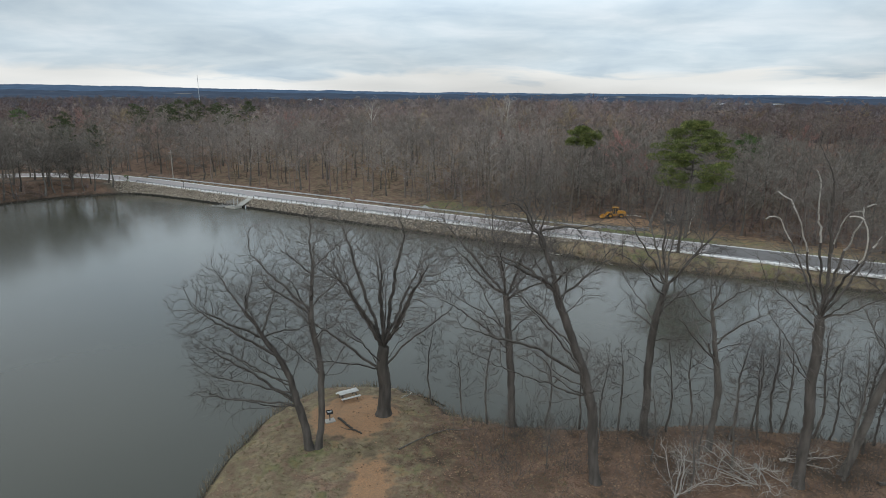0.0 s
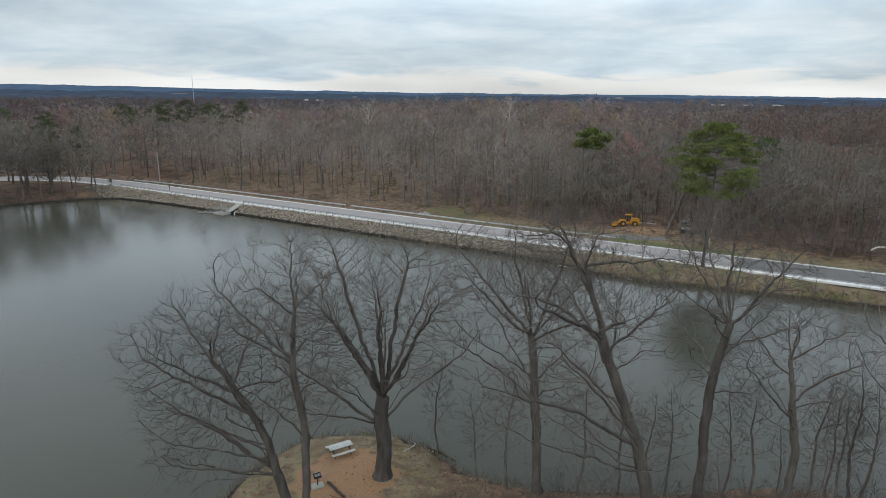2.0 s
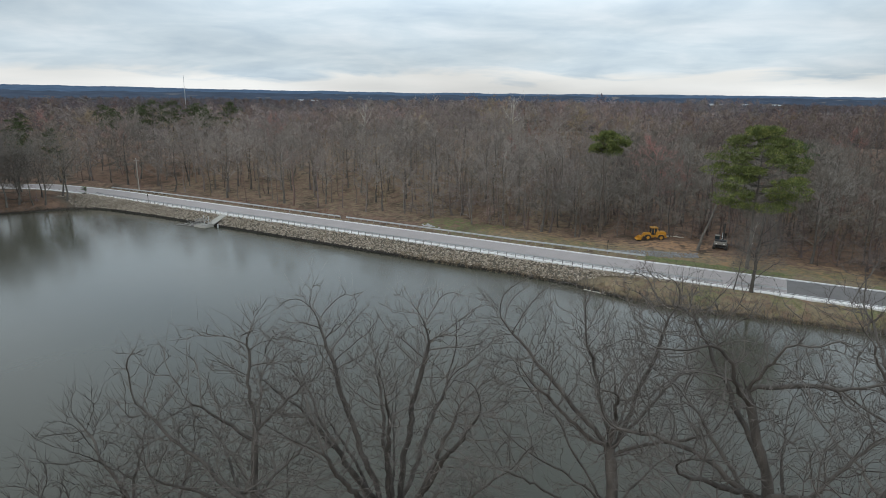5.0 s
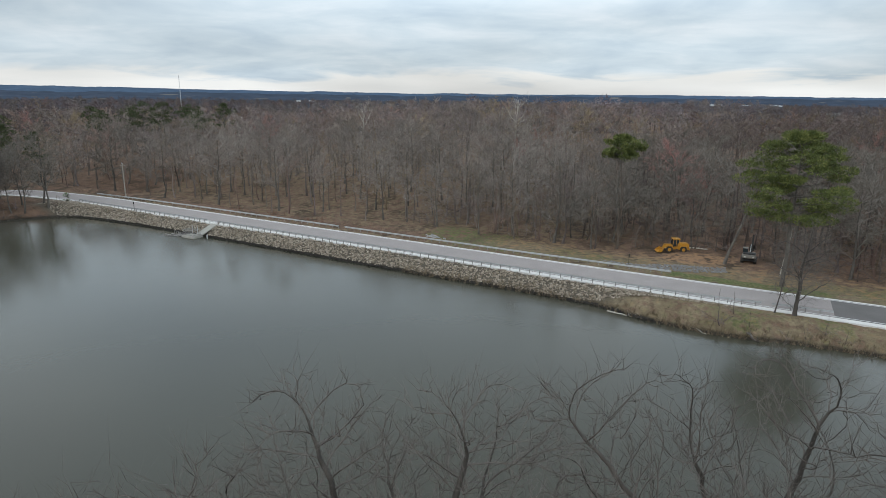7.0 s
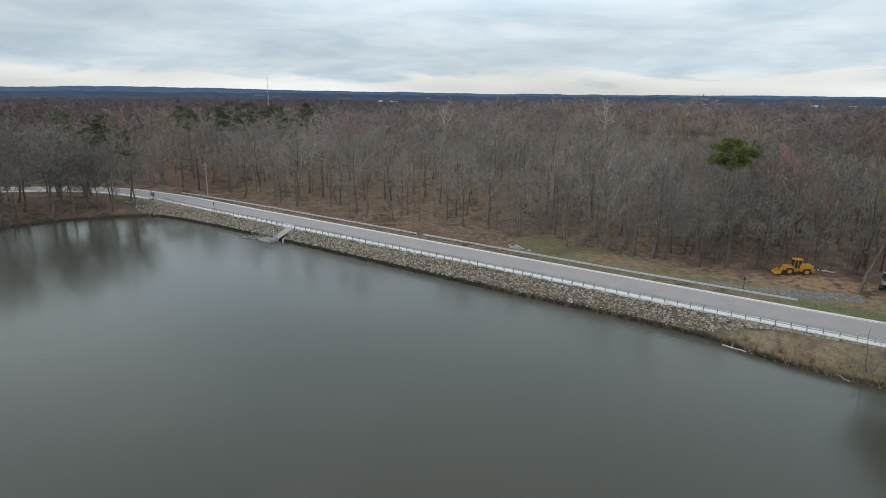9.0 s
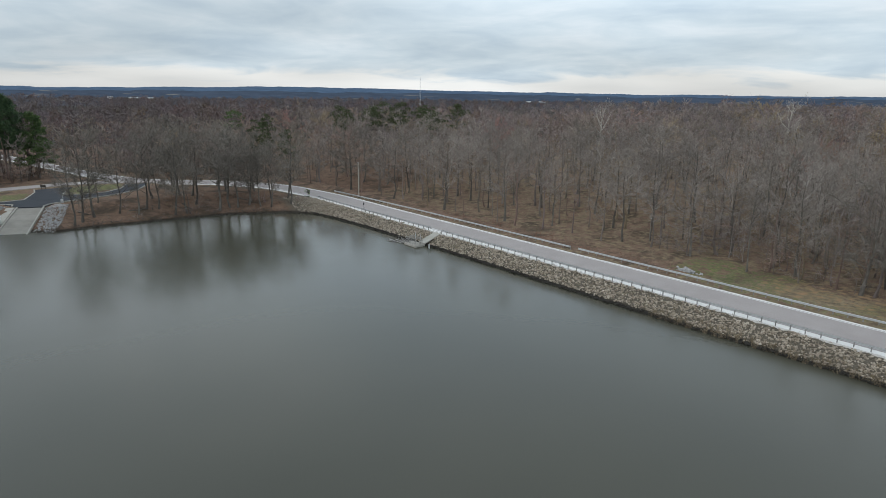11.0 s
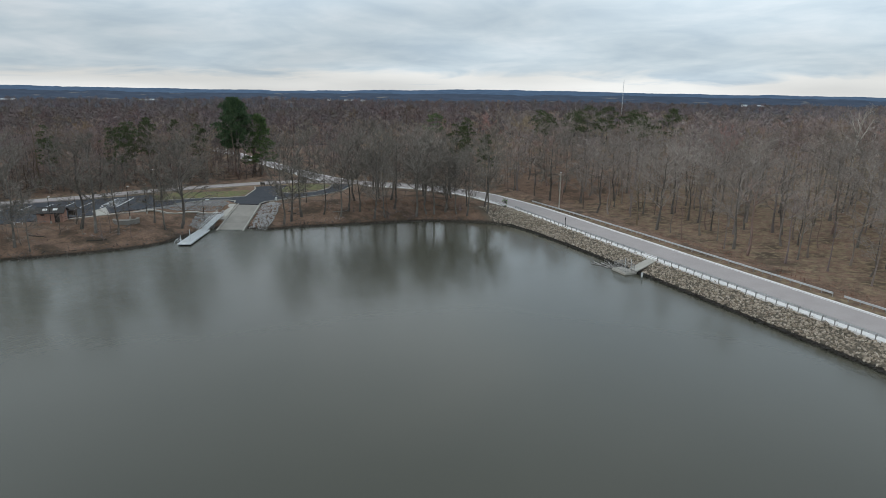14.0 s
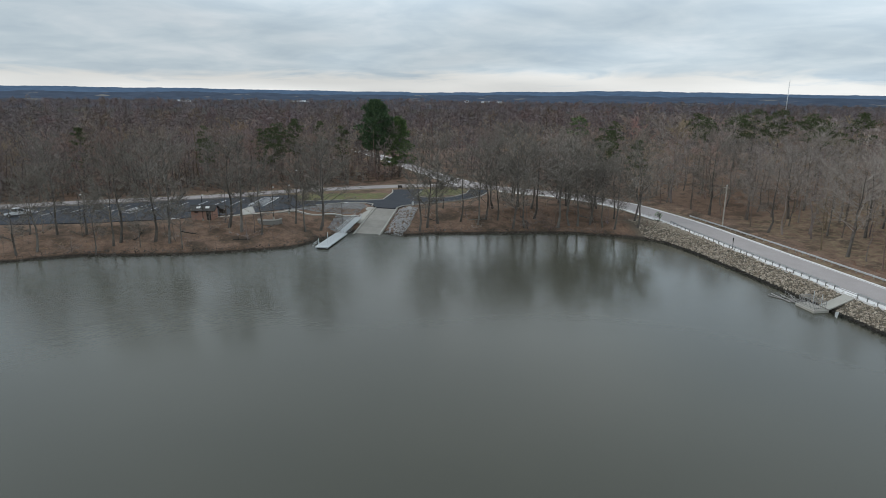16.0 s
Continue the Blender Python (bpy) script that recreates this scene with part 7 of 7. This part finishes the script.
def dock():
    """The floating dock and its railed gangway."""
    ob = thing("floating_dock", (-132.2, 123.4, 0), "pale grey floating dock moored beside the boat ramp", "dock", turn=math.degrees(math.atan2(0.756, -0.655)))
    for i in range(32):
        part("deck_plank", boxed(0.4 * i, 0.4 * i + 0.385, -1.12, 1.12, 0.42, 0.47, 0.0), DECK, ob)
    for yy in (-1.2, 1.2):
        part("bumper", boxed(-0.08, 12.85, yy - 0.08, yy + 0.08, 0.2, 0.5, 0.03), ALU, ob, "white dock edge")
    part("bumper", boxed(-0.16, 0.0, -1.28, 1.28, 0.2, 0.5, 0.03), ALU, ob, "white dock edge")
    for i in range(4):
        part("float", boxed(0.3 + 3.2 * i, 2.8 + 3.2 * i, -1.05, 1.05, -0.35, 0.4, 0.05), BLACK, ob, "black float")
    for xx, yy in ((2.0, 1.36), (7.5, 1.36), (2.6, -0.4)):
        part("pile", rodded((xx, yy, -2.2), (xx, yy, 1.7), 0.07), STEEL, ob)
    lift = new("kayak_launch")
    lift.parent = ob
    for k in range(3):
        bm = bmesh.new()
        for j in range(10):
            a0, a1 = math.pi * j / 9 - 0.2, math.pi * (j + 1) / 9 - 0.2
            rod(bm, (1.4 + 0.7 * k, 1.9 + 0.45 * math.cos(a0), 0.3 + 0.65 * math.sin(a0)), (1.4 + 0.7 * k, 1.9 + 0.45 * math.cos(a1), 0.3 + 0.65 * math.sin(a1)), 0.035, None, 6)
        part("hoop", bm, ALU, lift)
    gang = thing("gangway", (-140.4, 132.9, 0.5), "pale aluminium gangway with side rails up to the bank", "gangway", turn=math.degrees(math.atan2(8.4, -5.6)))
    run, up = 9.6, 1.75
    rise = Matrix.Rotation(-math.atan2(up, run), 4, "Y")
    part("deck", boxed(-0.6, run, -0.72, 0.72, -0.06, 0.02, 0.0, m=rise), DECK, gang)
    for yy in (-0.75, 0.75):
        for z in (0.08, 0.55, 1.05):
            part("rail", rodded(rise @ Vector((-0.4, yy, z)), rise @ Vector((run, yy, z)), 0.04, None, 6), ALU, gang)
        for i in range(8):
            xx = -0.4 + (run + 0.4) * i / 7
            part("baluster", rodded(rise @ Vector((xx, yy, 0.05)), rise @ Vector((xx, yy, 1.05)), 0.032, None, 6), ALU, gang)
            if i < 7:
                part("brace", rodded(rise @ Vector((xx, yy, 0.08)), rise @ Vector((xx + (run + 0.4) / 7, yy, 1.0)), 0.022, None, 5), ALU, gang)


dock()
BRICK = plain("tan_brick_wall", (0.46, 0.27, 0.205), (0.38, 0.22, 0.165), 1.2, 0.9)
ROOF = plain("dark_shingle_roof", (0.055, 0.05, 0.048), (0.085, 0.078, 0.072), 2, 0.9)


def restroom():
    """The small brick building: walls, door, overhanging gable roof with two skylights."""
    ob = thing("restroom_building", (-160.3, 110.6, LOT_Z - 0.1), "small tan brick restroom with a dark roof and two skylights", "building", turn=52)
    bm = boxed(-2.35, 2.35, -1.5, 1.5, -0.3, 2.35, 0.0)
    part("wall", bm, BRICK, ob)
    for sx in (-2.35, 2.35):
        part("gable", slab([(-1.5, 2.35), (1.5, 2.35), (0, 3.1)], -0.06, 0.06, 0), BRICK, ob).matrix_basis = pose(sx - math.copysign(0.06, sx), 0, 0, 0, 0, 90)
    for side in (-1, 1):
        r = part("roof_slope", boxed(-2.85, 2.85, -0.08, 2.2, -0.07, 0.07, 0.0, m=Matrix.Translation((0, 0, 3.16)) @ Matrix.Rotation(0 if side > 0 else math.pi, 4, "Z") @ Matrix.Rotation(-math.atan2(0.75, 1.5), 4, "X")), ROOF, ob)
        for xx in (-1.0, 0.9):
            if side < 0:
                part("skylight", boxed(xx - 0.42, xx + 0.42, 0.6, 1.25, 0.05, 0.16, 0.03, m=Matrix.Translation((0, 0, 3.16)) @ Matrix.Rotation(math.pi, 4, "Z") @ Matrix.Rotation(-math.atan2(0.75, 1.5), 4, "X")), PAINT, r, "white domed skylight")
    part("ridge_cap", boxed(-2.87, 2.87, -0.12, 0.12, 3.14, 3.24, 0.02), ROOF, ob)
    d = part("door", boxed(0.9, 1.85, -1.56, -1.49, 0.0, 2.05, 0.01), DARK_METAL, ob, "dark metal door")
    part("handle", rodded((1.0, -1.6, 1.0), (1.0, -1.6, 1.15), 0.02), STEEL, d)
    part("vent", boxed(-1.6, -0.9, -1.54, -1.5, 1.7, 2.0, 0.0), DARK_METAL, ob)
    part("vent_pipe", rodded((0.1, 0.4, 2.9), (0.1, 0.4, 3.7), 0.06), BLACK, ob)


restroom()


def kiosk():
    ob = thing("notice_kiosk", (-160.6, 114.7, LOT_Z - 0.1), "small dark roofed notice board beside the restroom", "kiosk", turn=52)
    for xx in (-0.8, 0.8):
        part("post", boxed(xx - 0.08, xx + 0.08, -0.08, 0.08, -0.2, 2.2, 0.01), DARK_WOOD, ob)
    part("board", boxed(-0.72, 0.72, -0.05, 0.05, 0.9, 1.9, 0.01), DARK_WOOD, ob)
    for side in (0, math.pi):
        part("roof", boxed(-1.3, 1.3, -0.05, 0.95, -0.05, 0.05, 0.0, m=Matrix.Translation((0, 0, 2.55)) @ Matrix.Rotation(side, 4, "Z") @ Matrix.Rotation(-0.42, 4, "X")), ROOF, ob)


kiosk()


def lamp_post(x, y, tall, turn, arm=1.0):
    ob = thing("lamp_post", (x, y, land_at(x, y)), "dark metal lamp post beside the parking area", "lamp post", "lamp posts at the boat launch", turn=turn)
    part("base", rodded((0, 0, -0.2), (0, 0, 0.5), 0.2, 0.18), CONCRETE, ob, "concrete base")
    part("shaft", rodded((0, 0, 0.4), (0, 0, tall), 0.075, 0.06), DARK_METAL, ob)
    part("arm", rodded((0, 0, tall - 0.1), (arm, 0, tall), 0.035), DARK_METAL, ob)
    part("lamp_head", boxed(arm * 0.55, arm + 0.35, -0.16, 0.16, tall - 0.04, tall + 0.08, 0.03), PAINT, ob, "pale flat lamp head")


for x, y, tall, turn in ((-150.9, 122.2, 6.9, 140), (-143.2, 134.9, 5.7, 60), (-172.2, 88.9, 5.9, 140), (-158.2, 109.5, 5.4, 150), (-155.6, 128.3, 6.6, 140), (-179, 143.5, 6.5, 200)):
    lamp_post(x, y, tall, turn)


def seat_wall():
    """A curved masonry seat on the bank."""
    cx, cy = -150.0, 120.9
    z = land_at(cx, cy)
    ob = thing("curved_seat_wall", (cx, cy, z), "curved grey masonry seat wall on the bank", "wall")
    arc = [(2.3 * math.cos(a), 2.3 * math.sin(a), 0) for a in np.radians(np.arange(-150, 61, 10) + 15)]
    v, q = sweep(arc, [(-0.25, -1.4), (-0.25, 0.4), (0.25, 0.4), (0.25, -1.4)])
    part("wall", raw_mesh("wall", v, [], DARK_CONCRETE, q), DARK_CONCRETE, ob)
    v, q = sweep([(x, y, 0.4) for x, y, _ in arc], [(-0.3, 0.0), (-0.3, 0.1), (0.3, 0.1), (0.3, 0.0)])
    part("coping", raw_mesh("coping", v, [], DARK_CONCRETE, q), DARK_CONCRETE, ob)
    part("floor", rodded((0, 0, -0.6), (0, 0, 0.06), 2.2, None, 24), DARK_CONCRETE, ob)


seat_wall()


def bench(x, y, turn):
    ob = thing("bench_table", (x, y, land_at(x, y)), "white slatted bench beside the parking area", "bench", turn=turn)
    for i in range(3):
        part("plank", boxed(-0.95, 0.95, -0.22 + 0.155 * i, -0.08 + 0.155 * i, 0.43, 0.47, 0.005), PAINT, ob)
    for xx in (-0.7, 0.7):
        part("leg", boxed(xx - 0.05, xx + 0.05, -0.2, 0.2, -0.1, 0.43, 0.01), PAINT, ob)


bench(-163.2, 105.2, 60)


def pickup(x, y, turn):
    ob = thing("pickup_truck", (x, y, LOT_Z), "white pickup truck with a dark open bed parked on asphalt", "pickup truck", turn=turn)
    part("body", slab([(-2.85, 0.55), (-2.85, 1.05), (-0.95, 1.08), (-0.95, 1.1), (1.0, 1.12), (2.6, 1.02), (2.85, 0.85), (2.88, 0.5), (2.2, 0.42), (-2.3, 0.42)], -0.95, 0.95, 0.05), WHITE_PAINT, ob)
    cab = part("cab", slab([(-1.0, 1.08), (-0.85, 1.72), (0.55, 1.75), (1.35, 1.12)], -0.82, 0.82, 0.05), GLASS, ob, "dark glazed cab")
    part("roof", boxed(-0.85, 0.55, -0.8, 0.8, 1.71, 1.79, 0.03), WHITE_PAINT, cab)
    for yy in (-0.83, 0.83):
        for a, b in (((-1.0, 1.1), (-0.85, 1.75)), ((-0.1, 1.1), (-0.1, 1.75)), ((1.35, 1.12), (0.55, 1.76))):
            part("pillar", rodded((a[0], yy, a[1]), (b[0], yy, b[1]), 0.045, None, 6), WHITE_PAINT, cab)
    part("bed", boxed(-2.8, -1.05, -0.8, 0.8, 1.04, 1.1, 0.0), BLACK, ob, "black truck bed")
    part("tailgate", boxed(-2.9, -2.82, -0.9, 0.9, 0.6, 1.1, 0.02), BLACK, ob)
    for xx in (-1.85, 1.85):
        for yy in (-0.86, 0.86):
            wheel(ob, xx, yy, 0.39, 0.26, STEEL, "steel wheel rim")
    for yy in (-0.7, 0.7):
        part("headlight", boxed(2.82, 2.9, yy - 0.17, yy + 0.17, 0.72, 0.88, 0.01), ALU, ob)
        part("tail_light", boxed(-2.92, -2.86, yy * 1.2 - 0.08, yy * 1.2 + 0.08, 0.75, 1.02, 0.01), YELLOW, ob)
    part("bumper", boxed(2.8, 2.98, -0.92, 0.92, 0.42, 0.62, 0.03), BLACK, ob)


pickup(-188.6, 79.6, 100)
bollard = thing("utility_box", (-146.6, 157.4, LOT_Z), "small pale utility box beside the ramp kerb", "utility box")
part("cabinet", boxed(-0.25, 0.25, -0.2, 0.2, -0.1, 0.8, 0.03), ALU, bollard)
part("post", rodded((0.0, 0.3, -0.1), (0.0, 0.3, 1.9), 0.04), STEEL, bollard)
for x, y, turn in ((-169.6, 170.5, 30), (-181.5, 146.5, 20)):
    sign = thing("sign", (x, y, land_at(x, y)), "small brown blank-backed sign on two posts", "sign", turn=turn)
    for xx in (-0.5, 0.5):
        part("post", boxed(xx - 0.06, xx + 0.06, -0.06, 0.06, -0.2, 1.3, 0.01), DARK_WOOD, sign)
    part("board", boxed(-0.7, 0.7, -0.1, -0.06, 0.6, 1.25, 0.01), DARK_WOOD, sign)


def rock_beds():
    """Pale rock beside the ramp, below the parking area and along the drain, and a heap of rubble."""
    rng = np.random.default_rng(21)

    def fill(poly, count, lo, hi):
        p = np.array(poly)
        xs, ys = rng.uniform(p[:, 0].min(), p[:, 0].max(), count), rng.uniform(p[:, 1].min(), p[:, 1].max(), count)
        ok = in_poly(poly, xs, ys)
        xs, ys = xs[ok], ys[ok]
        return [(a, b, c + 0.04, rng.uniform(lo, hi)) for a, b, c in zip(xs, ys, height(xs, ys))]

    stones("ramp_rocks", fill([(-135.2, 140.4), (-131.2, 142.2), (-133.6, 146.2), (-142, 155.5), (-146, 156), (-144.8, 151.8)], 2600, 0.16, 0.36), GREY_STONE, "pale grey rocks beside the boat ramp", "rocks", 40, seed=2)
    stones("bank_rocks", fill([(-160.4, 128), (-160.6, 138), (-159.2, 146), (-156.5, 149), (-152.2, 147.6), (-148.6, 142.8), (-151.2, 138), (-153, 134.6), (-157, 130.6)], 3000, 0.15, 0.33), GREY_STONE, "grey rock bed below the parking area", "rocks", 40, seed=3)
    stones("shore_rocks", fill([(-147.4, 141.4), (-141.2, 135.6), (-141.6, 132.4), (-144, 131.6), (-150, 137.4)], 900, 0.2, 0.4), GREY_STONE, "pale rocks on the bank beside the gangway", "rocks", 20, seed=4)
    stones("drain_rocks", fill([(26, 141.9), (33.2, 139.2), (41, 138.6), (46.8, 137.2), (46, 134.4), (36, 135.4), (28, 139.2)], 2300, 0.12, 0.32), GREY_STONE, "grey rocks lining a drain beside the dam road", "rocks", 40, seed=5)
    pile = []
    for i in range(170):
        r, a = abs(rng.normal(0, 0.8)), rng.uniform(0, 6.28)
        x, y = -4.8 + 1.5 * r * math.cos(a), 158.6 + r * math.sin(a)
        pile.append((x, y, land_at(x, y) + max(0.0, 0.9 - r * 0.6) * rng.uniform(0, 1), rng.uniform(0.2, 0.5)))
    stones("rubble_heap", pile, GREY_STONE, "heap of pale rubble beyond the guard rail", "rubble", 30, seed=6)


rock_beds()
riprap()

# ---- the far distance ----


def slab_roof(wide, deep):
    """A low gable roof."""
    bm = bmesh.new()
    p = [(-wide / 2 - 1, -7, deep), (-wide / 2 - 1, 7, deep), (-wide / 2 - 1, 0, deep + 3)]
    a, b = [bm.verts.new(v) for v in p], [bm.verts.new((-v[0], v[1], v[2])) for v in p]
    bm.faces.new(a), bm.faces.new(b[::-1])
    for i in range(3):
        bm.faces.new((a[i], b[i], b[(i + 1) % 3], a[(i + 1) % 3]))
    bmesh.ops.recalc_face_normals(bm, faces=bm.faces)
    return bm


def build_ridges():
    """Wooded ridges on the horizon with haze put into their colours, and pale winter fields in front of them."""
    # each farther ridge is bluer: the haze is painted into its base colour
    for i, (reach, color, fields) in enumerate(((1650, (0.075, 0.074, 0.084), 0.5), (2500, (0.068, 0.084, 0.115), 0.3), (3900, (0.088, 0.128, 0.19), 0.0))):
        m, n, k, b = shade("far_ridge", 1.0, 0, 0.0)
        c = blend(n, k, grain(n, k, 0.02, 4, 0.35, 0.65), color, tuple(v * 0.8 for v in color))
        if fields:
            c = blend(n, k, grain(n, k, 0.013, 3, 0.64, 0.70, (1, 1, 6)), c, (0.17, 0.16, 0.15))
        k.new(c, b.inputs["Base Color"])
        az = np.radians(np.arange(-70, 122, 0.12))
        deg = np.degrees(az)
        lift = 0.06 + 0.30 * smooth01(deg, 2, 34) - 0.2 * smooth01(deg, 34, 50) + 0.16 * smooth01(deg, 58, 74)
        wave = ripple(deg * 10, deg * 3, 31, i + 1.0) * 0.5 + ripple(deg * 10, deg * 7, 9, i + 2.0) * 0.25 + ripple(deg * 10, deg, 2.2, i) * 0.12
        el = (-0.62 + 0.12 * wave, -0.16 + 0.14 * wave + 0.4 * lift, lift + 0.10 * wave)[i]
        top = 30 + reach * np.tan(np.radians(el))
        x, y = -5 - np.sin(az) * reach, 45 + np.cos(az) * reach
        m2 = len(az)
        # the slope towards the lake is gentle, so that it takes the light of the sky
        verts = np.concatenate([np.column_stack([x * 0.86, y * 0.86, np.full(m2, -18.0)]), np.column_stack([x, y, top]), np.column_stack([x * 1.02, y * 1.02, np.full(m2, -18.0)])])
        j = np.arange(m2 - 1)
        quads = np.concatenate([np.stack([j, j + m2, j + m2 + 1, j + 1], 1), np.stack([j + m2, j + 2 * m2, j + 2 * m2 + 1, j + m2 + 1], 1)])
        tagged(part("backdrop", raw_mesh("backdrop", verts, [], m, quads, True), m), "wooded ridges in haze-blue colour and pale fields on the horizon", "backdrop", kind="structure")


build_ridges()

FARM_WHITE = plain("white_farm_siding", (0.74, 0.74, 0.73), (0.62, 0.62, 0.61), 0.2, 0.7)
FARM_ROOF = plain("grey_farm_roof", (0.42, 0.43, 0.44), (0.34, 0.35, 0.36), 0.2, 0.6)
for az, wide, deep in ((-24.3, 46, 9), (-26.6, 30, 8), (-28.8, 38, 8), (11.0, 26, 8), (12.2, 18, 9), (44.6, 20, 10), (45.8, 34, 10), (47.5, 16, 12), (62.0, 30, 8), (71.5, 44, 8)):
    reach, wide, deep = 1630, wide * 0.6, deep * 0.62
    x, y = -5 - math.sin(radians(az)) * reach, 45 + math.cos(radians(az)) * reach
    farm = thing("farm_building", (x, y, 4.0), "long white farm building far off among fields", "building", "farm buildings on the horizon", turn=az)
    part("wall", boxed(-wide / 2, wide / 2, -6, 6, -8, deep, 0), FARM_WHITE, farm)
    part("roof", slab_roof(wide, deep), FARM_ROOF, farm)
mast = thing("radio_mast", (-285.7, 737.2, land_at(-285.7, 737.2)), "slender lattice radio mast above distant woods", "mast")
top = 45.7 - land_at(-285.7, 737.2)
for i in range(3):
    a = 2.094 * i
    part("leg", rodded((0.5 * math.cos(a), 0.5 * math.sin(a), 0), (0.25 * math.cos(a), 0.25 * math.sin(a), top), 0.09, 0.07, 5), STEEL, mast)
for i in range(16):
    part("brace", rodded((0.45, 0, top * i / 16), (-0.22, 0.39, top * (i + 1) / 16), 0.05, None, 4), STEEL, mast)
part("antenna", rodded((0, 0, top - 3), (0, 0, top + 2), 0.16, None, 6), PAINT, mast)
